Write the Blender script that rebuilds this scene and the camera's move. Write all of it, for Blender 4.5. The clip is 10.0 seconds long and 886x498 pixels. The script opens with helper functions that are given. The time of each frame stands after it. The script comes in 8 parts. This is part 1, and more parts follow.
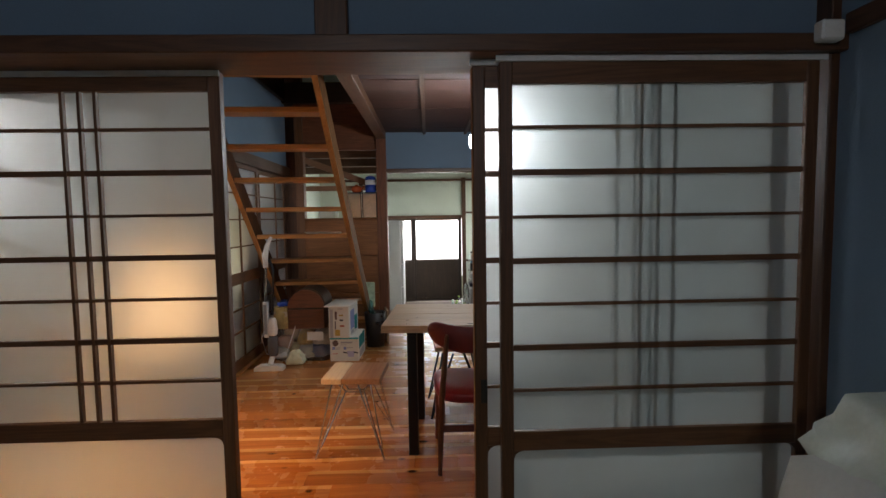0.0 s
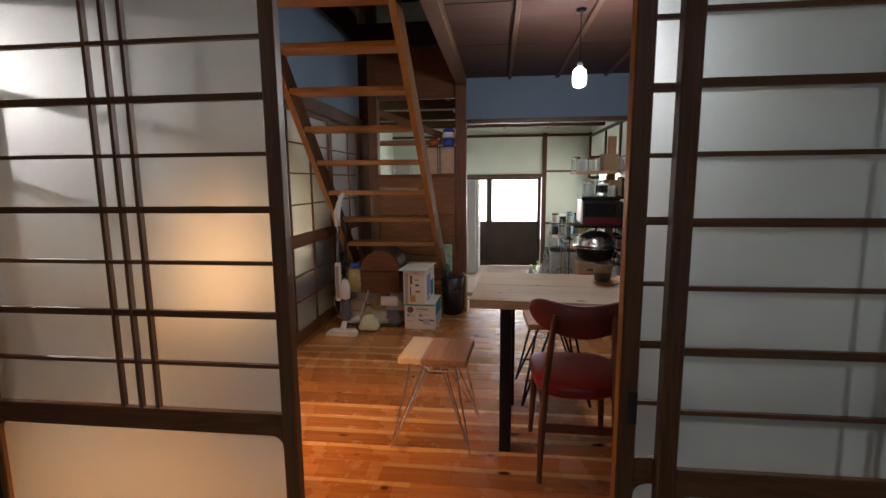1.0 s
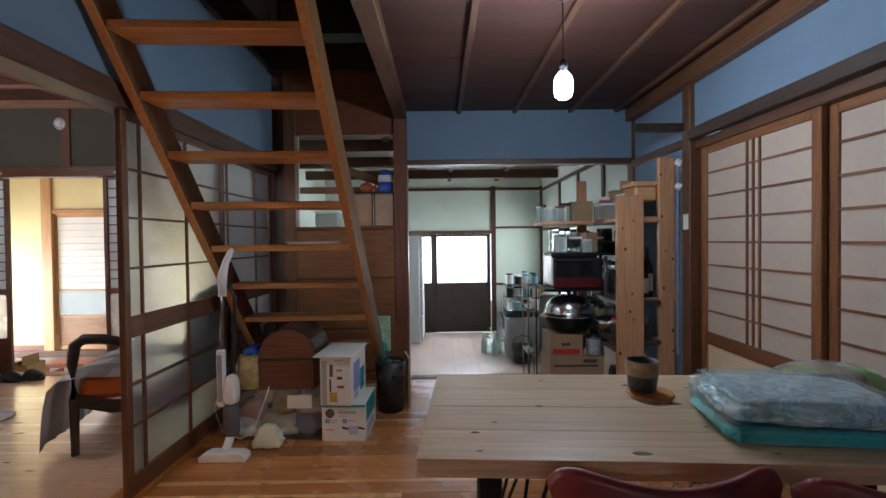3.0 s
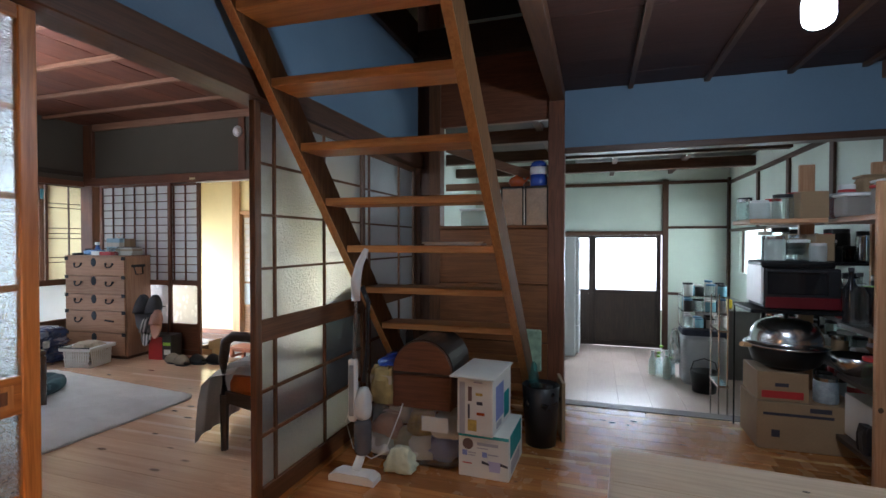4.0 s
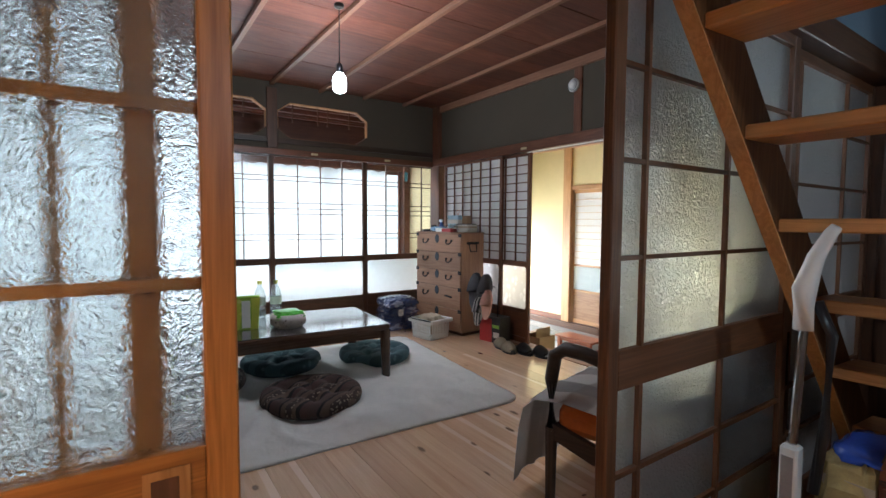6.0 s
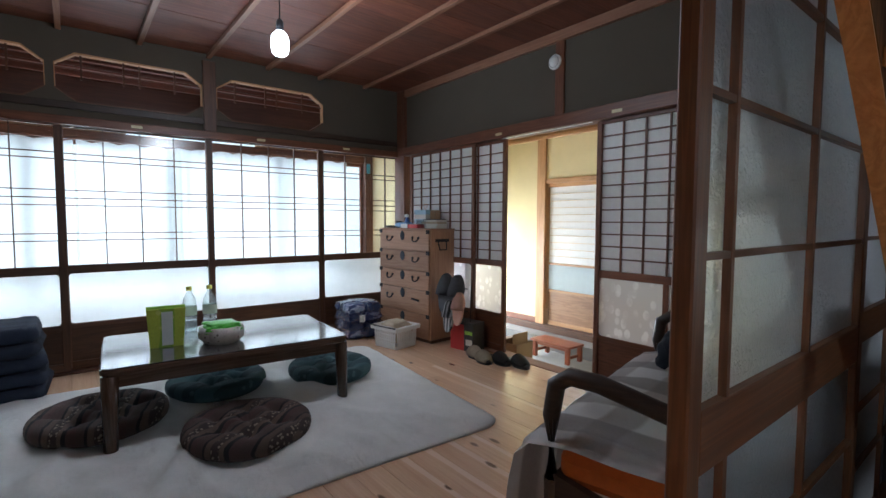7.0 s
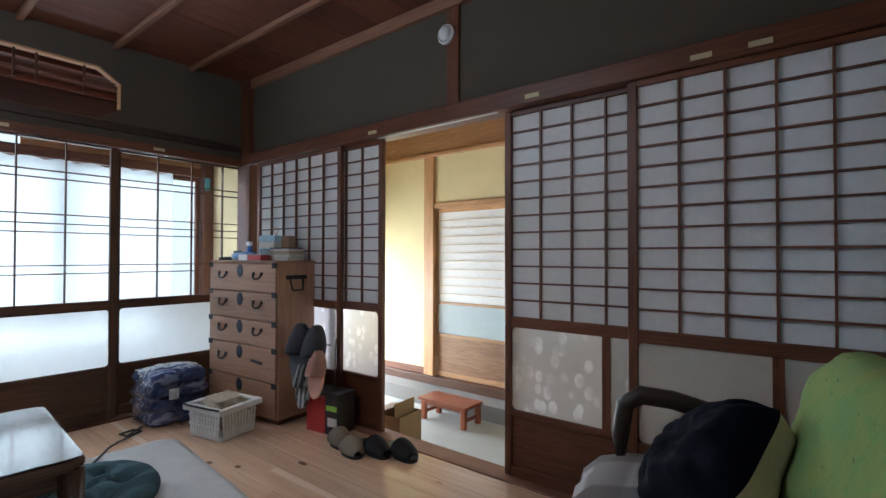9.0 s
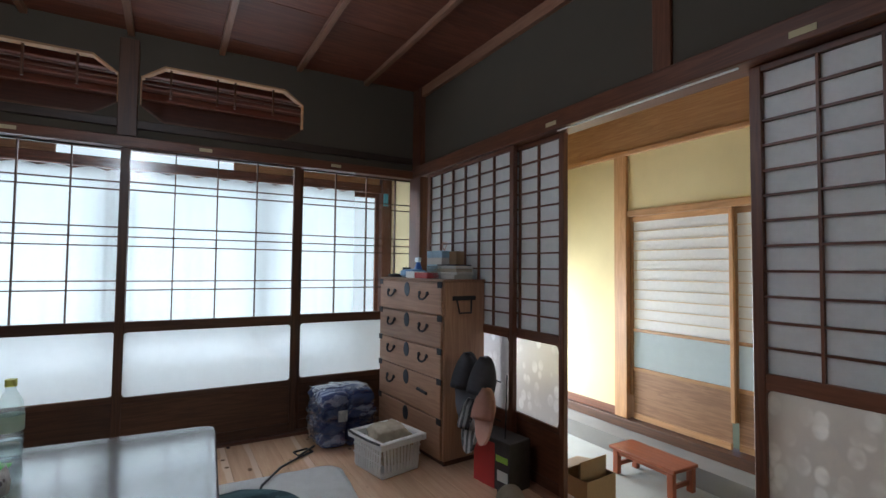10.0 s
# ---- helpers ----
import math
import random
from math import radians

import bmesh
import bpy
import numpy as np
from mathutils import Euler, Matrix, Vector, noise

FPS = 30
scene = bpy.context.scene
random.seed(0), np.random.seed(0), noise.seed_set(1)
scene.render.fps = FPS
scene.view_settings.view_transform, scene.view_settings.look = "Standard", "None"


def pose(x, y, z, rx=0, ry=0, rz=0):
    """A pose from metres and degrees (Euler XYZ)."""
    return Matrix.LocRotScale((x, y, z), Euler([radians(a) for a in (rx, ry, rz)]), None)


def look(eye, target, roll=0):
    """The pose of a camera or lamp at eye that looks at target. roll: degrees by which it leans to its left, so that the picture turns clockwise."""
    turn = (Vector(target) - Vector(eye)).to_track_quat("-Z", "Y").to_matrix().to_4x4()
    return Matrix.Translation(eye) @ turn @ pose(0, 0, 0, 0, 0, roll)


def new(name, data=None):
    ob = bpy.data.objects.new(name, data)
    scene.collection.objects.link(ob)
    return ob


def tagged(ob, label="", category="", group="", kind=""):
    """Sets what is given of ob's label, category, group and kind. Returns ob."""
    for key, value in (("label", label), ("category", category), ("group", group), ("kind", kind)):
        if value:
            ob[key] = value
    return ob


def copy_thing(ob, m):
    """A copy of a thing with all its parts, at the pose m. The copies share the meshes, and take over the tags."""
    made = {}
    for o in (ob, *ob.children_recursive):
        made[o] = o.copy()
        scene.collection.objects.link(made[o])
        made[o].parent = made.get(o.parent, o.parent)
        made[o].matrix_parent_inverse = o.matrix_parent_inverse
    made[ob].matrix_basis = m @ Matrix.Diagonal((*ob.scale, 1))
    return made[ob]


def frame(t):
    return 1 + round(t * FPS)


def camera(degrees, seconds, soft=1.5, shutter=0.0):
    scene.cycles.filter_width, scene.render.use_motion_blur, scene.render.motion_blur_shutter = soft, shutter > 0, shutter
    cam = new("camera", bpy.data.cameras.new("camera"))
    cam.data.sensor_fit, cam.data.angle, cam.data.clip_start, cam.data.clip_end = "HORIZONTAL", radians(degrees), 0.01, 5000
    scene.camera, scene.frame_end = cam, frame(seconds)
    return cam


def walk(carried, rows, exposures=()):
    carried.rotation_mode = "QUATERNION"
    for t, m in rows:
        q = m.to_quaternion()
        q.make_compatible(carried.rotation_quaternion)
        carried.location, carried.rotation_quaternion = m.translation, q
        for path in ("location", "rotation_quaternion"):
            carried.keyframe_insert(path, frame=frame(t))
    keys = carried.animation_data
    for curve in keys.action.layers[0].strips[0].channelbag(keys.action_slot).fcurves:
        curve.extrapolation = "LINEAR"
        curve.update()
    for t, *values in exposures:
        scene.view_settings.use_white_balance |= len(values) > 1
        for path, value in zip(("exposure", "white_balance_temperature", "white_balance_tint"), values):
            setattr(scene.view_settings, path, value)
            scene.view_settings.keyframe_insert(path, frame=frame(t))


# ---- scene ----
cam = camera(86.3, 10.0)
PATH = [
    (0, (0.927, 0.935, 1.255), (0.988, 2.93, 1.124), -0.85),
    (0.5, (0.868, 1.162, 1.237), (0.672, 3.135, 0.98), -0.5),
    (1, (0.792, 1.387, 1.206), (0.563, 3.353, 0.919), -0.5),
    (1.5, (0.723, 1.633, 1.172), (0.523, 3.612, 0.961), -0.5),
    (2, (0.677, 1.886, 1.157), (0.653, 3.879, 0.989), -0.6),
    (2.2, (0.684, 1.988, 1.149), (0.754, 3.98, 0.991), -0.9),
    (3.3, (0.736, 2.517, 1.147), (0.657, 4.515, 1.137), -0.2),
    (3.5, (0.736, 2.602, 1.148), (0.535, 4.592, 1.138), -0.2),
    (4, (0.682, 2.851, 1.153), (0.066, 4.754, 1.122), -0.0),
    (4.5, (0.572, 3.09, 1.146), (-0.465, 4.799, 1.074), 0.1),
    (5, (0.417, 3.289, 1.134), (-0.994, 4.702, 1.037), 0.3),
    (5.5, (0.224, 3.437, 1.127), (-1.403, 4.596, 1.021), 0.2),
    (5.7, (0.142, 3.49, 1.128), (-1.517, 4.601, 1.015), 0.3),
    (6.8, (-0.322, 3.768, 1.086), (-1.918, 4.967, 0.965), 0.3),
    (7, (-0.379, 3.832, 1.086), (-1.95, 5.064, 0.967), 0.2),
    (7.5, (-0.549, 4.0, 1.085), (-2.01, 5.361, 0.969), 0.2),
    (8, (-0.718, 4.179, 1.07), (-2.043, 5.674, 0.965), 0.1),
    (8.5, (-0.877, 4.385, 1.06), (-2.091, 5.974, 1.004), 0.1),
    (9, (-1.062, 4.614, 1.05), (-2.302, 6.183, 1.079), 0.1),
    (9.5, (-1.221, 4.815, 1.06), (-2.688, 6.172, 1.13), 0.2),
    (10, (-1.423, 4.968, 1.08), (-3.154, 5.967, 1.161), 0.6),
]
EXPOSURE = [(0.0, 0.20, 7000, 17), (0.8, 0.14, 7300, 21), (2.0, 0.36, 7200, 26), (3.5, 0.30, 5700, 12), (4.5, 0.2, 5800, 12), (5.5, 0.3, 5900, 11), (7.0, 0.04, 5600, 10), (8.5, 0.06, 5500, 10), (10.0, -0.42, 5700, 10)]
walk(cam, [(t, look(eye, target, roll)) for t, eye, target, roll in PATH], EXPOSURE)


# ---------------- world, sun, large lights ----------------
world = bpy.data.worlds.new("sky")
scene.world = world
world.use_nodes = True
wn = world.node_tree.nodes
sky = wn.new("ShaderNodeTexSky")
sky.sky_type, sky.sun_disc = "NISHITA", False
sky.sun_elevation, sky.sun_rotation = radians(50), radians(-100)
world.node_tree.links.new(sky.outputs[0], wn["Background"].inputs[0])
wn["Background"].inputs[1].default_value = 0.12

sun = new("sun", bpy.data.lights.new("sun", "SUN"))
sun.data.energy, sun.data.angle, sun.data.color = 1.2, radians(15), (1.0, 0.95, 0.88)
sun.matrix_world = look((-20, 6, 22), (-4, 4, 0))


def area(name, eye, target, w, h, power, colour, spread=180):
    lamp = new(name, bpy.data.lights.new(name, "AREA"))
    lamp.data.shape, lamp.data.size, lamp.data.size_y = "RECTANGLE", w, h
    lamp.data.energy, lamp.data.color, lamp.data.spread = power, colour, radians(spread)
    lamp.matrix_world = look(eye, target)
    return lamp


def bulb(name, place, power, colour, radius=0.04):
    lamp = new(name, bpy.data.lights.new(name, "POINT"))
    lamp.data.energy, lamp.data.color, lamp.data.shadow_soft_size = power, colour, radius
    lamp.location = place
    return lamp


DAY = (0.93, 0.98, 1.0)
area("veranda_daylight", (-5.95, 4.4, 1.15), (-4.0, 4.4, 0.9), 4.2, 1.7, 106, DAY)
# strip lamp hidden behind the lintel, added to brighten the living room floor
area("window_head_daylight", (-4.80, 4.55, 1.885), (-3.84, 4.55, 0.61), 3.9, 0.13, 60, DAY)
area("entrance_daylight", (-5.72, 7.6, 0.35), (-4.0, 7.6, -0.5), 1.5, 1.2, 142, (0.96, 0.99, 1.0))
area("kitchen_daylight", (0.95, 10.75, 0.9), (0.95, 8.0, 0.3), 1.7, 0.9, 72, DAY)
area("kitchen_side_daylight", (2.75, 9.0, 1.0), (0.5, 8.6, 0.4), 1.6, 0.7, 28, (0.92, 1.0, 0.92))
bulb("dining_bulb_light", (1.28, 4.465, 1.80), 24, (0.80, 0.93, 1.0))
bulb("living_bulb_light", (-2.75, 4.664, 1.95), 26, (0.95, 0.98, 1.0))
# unseen lamp added to brighten the front room and its doors
bulb("front_room_light", (0.6, -0.7, 2.15), 27, (0.80, 0.91, 1.0), 0.08)
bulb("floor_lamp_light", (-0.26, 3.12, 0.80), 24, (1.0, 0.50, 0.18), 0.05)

# ---------------- helpers ----------------


def box(bm, lo, hi, b=0.0, seg=1):
    x0, y0, z0 = lo
    x1, y1, z1 = hi
    m = Matrix.LocRotScale(((x0 + x1) / 2, (y0 + y1) / 2, (z0 + z1) / 2), None, (x1 - x0, y1 - y0, z1 - z0))
    r = bmesh.ops.create_cube(bm, size=1.0, matrix=m)
    if b > 0:
        edges = list({e for v in r["verts"] for e in v.link_edges})
        bmesh.ops.bevel(bm, geom=edges, offset=b, segments=seg, affect="EDGES", profile=0.6)
    return bm


def rod(bm, a, b, r0, r1=None, seg=10):
    a, b = Vector(a), Vector(b)
    d = b - a
    q = d.to_track_quat("Z", "Y").to_matrix().to_4x4()
    bmesh.ops.create_cone(bm, cap_ends=True, segments=seg, radius1=r0, radius2=r0 if r1 is None else r1, depth=d.length,
                          matrix=Matrix.Translation((a + b) / 2) @ q)
    return bm


def tube(bm, pts, r, seg=8, flat=1.0):
    """A round bar along a line of points."""
    pts = [Vector(p) for p in pts]
    rings = []
    for i, p in enumerate(pts):
        d = (pts[min(i + 1, len(pts) - 1)] - pts[max(i - 1, 0)]).normalized()
        side = d.cross(Vector((0, 0, 1)))
        if side.length < 1e-3:
            side = Vector((1, 0, 0))
        side.normalize()
        up = side.cross(d)
        rr = r[i] if isinstance(r, (list, tuple)) else r
        rings.append([bm.verts.new(p + side * math.cos(2 * math.pi * k / seg) * rr + up * math.sin(2 * math.pi * k / seg) * rr * flat)
                      for k in range(seg)])
    for a, b in zip(rings, rings[1:]):
        for k in range(seg):
            bm.faces.new((a[k], a[(k + 1) % seg], b[(k + 1) % seg], b[k]))
    bm.faces.new(rings[0][::-1])
    bm.faces.new(rings[-1])
    return bm


def lathe(bm, prof, centre=(0, 0, 0), seg=24, sx=1.0, sy=1.0):
    """A turned form: prof is a line of (radius, height)."""
    cx, cy, cz = centre
    rings = []
    for r, z in prof:
        if r < 1e-5:
            rings.append([bm.verts.new((cx, cy, cz + z))])
        else:
            rings.append([bm.verts.new((cx + r * sx * math.cos(2 * math.pi * k / seg), cy + r * sy * math.sin(2 * math.pi * k / seg), cz + z))
                          for k in range(seg)])
    for a, b in zip(rings, rings[1:]):
        for k in range(seg):
            k2 = (k + 1) % seg
            if len(a) == 1 and len(b) > 1:
                bm.faces.new((a[0], b[k2], b[k]))
            elif len(b) == 1 and len(a) > 1:
                bm.faces.new((a[k], a[k2], b[0]))
            elif len(a) > 1:
                bm.faces.new((a[k], a[k2], b[k2], b[k]))
    return bm


def prism(bm, outline, t0, t1, axis="y"):
    """A plate of the outline (pairs), from t0 to t1 along axis. The pairs are (x, z), (y, z) or (x, y)."""
    def at(p, t):
        return {"y": (p[0], t, p[1]), "x": (t, p[0], p[1]), "z": (p[0], p[1], t)}[axis]
    a = [bm.verts.new(at(p, t0)) for p in outline]
    b = [bm.verts.new(at(p, t1)) for p in outline]
    bm.faces.new(a)
    bm.faces.new(b[::-1])
    n = len(outline)
    for i in range(n):
        bm.faces.new((a[i], b[i], b[(i + 1) % n], a[(i + 1) % n]))
    bmesh.ops.recalc_face_normals(bm, faces=bm.faces[:])
    return bm


def part(name, bm, material, parent=None, label="", smooth=False):
    me = bpy.data.meshes.new(name)
    bm.to_mesh(me)
    bm.free()
    if smooth:
        for p in me.polygons:
            p.use_smooth = True
    me.materials.append(material)
    ob = new(name, me)
    if parent is not None:
        ob.parent = parent
    if label:
        ob["label"] = label
    return ob


def thing(name, label="", category="", group="", kind="", at=None):
    ob = new(name)
    ob.empty_display_size = 0.05
    if at is not None:
        ob.matrix_world = at
    return tagged(ob, label, category, group, kind)


def B():
    return bmesh.new()


# ---------------- materials ----------------


def base_mat(name, rough=0.6, metal=0.0):
    m = bpy.data.materials.new(name)
    m.use_nodes = True
    n = m.node_tree.nodes
    p = n["Principled BSDF"]
    p.inputs["Roughness"].default_value = rough
    p.inputs["Metallic"].default_value = metal
    return m, n, m.node_tree.links, p


def coords(n, l, scale=(1, 1, 1)):
    c = n.new("ShaderNodeTexCoord")
    mp = n.new("ShaderNodeMapping")
    mp.inputs["Scale"].default_value = scale
    l.new(c.outputs["Object"], mp.inputs["Vector"])
    return mp.outputs["Vector"]


def noise_tex(n, l, vec, scale, detail=4.0, rough=0.55, dist=0.0):
    t = n.new("ShaderNodeTexNoise")
    t.inputs["Scale"].default_value, t.inputs["Detail"].default_value = scale, detail
    t.inputs["Roughness"].default_value, t.inputs["Distortion"].default_value = rough, dist
    l.new(vec, t.inputs["Vector"])
    return t.outputs[0]


def ramp(n, l, fac, stops):
    r = n.new("ShaderNodeValToRGB")
    e = r.color_ramp.elements
    e[0].position, e[0].color = stops[0][0], (*stops[0][1], 1)
    e[1].position, e[1].color = stops[-1][0], (*stops[-1][1], 1)
    for pos, col in stops[1:-1]:
        k = e.new(pos)
        k.color = (*col, 1)
    l.new(fac, r.inputs[0])
    return r.outputs[0]


def mixc(n, l, fac, a, b, mode="MIX"):
    x = n.new("ShaderNodeMix")
    x.data_type, x.blend_type = "RGBA", mode
    for sock, v in ((x.inputs[0], fac), (x.inputs[6], a), (x.inputs[7], b)):
        if isinstance(v, (int, float)):
            sock.default_value = v
        elif isinstance(v, tuple):
            sock.default_value = (*v, 1)
        else:
            l.new(v, sock)
    return x.outputs[2]


def bump(n, l, p, height, strength=0.2, dist=0.01):
    b = n.new("ShaderNodeBump")
    b.inputs["Strength"].default_value, b.inputs["Distance"].default_value = strength, dist
    l.new(height, b.inputs["Height"])
    l.new(b.outputs[0], p.inputs["Normal"])
    return b


def shade(c, k):
    return tuple(min(1.0, v * k) for v in c)


def plain(name, col, rough=0.6, metal=0.0, var=0.12, scale=9.0, bumpy=0.05):
    """Paint, plastic or cloth with a faint unevenness at two scales."""
    m, n, l, p = base_mat(name, rough, metal)
    v = coords(n, l)
    a = noise_tex(n, l, v, scale, 5)
    b = noise_tex(n, l, v, scale * 12, 3)
    c = mixc(n, l, 0.35, a, b)
    l.new(ramp(n, l, c, [(0.3, shade(col, 1 - var)), (0.7, shade(col, 1 + var))]), p.inputs["Base Color"])
    if bumpy:
        bump(n, l, p, b, bumpy, 0.004)
    return m


WOODS = {}


def wood(kind, axis="z", rough=None):
    """Wood with its grain along axis. Tones vary from piece to piece."""
    key = (kind, axis)
    if key in WOODS:
        return WOODS[key]
    dark, light, gloss, ring = {
        "stained": ((0.052, 0.022, 0.011), (0.125, 0.055, 0.026), 0.42, 0.7),
        "brown": ((0.082, 0.034, 0.014), (0.185, 0.080, 0.034), 0.42, 0.6),
        "dark": ((0.020, 0.012, 0.008), (0.055, 0.032, 0.020), 0.45, 0.7),
        "amber": ((0.25, 0.090, 0.020), (0.53, 0.215, 0.050), 0.34, 0.8),
        "door_brown": ((0.13, 0.048, 0.017), (0.28, 0.115, 0.042), 0.4, 0.7),
        "redbrown": ((0.085, 0.028, 0.013), (0.19, 0.07, 0.032), 0.4, 0.7),
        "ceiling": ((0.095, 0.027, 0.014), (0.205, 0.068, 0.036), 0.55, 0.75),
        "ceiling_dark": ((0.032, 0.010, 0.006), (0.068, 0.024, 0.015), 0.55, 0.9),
        "batten": ((0.22, 0.10, 0.055), (0.34, 0.17, 0.10), 0.5, 0.5),
        "floor": ((0.28, 0.098, 0.030), (0.54, 0.215, 0.068), 0.23, 0.75),
        "floor_pale": ((0.33, 0.17, 0.09), (0.56, 0.33, 0.20), 0.25, 0.6),
        "floor_grey": ((0.60, 0.47, 0.41), (0.66, 0.53, 0.46), 0.2, 0.12),
        "pine": ((0.36, 0.175, 0.085), (0.53, 0.30, 0.165), 0.45, 0.7),
        "table": ((0.37, 0.245, 0.145), (0.54, 0.385, 0.245), 0.36, 0.7),
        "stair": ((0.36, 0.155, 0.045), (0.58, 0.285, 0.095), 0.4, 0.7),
        "stair_shaded": ((0.085, 0.036, 0.012), (0.17, 0.076, 0.028), 0.62, 0.7),
        "chest": ((0.30, 0.155, 0.088), (0.46, 0.26, 0.155), 0.42, 0.5),
        "honey": ((0.33, 0.17, 0.075), (0.52, 0.30, 0.14), 0.45, 0.7),
        "hall_board": ((0.17, 0.085, 0.042), (0.33, 0.18, 0.095), 0.45, 0.6),
        "pale_block": ((0.62, 0.47, 0.30), (0.78, 0.64, 0.45), 0.45, 0.4),
        "mahogany": ((0.075, 0.022, 0.013), (0.16, 0.05, 0.03), 0.3, 0.6),
        "black": ((0.012, 0.011, 0.011), (0.03, 0.026, 0.024), 0.3, 0.4),
        "lacquer": ((0.050, 0.027, 0.018), (0.105, 0.060, 0.040), 0.18, 0.4),
        "redbench": ((0.19, 0.045, 0.019), (0.31, 0.090, 0.038), 0.35, 0.6),
    }[kind]
    m, n, l, p = base_mat("wood_%s_%s" % (kind, axis), gloss)
    if kind == "stair_shaded":
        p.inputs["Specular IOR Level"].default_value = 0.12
    s = {"x": (0.9, 16, 16), "y": (16, 0.9, 16), "z": (16, 16, 0.9)}[axis]
    c = n.new("ShaderNodeTexCoord")
    info = n.new("ShaderNodeObjectInfo")
    add = n.new("ShaderNodeVectorMath")
    add.operation = "MULTIPLY_ADD"
    comb = n.new("ShaderNodeCombineXYZ")
    chance = info.outputs["Random"]
    if kind.startswith("ceiling"):
        chance = n.new("ShaderNodeNewGeometry").outputs["Random Per Island"]
    for k in range(3):
        l.new(chance, comb.inputs[k])
    l.new(comb.outputs[0], add.inputs[0])
    add.inputs[1].default_value = (7.1, 5.3, 9.7)
    l.new(c.outputs["Object"], add.inputs[2])
    mp = n.new("ShaderNodeMapping")
    mp.inputs["Scale"].default_value = s
    l.new(add.outputs[0], mp.inputs["Vector"])
    v = mp.outputs["Vector"]
    big = noise_tex(n, l, v, 1.3, 3, 0.6, 0.9)
    wv = n.new("ShaderNodeMath")
    wv.operation = "PINGPONG"
    mul = n.new("ShaderNodeMath")
    mul.operation = "MULTIPLY"
    l.new(big, mul.inputs[0])
    mul.inputs[1].default_value = 5.0
    l.new(mul.outputs[0], wv.inputs[0])
    wv.inputs[1].default_value = 0.5
    fine = noise_tex(n, l, v, 9, 4, 0.7)
    g = mixc(n, l, 0.45, wv.outputs[0], fine)
    col = ramp(n, l, g, [(0.12, dark), (0.38, tuple((a + b) / 2 for a, b in zip(dark, light))), (0.62, light)])
    hue = n.new("ShaderNodeHueSaturation")
    rng = n.new("ShaderNodeMapRange")
    rng.inputs[3].default_value, rng.inputs[4].default_value = 1 - 0.32 * ring, 1 + 0.32 * ring
    l.new(chance, rng.inputs[0])
    l.new(rng.outputs[0], hue.inputs["Value"])
    l.new(col, hue.inputs["Color"])
    stain = noise_tex(n, l, coords(n, l), 2.2, 4)
    l.new(mixc(n, l, ramp(n, l, stain, [(0.45, (0, 0, 0)), (0.75, (0.35, 0.35, 0.35))]), hue.outputs[0], shade(dark, 0.75)), p.inputs["Base Color"])
    rr = n.new("ShaderNodeMapRange")
    rr.inputs[3].default_value, rr.inputs[4].default_value = gloss * 0.8, gloss * 1.4
    l.new(fine, rr.inputs[0])
    l.new(rr.outputs[0], p.inputs["Roughness"])
    bump(n, l, p, fine, 0.12, 0.003)
    WOODS[key] = m
    return m


def plaster(name, col, rough=0.9, var=0.10, grain=0.25):
    m, n, l, p = base_mat(name, rough)
    v = coords(n, l)
    a = noise_tex(n, l, v, 1.6, 6, 0.6)
    b = noise_tex(n, l, v, 160, 3, 0.7)
    f = mixc(n, l, 0.3, a, b)
    l.new(ramp(n, l, f, [(0.3, shade(col, 1 - var)), (0.7, shade(col, 1 + var))]), p.inputs["Base Color"])
    bump(n, l, p, b, grain, 0.004)
    return m


def paper_mat(name, col, through_=0.55):
    m, n, l, p = base_mat(name, 0.9)
    out = n["Material Output"]
    v = coords(n, l)
    c = ramp(n, l, noise_tex(n, l, v, 30, 6, 0.7), [(0.3, shade(col, 0.92)), (0.7, col)])
    d, t = n.new("ShaderNodeBsdfDiffuse"), n.new("ShaderNodeBsdfTranslucent")
    mx = n.new("ShaderNodeMixShader")
    l.new(c, d.inputs[0]), l.new(c, t.inputs[0])
    mx.inputs[0].default_value = through_
    l.new(d.outputs[0], mx.inputs[1]), l.new(t.outputs[0], mx.inputs[2])
    l.new(mx.outputs[0], out.inputs["Surface"])
    return m


def frosted(name, col, rough, milky=0.3, pattern=0.0, scale=60.0, kind="noise", ior=1.25, depth=0.02, tint=1.0):
    """Obscured glass: refracts roughly, and scatters a part of the light."""
    m, n, l, p = base_mat(name, rough)
    out = n["Material Output"]
    p.inputs["Base Color"].default_value = (*shade(col, tint), 1)
    p.inputs["Transmission Weight"].default_value = 1.0
    p.inputs["IOR"].default_value = ior
    v = coords(n, l)
    if pattern:
        if kind == "noise":
            h = noise_tex(n, l, v, scale, 3, 0.5, 2.5)
        else:
            vo = n.new("ShaderNodeTexVoronoi")
            vo.inputs["Scale"].default_value = scale
            l.new(v, vo.inputs["Vector"])
            h = vo.outputs["Distance"]
        bump(n, l, p, h, pattern, depth)
    if milky:
        t, d, mx, m2 = (n.new("ShaderNodeBsdfTranslucent"), n.new("ShaderNodeBsdfDiffuse"), n.new("ShaderNodeMixShader"), n.new("ShaderNodeMixShader"))
        c = ramp(n, l, noise_tex(n, l, v, 14, 5), [(0.3, shade(col, 0.93)), (0.7, col)])
        l.new(c, t.inputs[0]), l.new(c, d.inputs[0])
        m2.inputs[0].default_value = 0.45
        l.new(t.outputs[0], m2.inputs[1]), l.new(d.outputs[0], m2.inputs[2])
        mx.inputs[0].default_value = milky
        l.new(p.outputs[0], mx.inputs[1]), l.new(m2.outputs[0], mx.inputs[2])
        l.new(mx.outputs[0], out.inputs["Surface"])
    return m


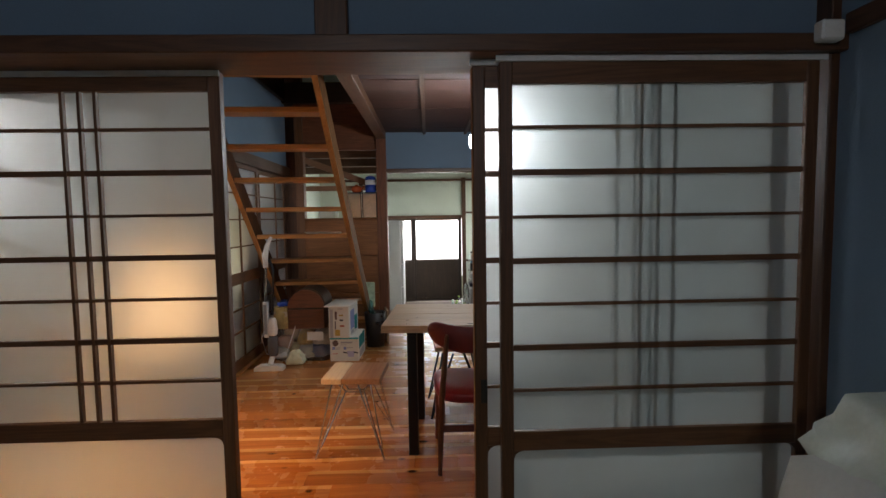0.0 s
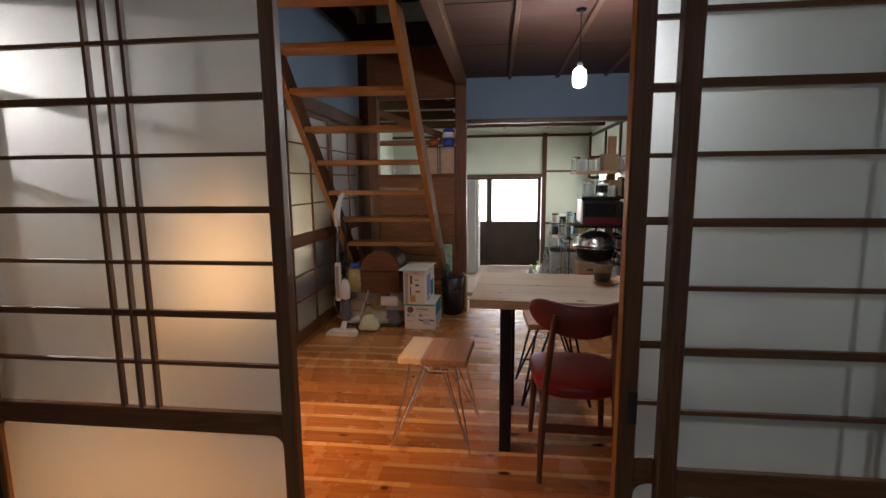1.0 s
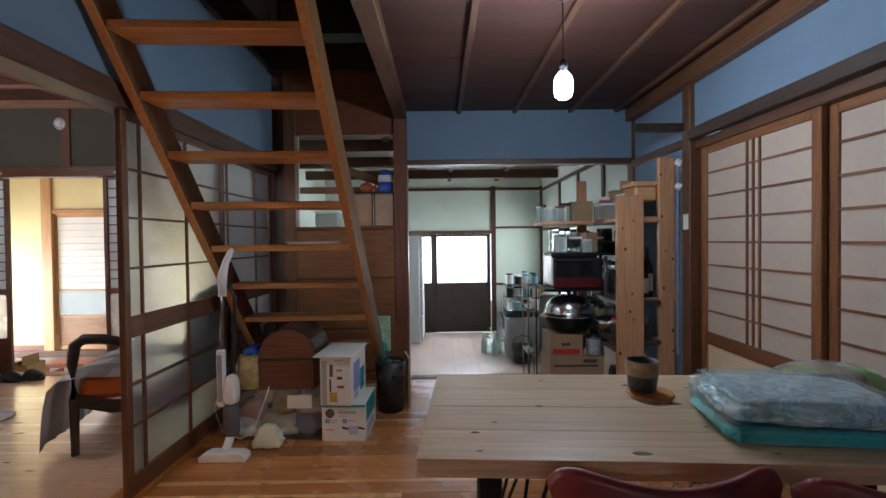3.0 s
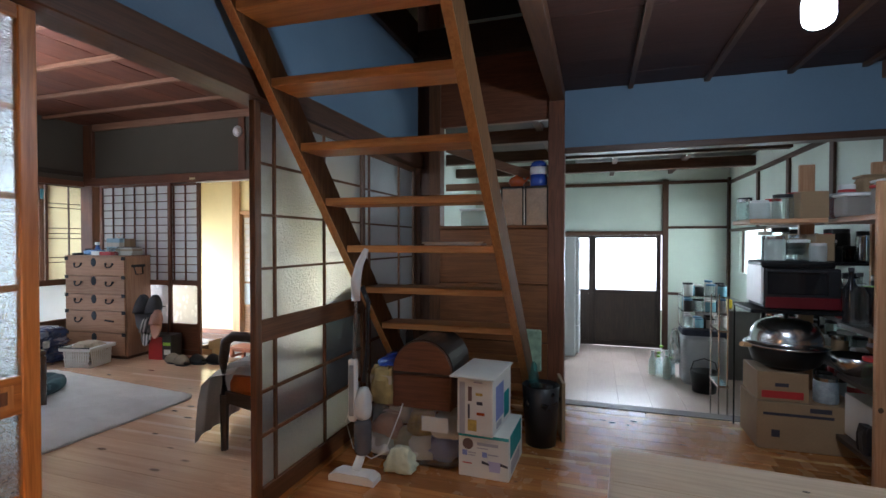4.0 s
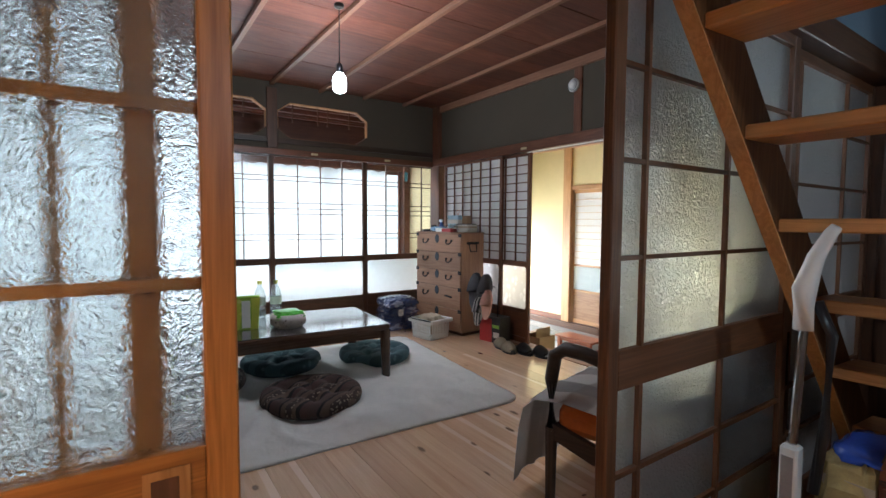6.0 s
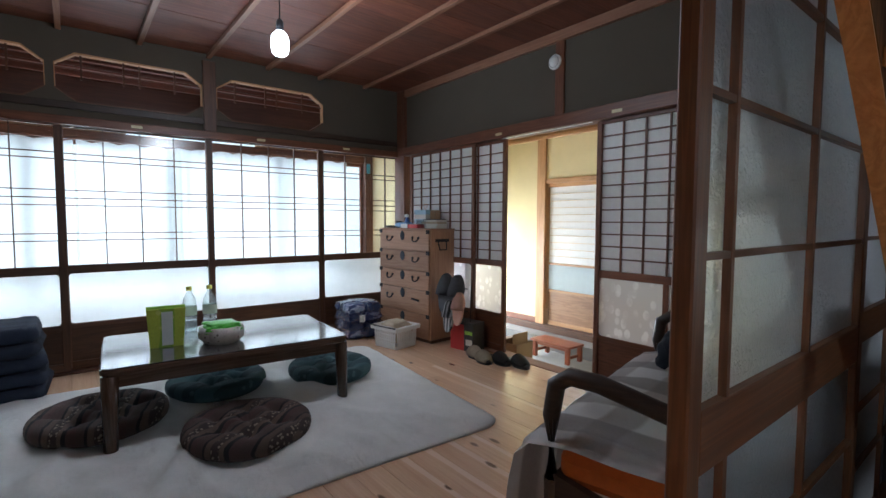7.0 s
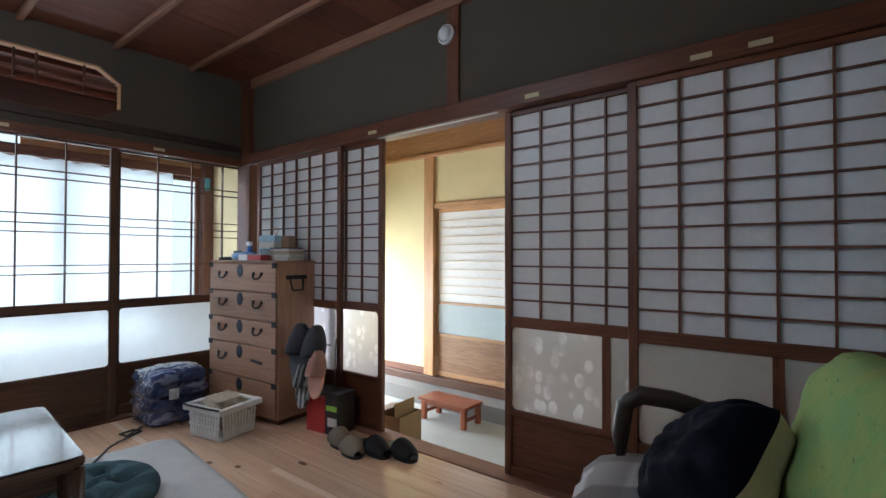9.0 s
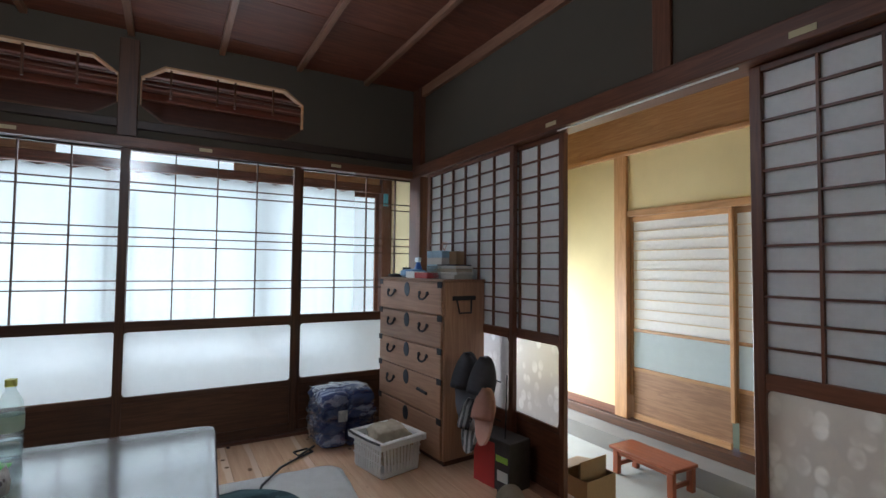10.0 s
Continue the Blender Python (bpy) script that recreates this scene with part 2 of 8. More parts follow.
def clear_glass(name, tint=(1, 1, 1), gloss=0.22):
    m, n, l, p = base_mat(name, 0.02)
    out = n["Material Output"]
    t, g, mx, fr = n.new("ShaderNodeBsdfTransparent"), n.new("ShaderNodeBsdfGlossy"), n.new("ShaderNodeMixShader"), n.new("ShaderNodeFresnel")
    t.inputs[0].default_value = (*tint, 1)
    g.inputs["Roughness"].default_value = gloss
    fr.inputs[0].default_value = 1.45
    l.new(fr.outputs[0], mx.inputs[0]), l.new(t.outputs[0], mx.inputs[1]), l.new(g.outputs[0], mx.inputs[2])
    l.new(mx.outputs[0], out.inputs["Surface"])
    return m


def glow(name, col, strength):
    m = bpy.data.materials.new(name)
    m.use_nodes = True
    n = m.node_tree.nodes
    e = n.new("ShaderNodeEmission")
    e.inputs[0].default_value, e.inputs[1].default_value = (*col, 1), strength
    m.node_tree.links.new(e.outputs[0], n["Material Output"].inputs[0])
    return m


BLUE = plaster("blue_plaster", (0.143, 0.216, 0.298))
GREYGREEN = plaster("grey_green_plaster", (0.084, 0.069, 0.050))
YELLOW = plaster("ochre_plaster", (0.70, 0.60, 0.34))
PALE = plaster("pale_plaster", (0.66, 0.74, 0.66))
CONCRETE = plaster("doma_concrete", (0.36, 0.36, 0.33), 0.85, 0.16, 0.4)
STONE = plaster("grey_stone", (0.22, 0.21, 0.20), 0.8, 0.2, 0.5)
PAPER = paper_mat("shoji_paper", (0.88, 0.88, 0.87), 0.14)
PAPER_WARM = paper_mat("aged_shoji_paper", (0.78, 0.72, 0.62), 0.3)
FROST = frosted("frosted_glass", (0.74, 0.80, 0.79), 0.8, 0.24, tint=0.55)
FROST_DAY = frosted("white_frosted_glass", (0.95, 0.98, 0.98), 0.5, 0.55)
WAVY_FINE = frosted("fine_wavy_glass", (0.86, 0.91, 0.93), 0.34, 0.02, 1.0, 48.0, ior=1.25, depth=0.014, tint=0.74)
WAVY = frosted("wavy_pattern_glass", (0.88, 0.94, 0.96), 0.19, 0.02, 1.0, 62.0, ior=1.25, depth=0.021, tint=0.86)
SMOOTH_FACE = clear_glass("plain_face_of_patterned_glass", (0.98, 0.995, 1.0))


def leaf_glass(name):
    """Etched glass: clear-ish ground with milky leaf spots."""
    m, n, l, p = base_mat(name, 0.33)
    out = n["Material Output"]
    p.inputs["Base Color"].default_value = (0.82, 0.79, 0.77, 1)
    p.inputs["Transmission Weight"].default_value, p.inputs["IOR"].default_value = 1.0, 1.2
    vo = n.new("ShaderNodeTexVoronoi")
    vo.inputs["Scale"].default_value = 1.0
    l.new(coords(n, l, (19, 19, 13)), vo.inputs["Vector"])
    spot = ramp(n, l, vo.outputs["Distance"], [(0.34, (1, 1, 1)), (0.46, (0, 0, 0))])
    big = ramp(n, l, noise_tex(n, l, coords(n, l), 7, 3), [(0.42, (0.15, 0.15, 0.15)), (0.58, (1, 1, 1))])
    fac = mixc(n, l, 1.0, spot, big, "MULTIPLY")
    tone = mixc(n, l, fac, (0.50, 0.465, 0.445), (0.80, 0.78, 0.765))
    t, d, m2, mx = n.new("ShaderNodeBsdfTranslucent"), n.new("ShaderNodeBsdfDiffuse"), n.new("ShaderNodeMixShader"), n.new("ShaderNodeMixShader")
    for s_ in (t, d):
        l.new(tone, s_.inputs[0])
    m2.inputs[0].default_value, mx.inputs[0].default_value = 0.35, 0.62
    l.new(t.outputs[0], m2.inputs[1]), l.new(d.outputs[0], m2.inputs[2])
    l.new(p.outputs[0], mx.inputs[1]), l.new(m2.outputs[0], mx.inputs[2])
    l.new(mx.outputs[0], out.inputs["Surface"])
    return m


LEAFY = leaf_glass("leaf_pattern_glass")
CLEAR = clear_glass("clear_glass")
WHITE_TRIM = plain("white_trim", (0.72, 0.71, 0.68), 0.6)

# ---------------- structure ----------------
WB = -0.684      # wall between dining room and living room
YA = 2.50        # wall between front room and dining room
YK = 6.34        # wall between dining room and kitchen
XR = 2.35        # east wall
XW = -4.605      # wall of glass doors towards the veranda
YS = 6.583       # wall of paper doors towards the entrance hall
CEIL_D, CEIL_L = 2.215, 2.41
YKB, ZK = 10.4, -0.42   # kitchen back wall, floor of kitchen and entrance hall


def wall(name, boxes, material, label, bevel=0.0):
    bm = B()
    for lo, hi in boxes:
        box(bm, lo, hi, bevel)
    ob = part(name, bm, material)
    return tagged(ob, label, "wall", kind="structure")


def beam(name, lo, hi, kind, label, category="beam", bevel=0.004):
    size = [h - a for a, h in zip(lo, hi)]
    axis = "xyz"[size.index(max(size))]
    bm = B()
    box(bm, lo, hi, bevel)
    return tagged(part(name, bm, wood(kind, axis)), label, category, kind="structure")


def boarded(name, x0, x1, y0, y1, z, width, along, kind, label):
    """A ceiling of overlapping boards, in one mesh."""
    bm = B()
    rr = random.Random(len(name))
    a, end = (x0, x1) if along == "y" else (y0, y1)
    while a < end - 1e-4:
        b = min(a + width * rr.uniform(0.85, 1.15), end)
        dz = rr.uniform(0.0, 0.006)
        if along == "y":
            box(bm, (a, y0, z + dz), (b - 0.001, y1, z + 0.02))
        else:
            box(bm, (x0, a, z + dz), (x1, b - 0.001, z + 0.02))
        a = b
    box(bm, (x0, y0, z + 0.021), (x1, y1, z + 0.03))
    return tagged(part(name, bm, wood(kind, along)), label, "ceiling", kind="structure")


def fillet(bm, u, z, du, dz, r, t0, t1):
    """The wooden inside corner of a rounded opening."""
    pts = [(u, z)]
    for k in range(7):
        a = math.pi / 2 * k / 6
        pts.append((u + du * r * (1 - math.sin(a)), z + dz * r * (1 - math.cos(a))))
    prism(bm, pts, t0, t1, "y")


def sliding_door(name, m, W, H, label, kind, stile, rails, fields, thick=0.03, bar_kind=None, category="sliding door"):
    """A sliding door in its own plane: x along it, z up. rails: (z0, z1). fields: dicts with z0, z1, fill, v (bars' x), h (bars' z), bw, side, round."""
    d = thing(name, label, category, kind="structure", at=m)
    t = thick / 2
    bar_kind = bar_kind or kind
    for u0, u1 in ((0, stile), (W - stile, W)):
        part("stile", box(B(), (u0, -t, 0), (u1, t, H), 0.003), wood(kind, "z"), d)
    for z0, z1 in rails:
        part("rail", box(B(), (stile, -t * 0.94, z0), (W - stile, t * 0.94, z1), 0.002), wood(kind, "x"), d)
    for f in fields:
        z0, z1, fill = f["z0"], f["z1"], f["fill"]
        o = f.get("off", 0.0)
        pane = part(f.get("name", "pane"), box(B(), (stile - 0.004, o - 0.002, z0 - 0.004), (W - stile + 0.004, o + 0.002, z1 + 0.004)), fill, d)
        if f.get("clear", True):
            pane.visible_shadow = False
        bw = f.get("bw", 0.009)
        side = f.get("side", 0)
        y0, y1 = (-t * 0.7, t * 0.7) if side == 0 else ((o + 0.003, t * 0.8) if side > 0 else (-t * 0.8, o - 0.003))
        v0, v1 = (o + 0.003, t * 0.8) if f.get("behind") else (y0, y1)
        for u in f.get("v", ()):
            part("muntin", box(B(), (u - bw / 2, v0, z0), (u + bw / 2, v1, z1)), wood(bar_kind, "z"), d)
        for k, z in enumerate(f.get("h", ())):
            w = bw * (1.8 if f.get("thick_every") and k % f["thick_every"] == 1 else 1.0)
            part("muntin", box(B(), (stile, y0 * 0.9, z - w / 2), (W - stile, y1 * 0.9, z + w / 2)), wood(bar_kind, "x"), d)
        if f.get("round"):
            r = f["round"]
            bm = B()
            for u, du in ((stile, 1), (W - stile, -1)):
                for z, dz in ((z0, 1), (z1, -1)):
                    fillet(bm, u, z, du, dz, r, -t * 0.93, t * 0.93)
            part("corner_piece", bm, wood(kind, "x"), d)
    return d


def steps(a, b, n):
    return [a + (b - a) * k / n for k in range(1, n)]


# floors (planks follow at the end of the file)
wall("floor", [((-0.80, -1.9, -0.12), (XR + 0.1, YK + 0.05, -0.022)), ((-4.75, 2.5, -0.12), (-0.80, YS + 0.06, -0.022))], wood("dark", "x"),
     "wooden subfloor beneath the planks").name = "floor"
wall("floor_veranda", [((-5.75, 2.4, -0.12), (-4.75, 6.789, -0.022))], wood("dark", "x"), "wooden subfloor of the veranda")
wall("floor_front_room", [((-0.80, -1.9, -0.0215), (XR, 2.36, 0.0))], plain("straw_mat", (0.40, 0.36, 0.20), 0.8, scale=3), "woven straw mat floor of the front room")
wall("floor_entrance_hall", [((-5.80, YS + 0.06, ZK - 0.1), (-1.2, 8.7, ZK))], CONCRETE, "grey concrete floor of the entrance hall")
wall("floor_kitchen", [((-1.3, YK + 0.06, ZK - 0.1), (XR + 0.35, YKB + 0.1, ZK - 0.012))], wood("floor_grey", "y"), "subfloor of the kitchen")

# front room
wall("wall_front_west", [((-0.95, -1.9, 0), (-0.80, 2.44, 2.4))], BLUE, "blue plaster wall of the front room")
wall("wall_front_east", [((2.215, -1.9, 0), (2.36, 2.40, 2.4))], BLUE, "blue-grey plaster wall of the front room")
wall("wall_front_south", [((-0.95, -2.05, 0), (2.40, -1.9, 2.4))], BLUE, "blue plaster wall of the front room")
wall("ceiling_front_room", [((-0.95, -2.05, 2.4), (2.40, 2.50, 2.5))], wood("ceiling", "y"), "boarded ceiling of the front room")
wall("wall_south", [((-0.80, 2.46, 1.80), (XR, 2.54, 2.5))], BLUE, "blue plaster wall above the sliding doors")
beam("trim_lintel_south", (-0.80, 2.37, 1.748), (2.22, 2.60, 1.80), "stained", "dark-stained wooden lintel with grooves for sliding doors")
beam("trim_sill_south", (-0.80, 2.37, -0.02), (2.25, 2.60, 0.004), "stained", "worn wooden sill with sliding door grooves")
beam("trim_post_southwest", (-0.80, 2.42, 0), (-0.70, 2.58, 2.5), "stained", "dark-stained square corner post")
beam("trim_post_southeast", (2.185, 2.40, 0), (2.23, 2.56, 2.5), "stained", "dark-stained square corner post")
beam("trim_strut_south", (0.59, 2.43, 1.80), (0.69, 2.46, 2.4), "stained", "dark-stained strut above the lintel")
beam("trim_rail_front_east", (2.19, -1.9, 1.79), (2.215, 2.36, 1.85), "stained", "dark-stained wall rail along the blue wall")
bm = B()
box(bm, (2.10, 2.33, 1.765), (2.17, 2.37, 1.825), 0.006)
tagged(part("junction_box", bm, WHITE_TRIM), "small white plastic junction box on the lintel", "box")



def frost_door(name, x, y, W, label, behind=True):
    z0, z1, row0, step = (0.558, 1.662, 0.6925, 0.1395) if behind else (0.57, 1.68, 0.705, 0.142)
    low, H = z0 - 0.064, z1 + 0.064
    f_top = dict(z0=z0, z1=z1, fill=FROST, v=[0.452, 0.508, 0.560], h=[row0 + step * k for k in range(7)], bw=0.010, side=-1, thick_every=2, off=0.0 if behind else 0.004, behind=behind)
    f_low = dict(z0=0.10, z1=low, fill=FROST, round=0.03)
    d = sliding_door(name, pose(x, y, 0.004), W, H, label, "brown", 0.040, [(0, 0.10), (low, z0), (z1, H)], [f_top, f_low], 0.036)
    return d


frost_door("door_1", -0.72, 2.560, 0.968, "dark-framed sliding door with frosted glass and thin muntins", False)
dd = frost_door("door_2", 1.073, 2.468, 0.985, "dark-framed sliding door with frosted glass and a black pull")
part("pull", box(B(), (0.018, -0.0185, 0.64), (0.040, -0.015, 0.72), 0.001), wood("black", "z"), dd, "black recessed finger pull")
# warm lamp light on the leading edge, painted as a thin amber strip
part("edge_strip", box(B(), (-0.0022, -0.017, 0.004), (-0.0002, 0.017, 1.72), 0.0005), wood("amber", "z"), dd, "leading edge painted amber as if lit")
frost_door("door_3", 1.153, 2.428, 1.01, "dark-framed sliding door with frosted glass half covering its neighbour")
for k, (x0, x1, y) in enumerate(((-0.72, 0.25, 2.545), (1.066, 1.16, 2.453), (1.142, 2.18, 2.413))):
    tagged(part("draught_strip", box(B(), (x0, y - 0.012, 1.730), (x1, y - 0.004, 1.7475)), WHITE_TRIM), "white felt draught strip along the sliding door top", "strip", kind="structure")

# wall between dining room and living room
beam("trim_beam_stairwell_west", (WB - 0.05, 2.58, 2.555), (WB + 0.07, YK - 0.10, 2.82), "dark", "dark smoked beam along the stairwell")
wall("wall_west_upper", [((WB - 0.05, 2.58, 2.82), (WB + 0.03, YK, 3.4))], PALE, "pale plaster wall beside the upper floor")
wall("wall_west", [((WB - 0.05, 2.58, 1.85), (WB + 0.03, YK, 2.555))], BLUE, "blue plaster wall above the glass doors")
beam("trim_lintel_west", (WB - 0.09, 2.58, 1.745), (WB + 0.045, YK + 0.2, 1.85), "stained", "dark-stained grooved lintel above the glass doors")
beam("trim_sill_west", (WB - 0.09, 2.58, -0.02), (WB + 0.05, YK + 0.2, 0.006), "amber", "worn grooved wooden sill")
wall("wall_living_upper_east", [((WB - 0.09, 2.58, 1.85), (WB - 0.052, YS, 2.42))], GREYGREEN, "dark grey-green plaster wall above the glass doors")

GZ = [1.031, 1.261, 1.481]


def wavy_door(name, y, x, W, label, v, kind="amber", pull=False, side=1):
    glass = WAVY if side > 0 else WAVY_FINE
    f_top = dict(z0=0.812, z1=1.70, fill=glass, v=v, h=GZ, bw=0.016 if side > 0 else 0.011, side=side, off=-0.004 * side)
    f_low = dict(z0=0.09, z1=0.716, fill=glass, v=v, h=[0.314, 0.503], bw=0.014, side=side, off=-0.004 * side)
    d = sliding_door(name, pose(x, y, 0.006, 0, 0, 90) @ pose(0, 0, 0), W, 1.737, label, kind, 0.042,
                     [(0, 0.09), (0.716, 0.812), (1.70, 1.737)], [f_top, f_low], 0.03)
    for pane in d.children:
        if pane.name.startswith("pane"):  # rolled pattern on one face, the other face is plain
            pane.data.materials.append(SMOOTH_FACE)
            for p in pane.data.polygons:
                p.material_index = 1 if p.normal.y > 0.5 else 0
    if pull:
        for v0 in (-0.0165, 0.0155):
            pl = part("pull", box(B(), (W - 0.116, v0, 0.736), (W - 0.062, v0 + 0.0012, 0.793), 0.0), wood("stair", "z"), d, "square recessed wooden pull")
            # shade of the finger recess, painted as a dark plate on the pull
            part("recess", box(B(), (W - 0.107, v0 - 0.0006, 0.748), (W - 0.075, v0 + 0.0018, 0.781), 0.0), wood("stained", "z"), pl, "dark plate painted for the recess shade")
    return d


wavy_door("door_4", 2.66, WB - 0.014, 1.03, "amber wooden sliding door with wavy patterned glass", [0.46], pull=True)
wavy_door("door_5", 2.61, WB - 0.052, 0.995, "amber wooden sliding door with patterned glass behind another", [0.42, 0.885])
wavy_door("door_6", 4.478, WB + 0.004, 0.99, "brown wooden sliding door with patterned glass beside the stairs", [0.137, 0.54], side=-1, kind="brown")
wavy_door("door_7", 5.43, WB - 0.034, 0.99, "brown wooden sliding door with patterned glass behind the stairs", [0.18, 0.66], side=-1, kind="brown")

# kitchen side of the dining room
beam("trim_post_corner", (-0.735, 6.425, 0), (-0.621, 6.545, 3.4), "stained", "dark-stained square corner post")
beam("trim_post_kitchen_west", (-0.545, YK - 0.05, 0), (-0.455, YK + 0.06, 3.4), "brown", "brown-stained square post")
beam("trim_post_kitchen", (0.357, YK - 0.06, ZK), (0.469, YK + 0.06, 2.535), "redbrown", "dark reddish square post worn smooth")
beam("trim_post_kitchen_east", (XR - 0.02, YK - 0.05, ZK), (XR + 0.06, YK + 0.06, 2.3), "stained", "dark-stained square post in the corner")
beam("trim_lintel_kitchen", (0.469, YK - 0.05, 1.772), (XR, YK + 0.06, 1.815), "stained", "dark-stained lintel of the kitchen opening")
beam("trim_sill_kitchen", (0.469, YK - 0.05, -0.12), (XR, YK + 0.06, 0.004), "stained", "dark worn sill at the kitchen step")
wall("wall_north", [((0.469, YK - 0.03, 1.815), (XR, YK + 0.04, 2.6))], BLUE, "blue-grey plaster wall above the kitchen opening")
wall("wall_stair_back", [((-0.455, YK - 0.02, 2.03), (0.357, YK + 0.03, 2.535))], wood("redbrown", "x"), "reddish brown boards above the shelf opening")
beam("trim_beam_stairwell", (-0.66, YK - 0.10, 2.535), (0.50, YK + 0.08, 2.755), "dark", "dark smoked beam across the stairwell")
wall("wall_kitchen_step", [((-1.3, YK + 0.04, ZK), (XR, YK + 0.0605, -0.10))], wood("stained", "x"), "dark boarded riser beneath the kitchen step")

# east wall of the dining room
wall("wall_east", [((XR, YA, 1.83), (XR + 0.10, YK, 2.4)), ((XR, 5.475, 0), (XR + 0.10, YK, 1.83)), ((XR, YA, 0), (XR + 0.10, 3.35, 1.83)), ((XR + 0.3, 3.2, -0.1), (XR + 0.4, 5.6, 2.2))], BLUE, "blue-grey plaster wall of the dining room")
beam("trim_post_east", (XR - 0.03, 5.375, 0), (XR + 0.08, 5.475, CEIL_D), "brown", "brown-stained square post")
beam("trim_post_east_near", (XR - 0.03, 3.30, 0), (XR + 0.08, 3.40, CEIL_D), "stained", "dark-stained square post")
beam("trim_rail_east", (XR - 0.05, 2.55, 1.76), (XR + 0.0, 5.375, 1.83), "dark", "dark wall rail above the paper doors")
beam("trim_rail_east_far", (XR - 0.035, 5.475, 1.735), (XR, YK - 0.05, 1.79), "stained", "dark-stained wall rail beside the kitchen opening")
beam("trim_lintel_east", (XR + 0.001, 3.40, 1.705), (XR + 0.10, 5.375, 1.76), "stained", "grooved lintel above the paper doors")
beam("trim_sill_east", (XR - 0.02, 3.40, -0.02), (XR + 0.10, 5.375, 0.005), "stained", "grooved wooden sill")
beam("trim_stub_east", (XR - 0.34, 5.44, 1.84), (XR - 0.03, 5.50, 1.89), "dark", "dark stub of a beam at the post")
beam("trim_corner_brace", (XR - 0.07, 2.6, CEIL_D - 0.10), (XR, YK, CEIL_D), "brown", "brown-stained ceiling beam along the east wall")
PAPER_TAN = paper_mat("tanned_paper", (0.60, 0.51, 0.43), 0.25)
f1 = dict(z0=0.565, z1=1.655, fill=PAPER_TAN, v=[0.40, 0.45, 0.50], h=[0.694 + 0.14 * k for k in range(7)], bw=0.012, off=0.0, side=1, clear=False, name="paper")
f2 = dict(z0=0.08, z1=0.49, fill=wood("pale_block", "x"), name="hip_board", clear=False)
sliding_door("door_8", pose(XR + 0.03, 4.40, 0.005, 0, 0, 90), 0.93, 1.70, "brown-framed paper sliding door with vertical triple muntins", "door_brown", 0.055,
             [(0, 0.08), (0.49, 0.565), (1.655, 1.70)], [f1, f2], 0.03)
sliding_door("door_9", pose(XR + 0.065, 3.42, 0.005, 0, 0, 90), 0.99, 1.70, "brown-framed paper sliding door behind its neighbour", "door_brown", 0.055,
             [(0, 0.08), (0.49, 0.565), (1.655, 1.70)], [f1, f2], 0.03)

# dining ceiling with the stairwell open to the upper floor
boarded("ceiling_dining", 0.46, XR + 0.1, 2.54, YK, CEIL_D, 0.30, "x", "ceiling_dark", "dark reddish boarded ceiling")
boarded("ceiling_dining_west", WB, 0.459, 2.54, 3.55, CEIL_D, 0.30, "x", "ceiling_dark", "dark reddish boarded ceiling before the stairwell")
for x in (0.9, 1.36, 1.82, 2.2):
    beam("trim_ceiling_batten", (x - 0.016, 2.54, CEIL_D - 0.024), (x + 0.016, YK - 0.03, CEIL_D), "stained", "thin dark ceiling batten", "batten", 0.002)
beam("trim_stairwell_edge", (0.37, 3.45, CEIL_D - 0.07), (0.47, YK - 0.06, CEIL_D + 0.26), "stained", "dark beam at the edge of the stairwell")
beam("trim_stairwell_head", (WB + 0.03, 3.45, CEIL_D - 0.05), (0.37, 3.56, CEIL_D + 0.26), "stained", "dark beam at the head of the stairwell")
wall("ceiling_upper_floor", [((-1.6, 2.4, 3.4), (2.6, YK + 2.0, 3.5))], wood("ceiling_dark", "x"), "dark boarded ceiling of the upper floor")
wall("wall_upper_floor", [((-1.6, YK + 1.2, 2.4), (2.6, YK + 1.3, 3.4))], PALE, "pale plaster wall of the upper floor")
wall("wall_upper_floor_east", [((0.48, YK + 0.08, 2.45), (2.6, YK + 1.2, 2.5)), ((2.5, 2.5, 2.4), (2.6, YK + 1.3, 3.4)), ((-1.6, 2.4, 2.4), (2.6, 2.5, 3.4)), ((-1.7, YK - 0.1, 2.6), (-1.6, YK + 1.3, 3.4))], PALE, "pale plaster wall of the upper floor")

# living room
wall("wall_living_south", [((XW - 0.1, 2.48, 0), (WB - 0.09, 2.58, 2.42))], GREYGREEN, "dark grey-green plaster wall of the living room")
boarded("ceiling_living", XW - 0.05, WB - 0.09, 2.5, YS + 0.02, CEIL_L, 0.27, "y", "ceiling", "reddish boarded ceiling of the living room")
for k in range(8):
    y = 2.86 + 0.47 * k
    beam("trim_ceiling_batten", (XW, y - 0.017, CEIL_L - 0.03), (WB - 0.09, y + 0.017, CEIL_L), "batten", "pale thin ceiling batten", "batten", 0.003)
for lo, hi in (((XW, YS - 0.045, CEIL_L - 0.07), (WB - 0.09, YS, CEIL_L)), ((WB - 0.135, 2.58, CEIL_L - 0.055), (WB - 0.09, YS, CEIL_L))):
    beam("trim_cornice", lo, hi, "batten", "wooden cornice strip beneath the ceiling", "trim", 0.003)

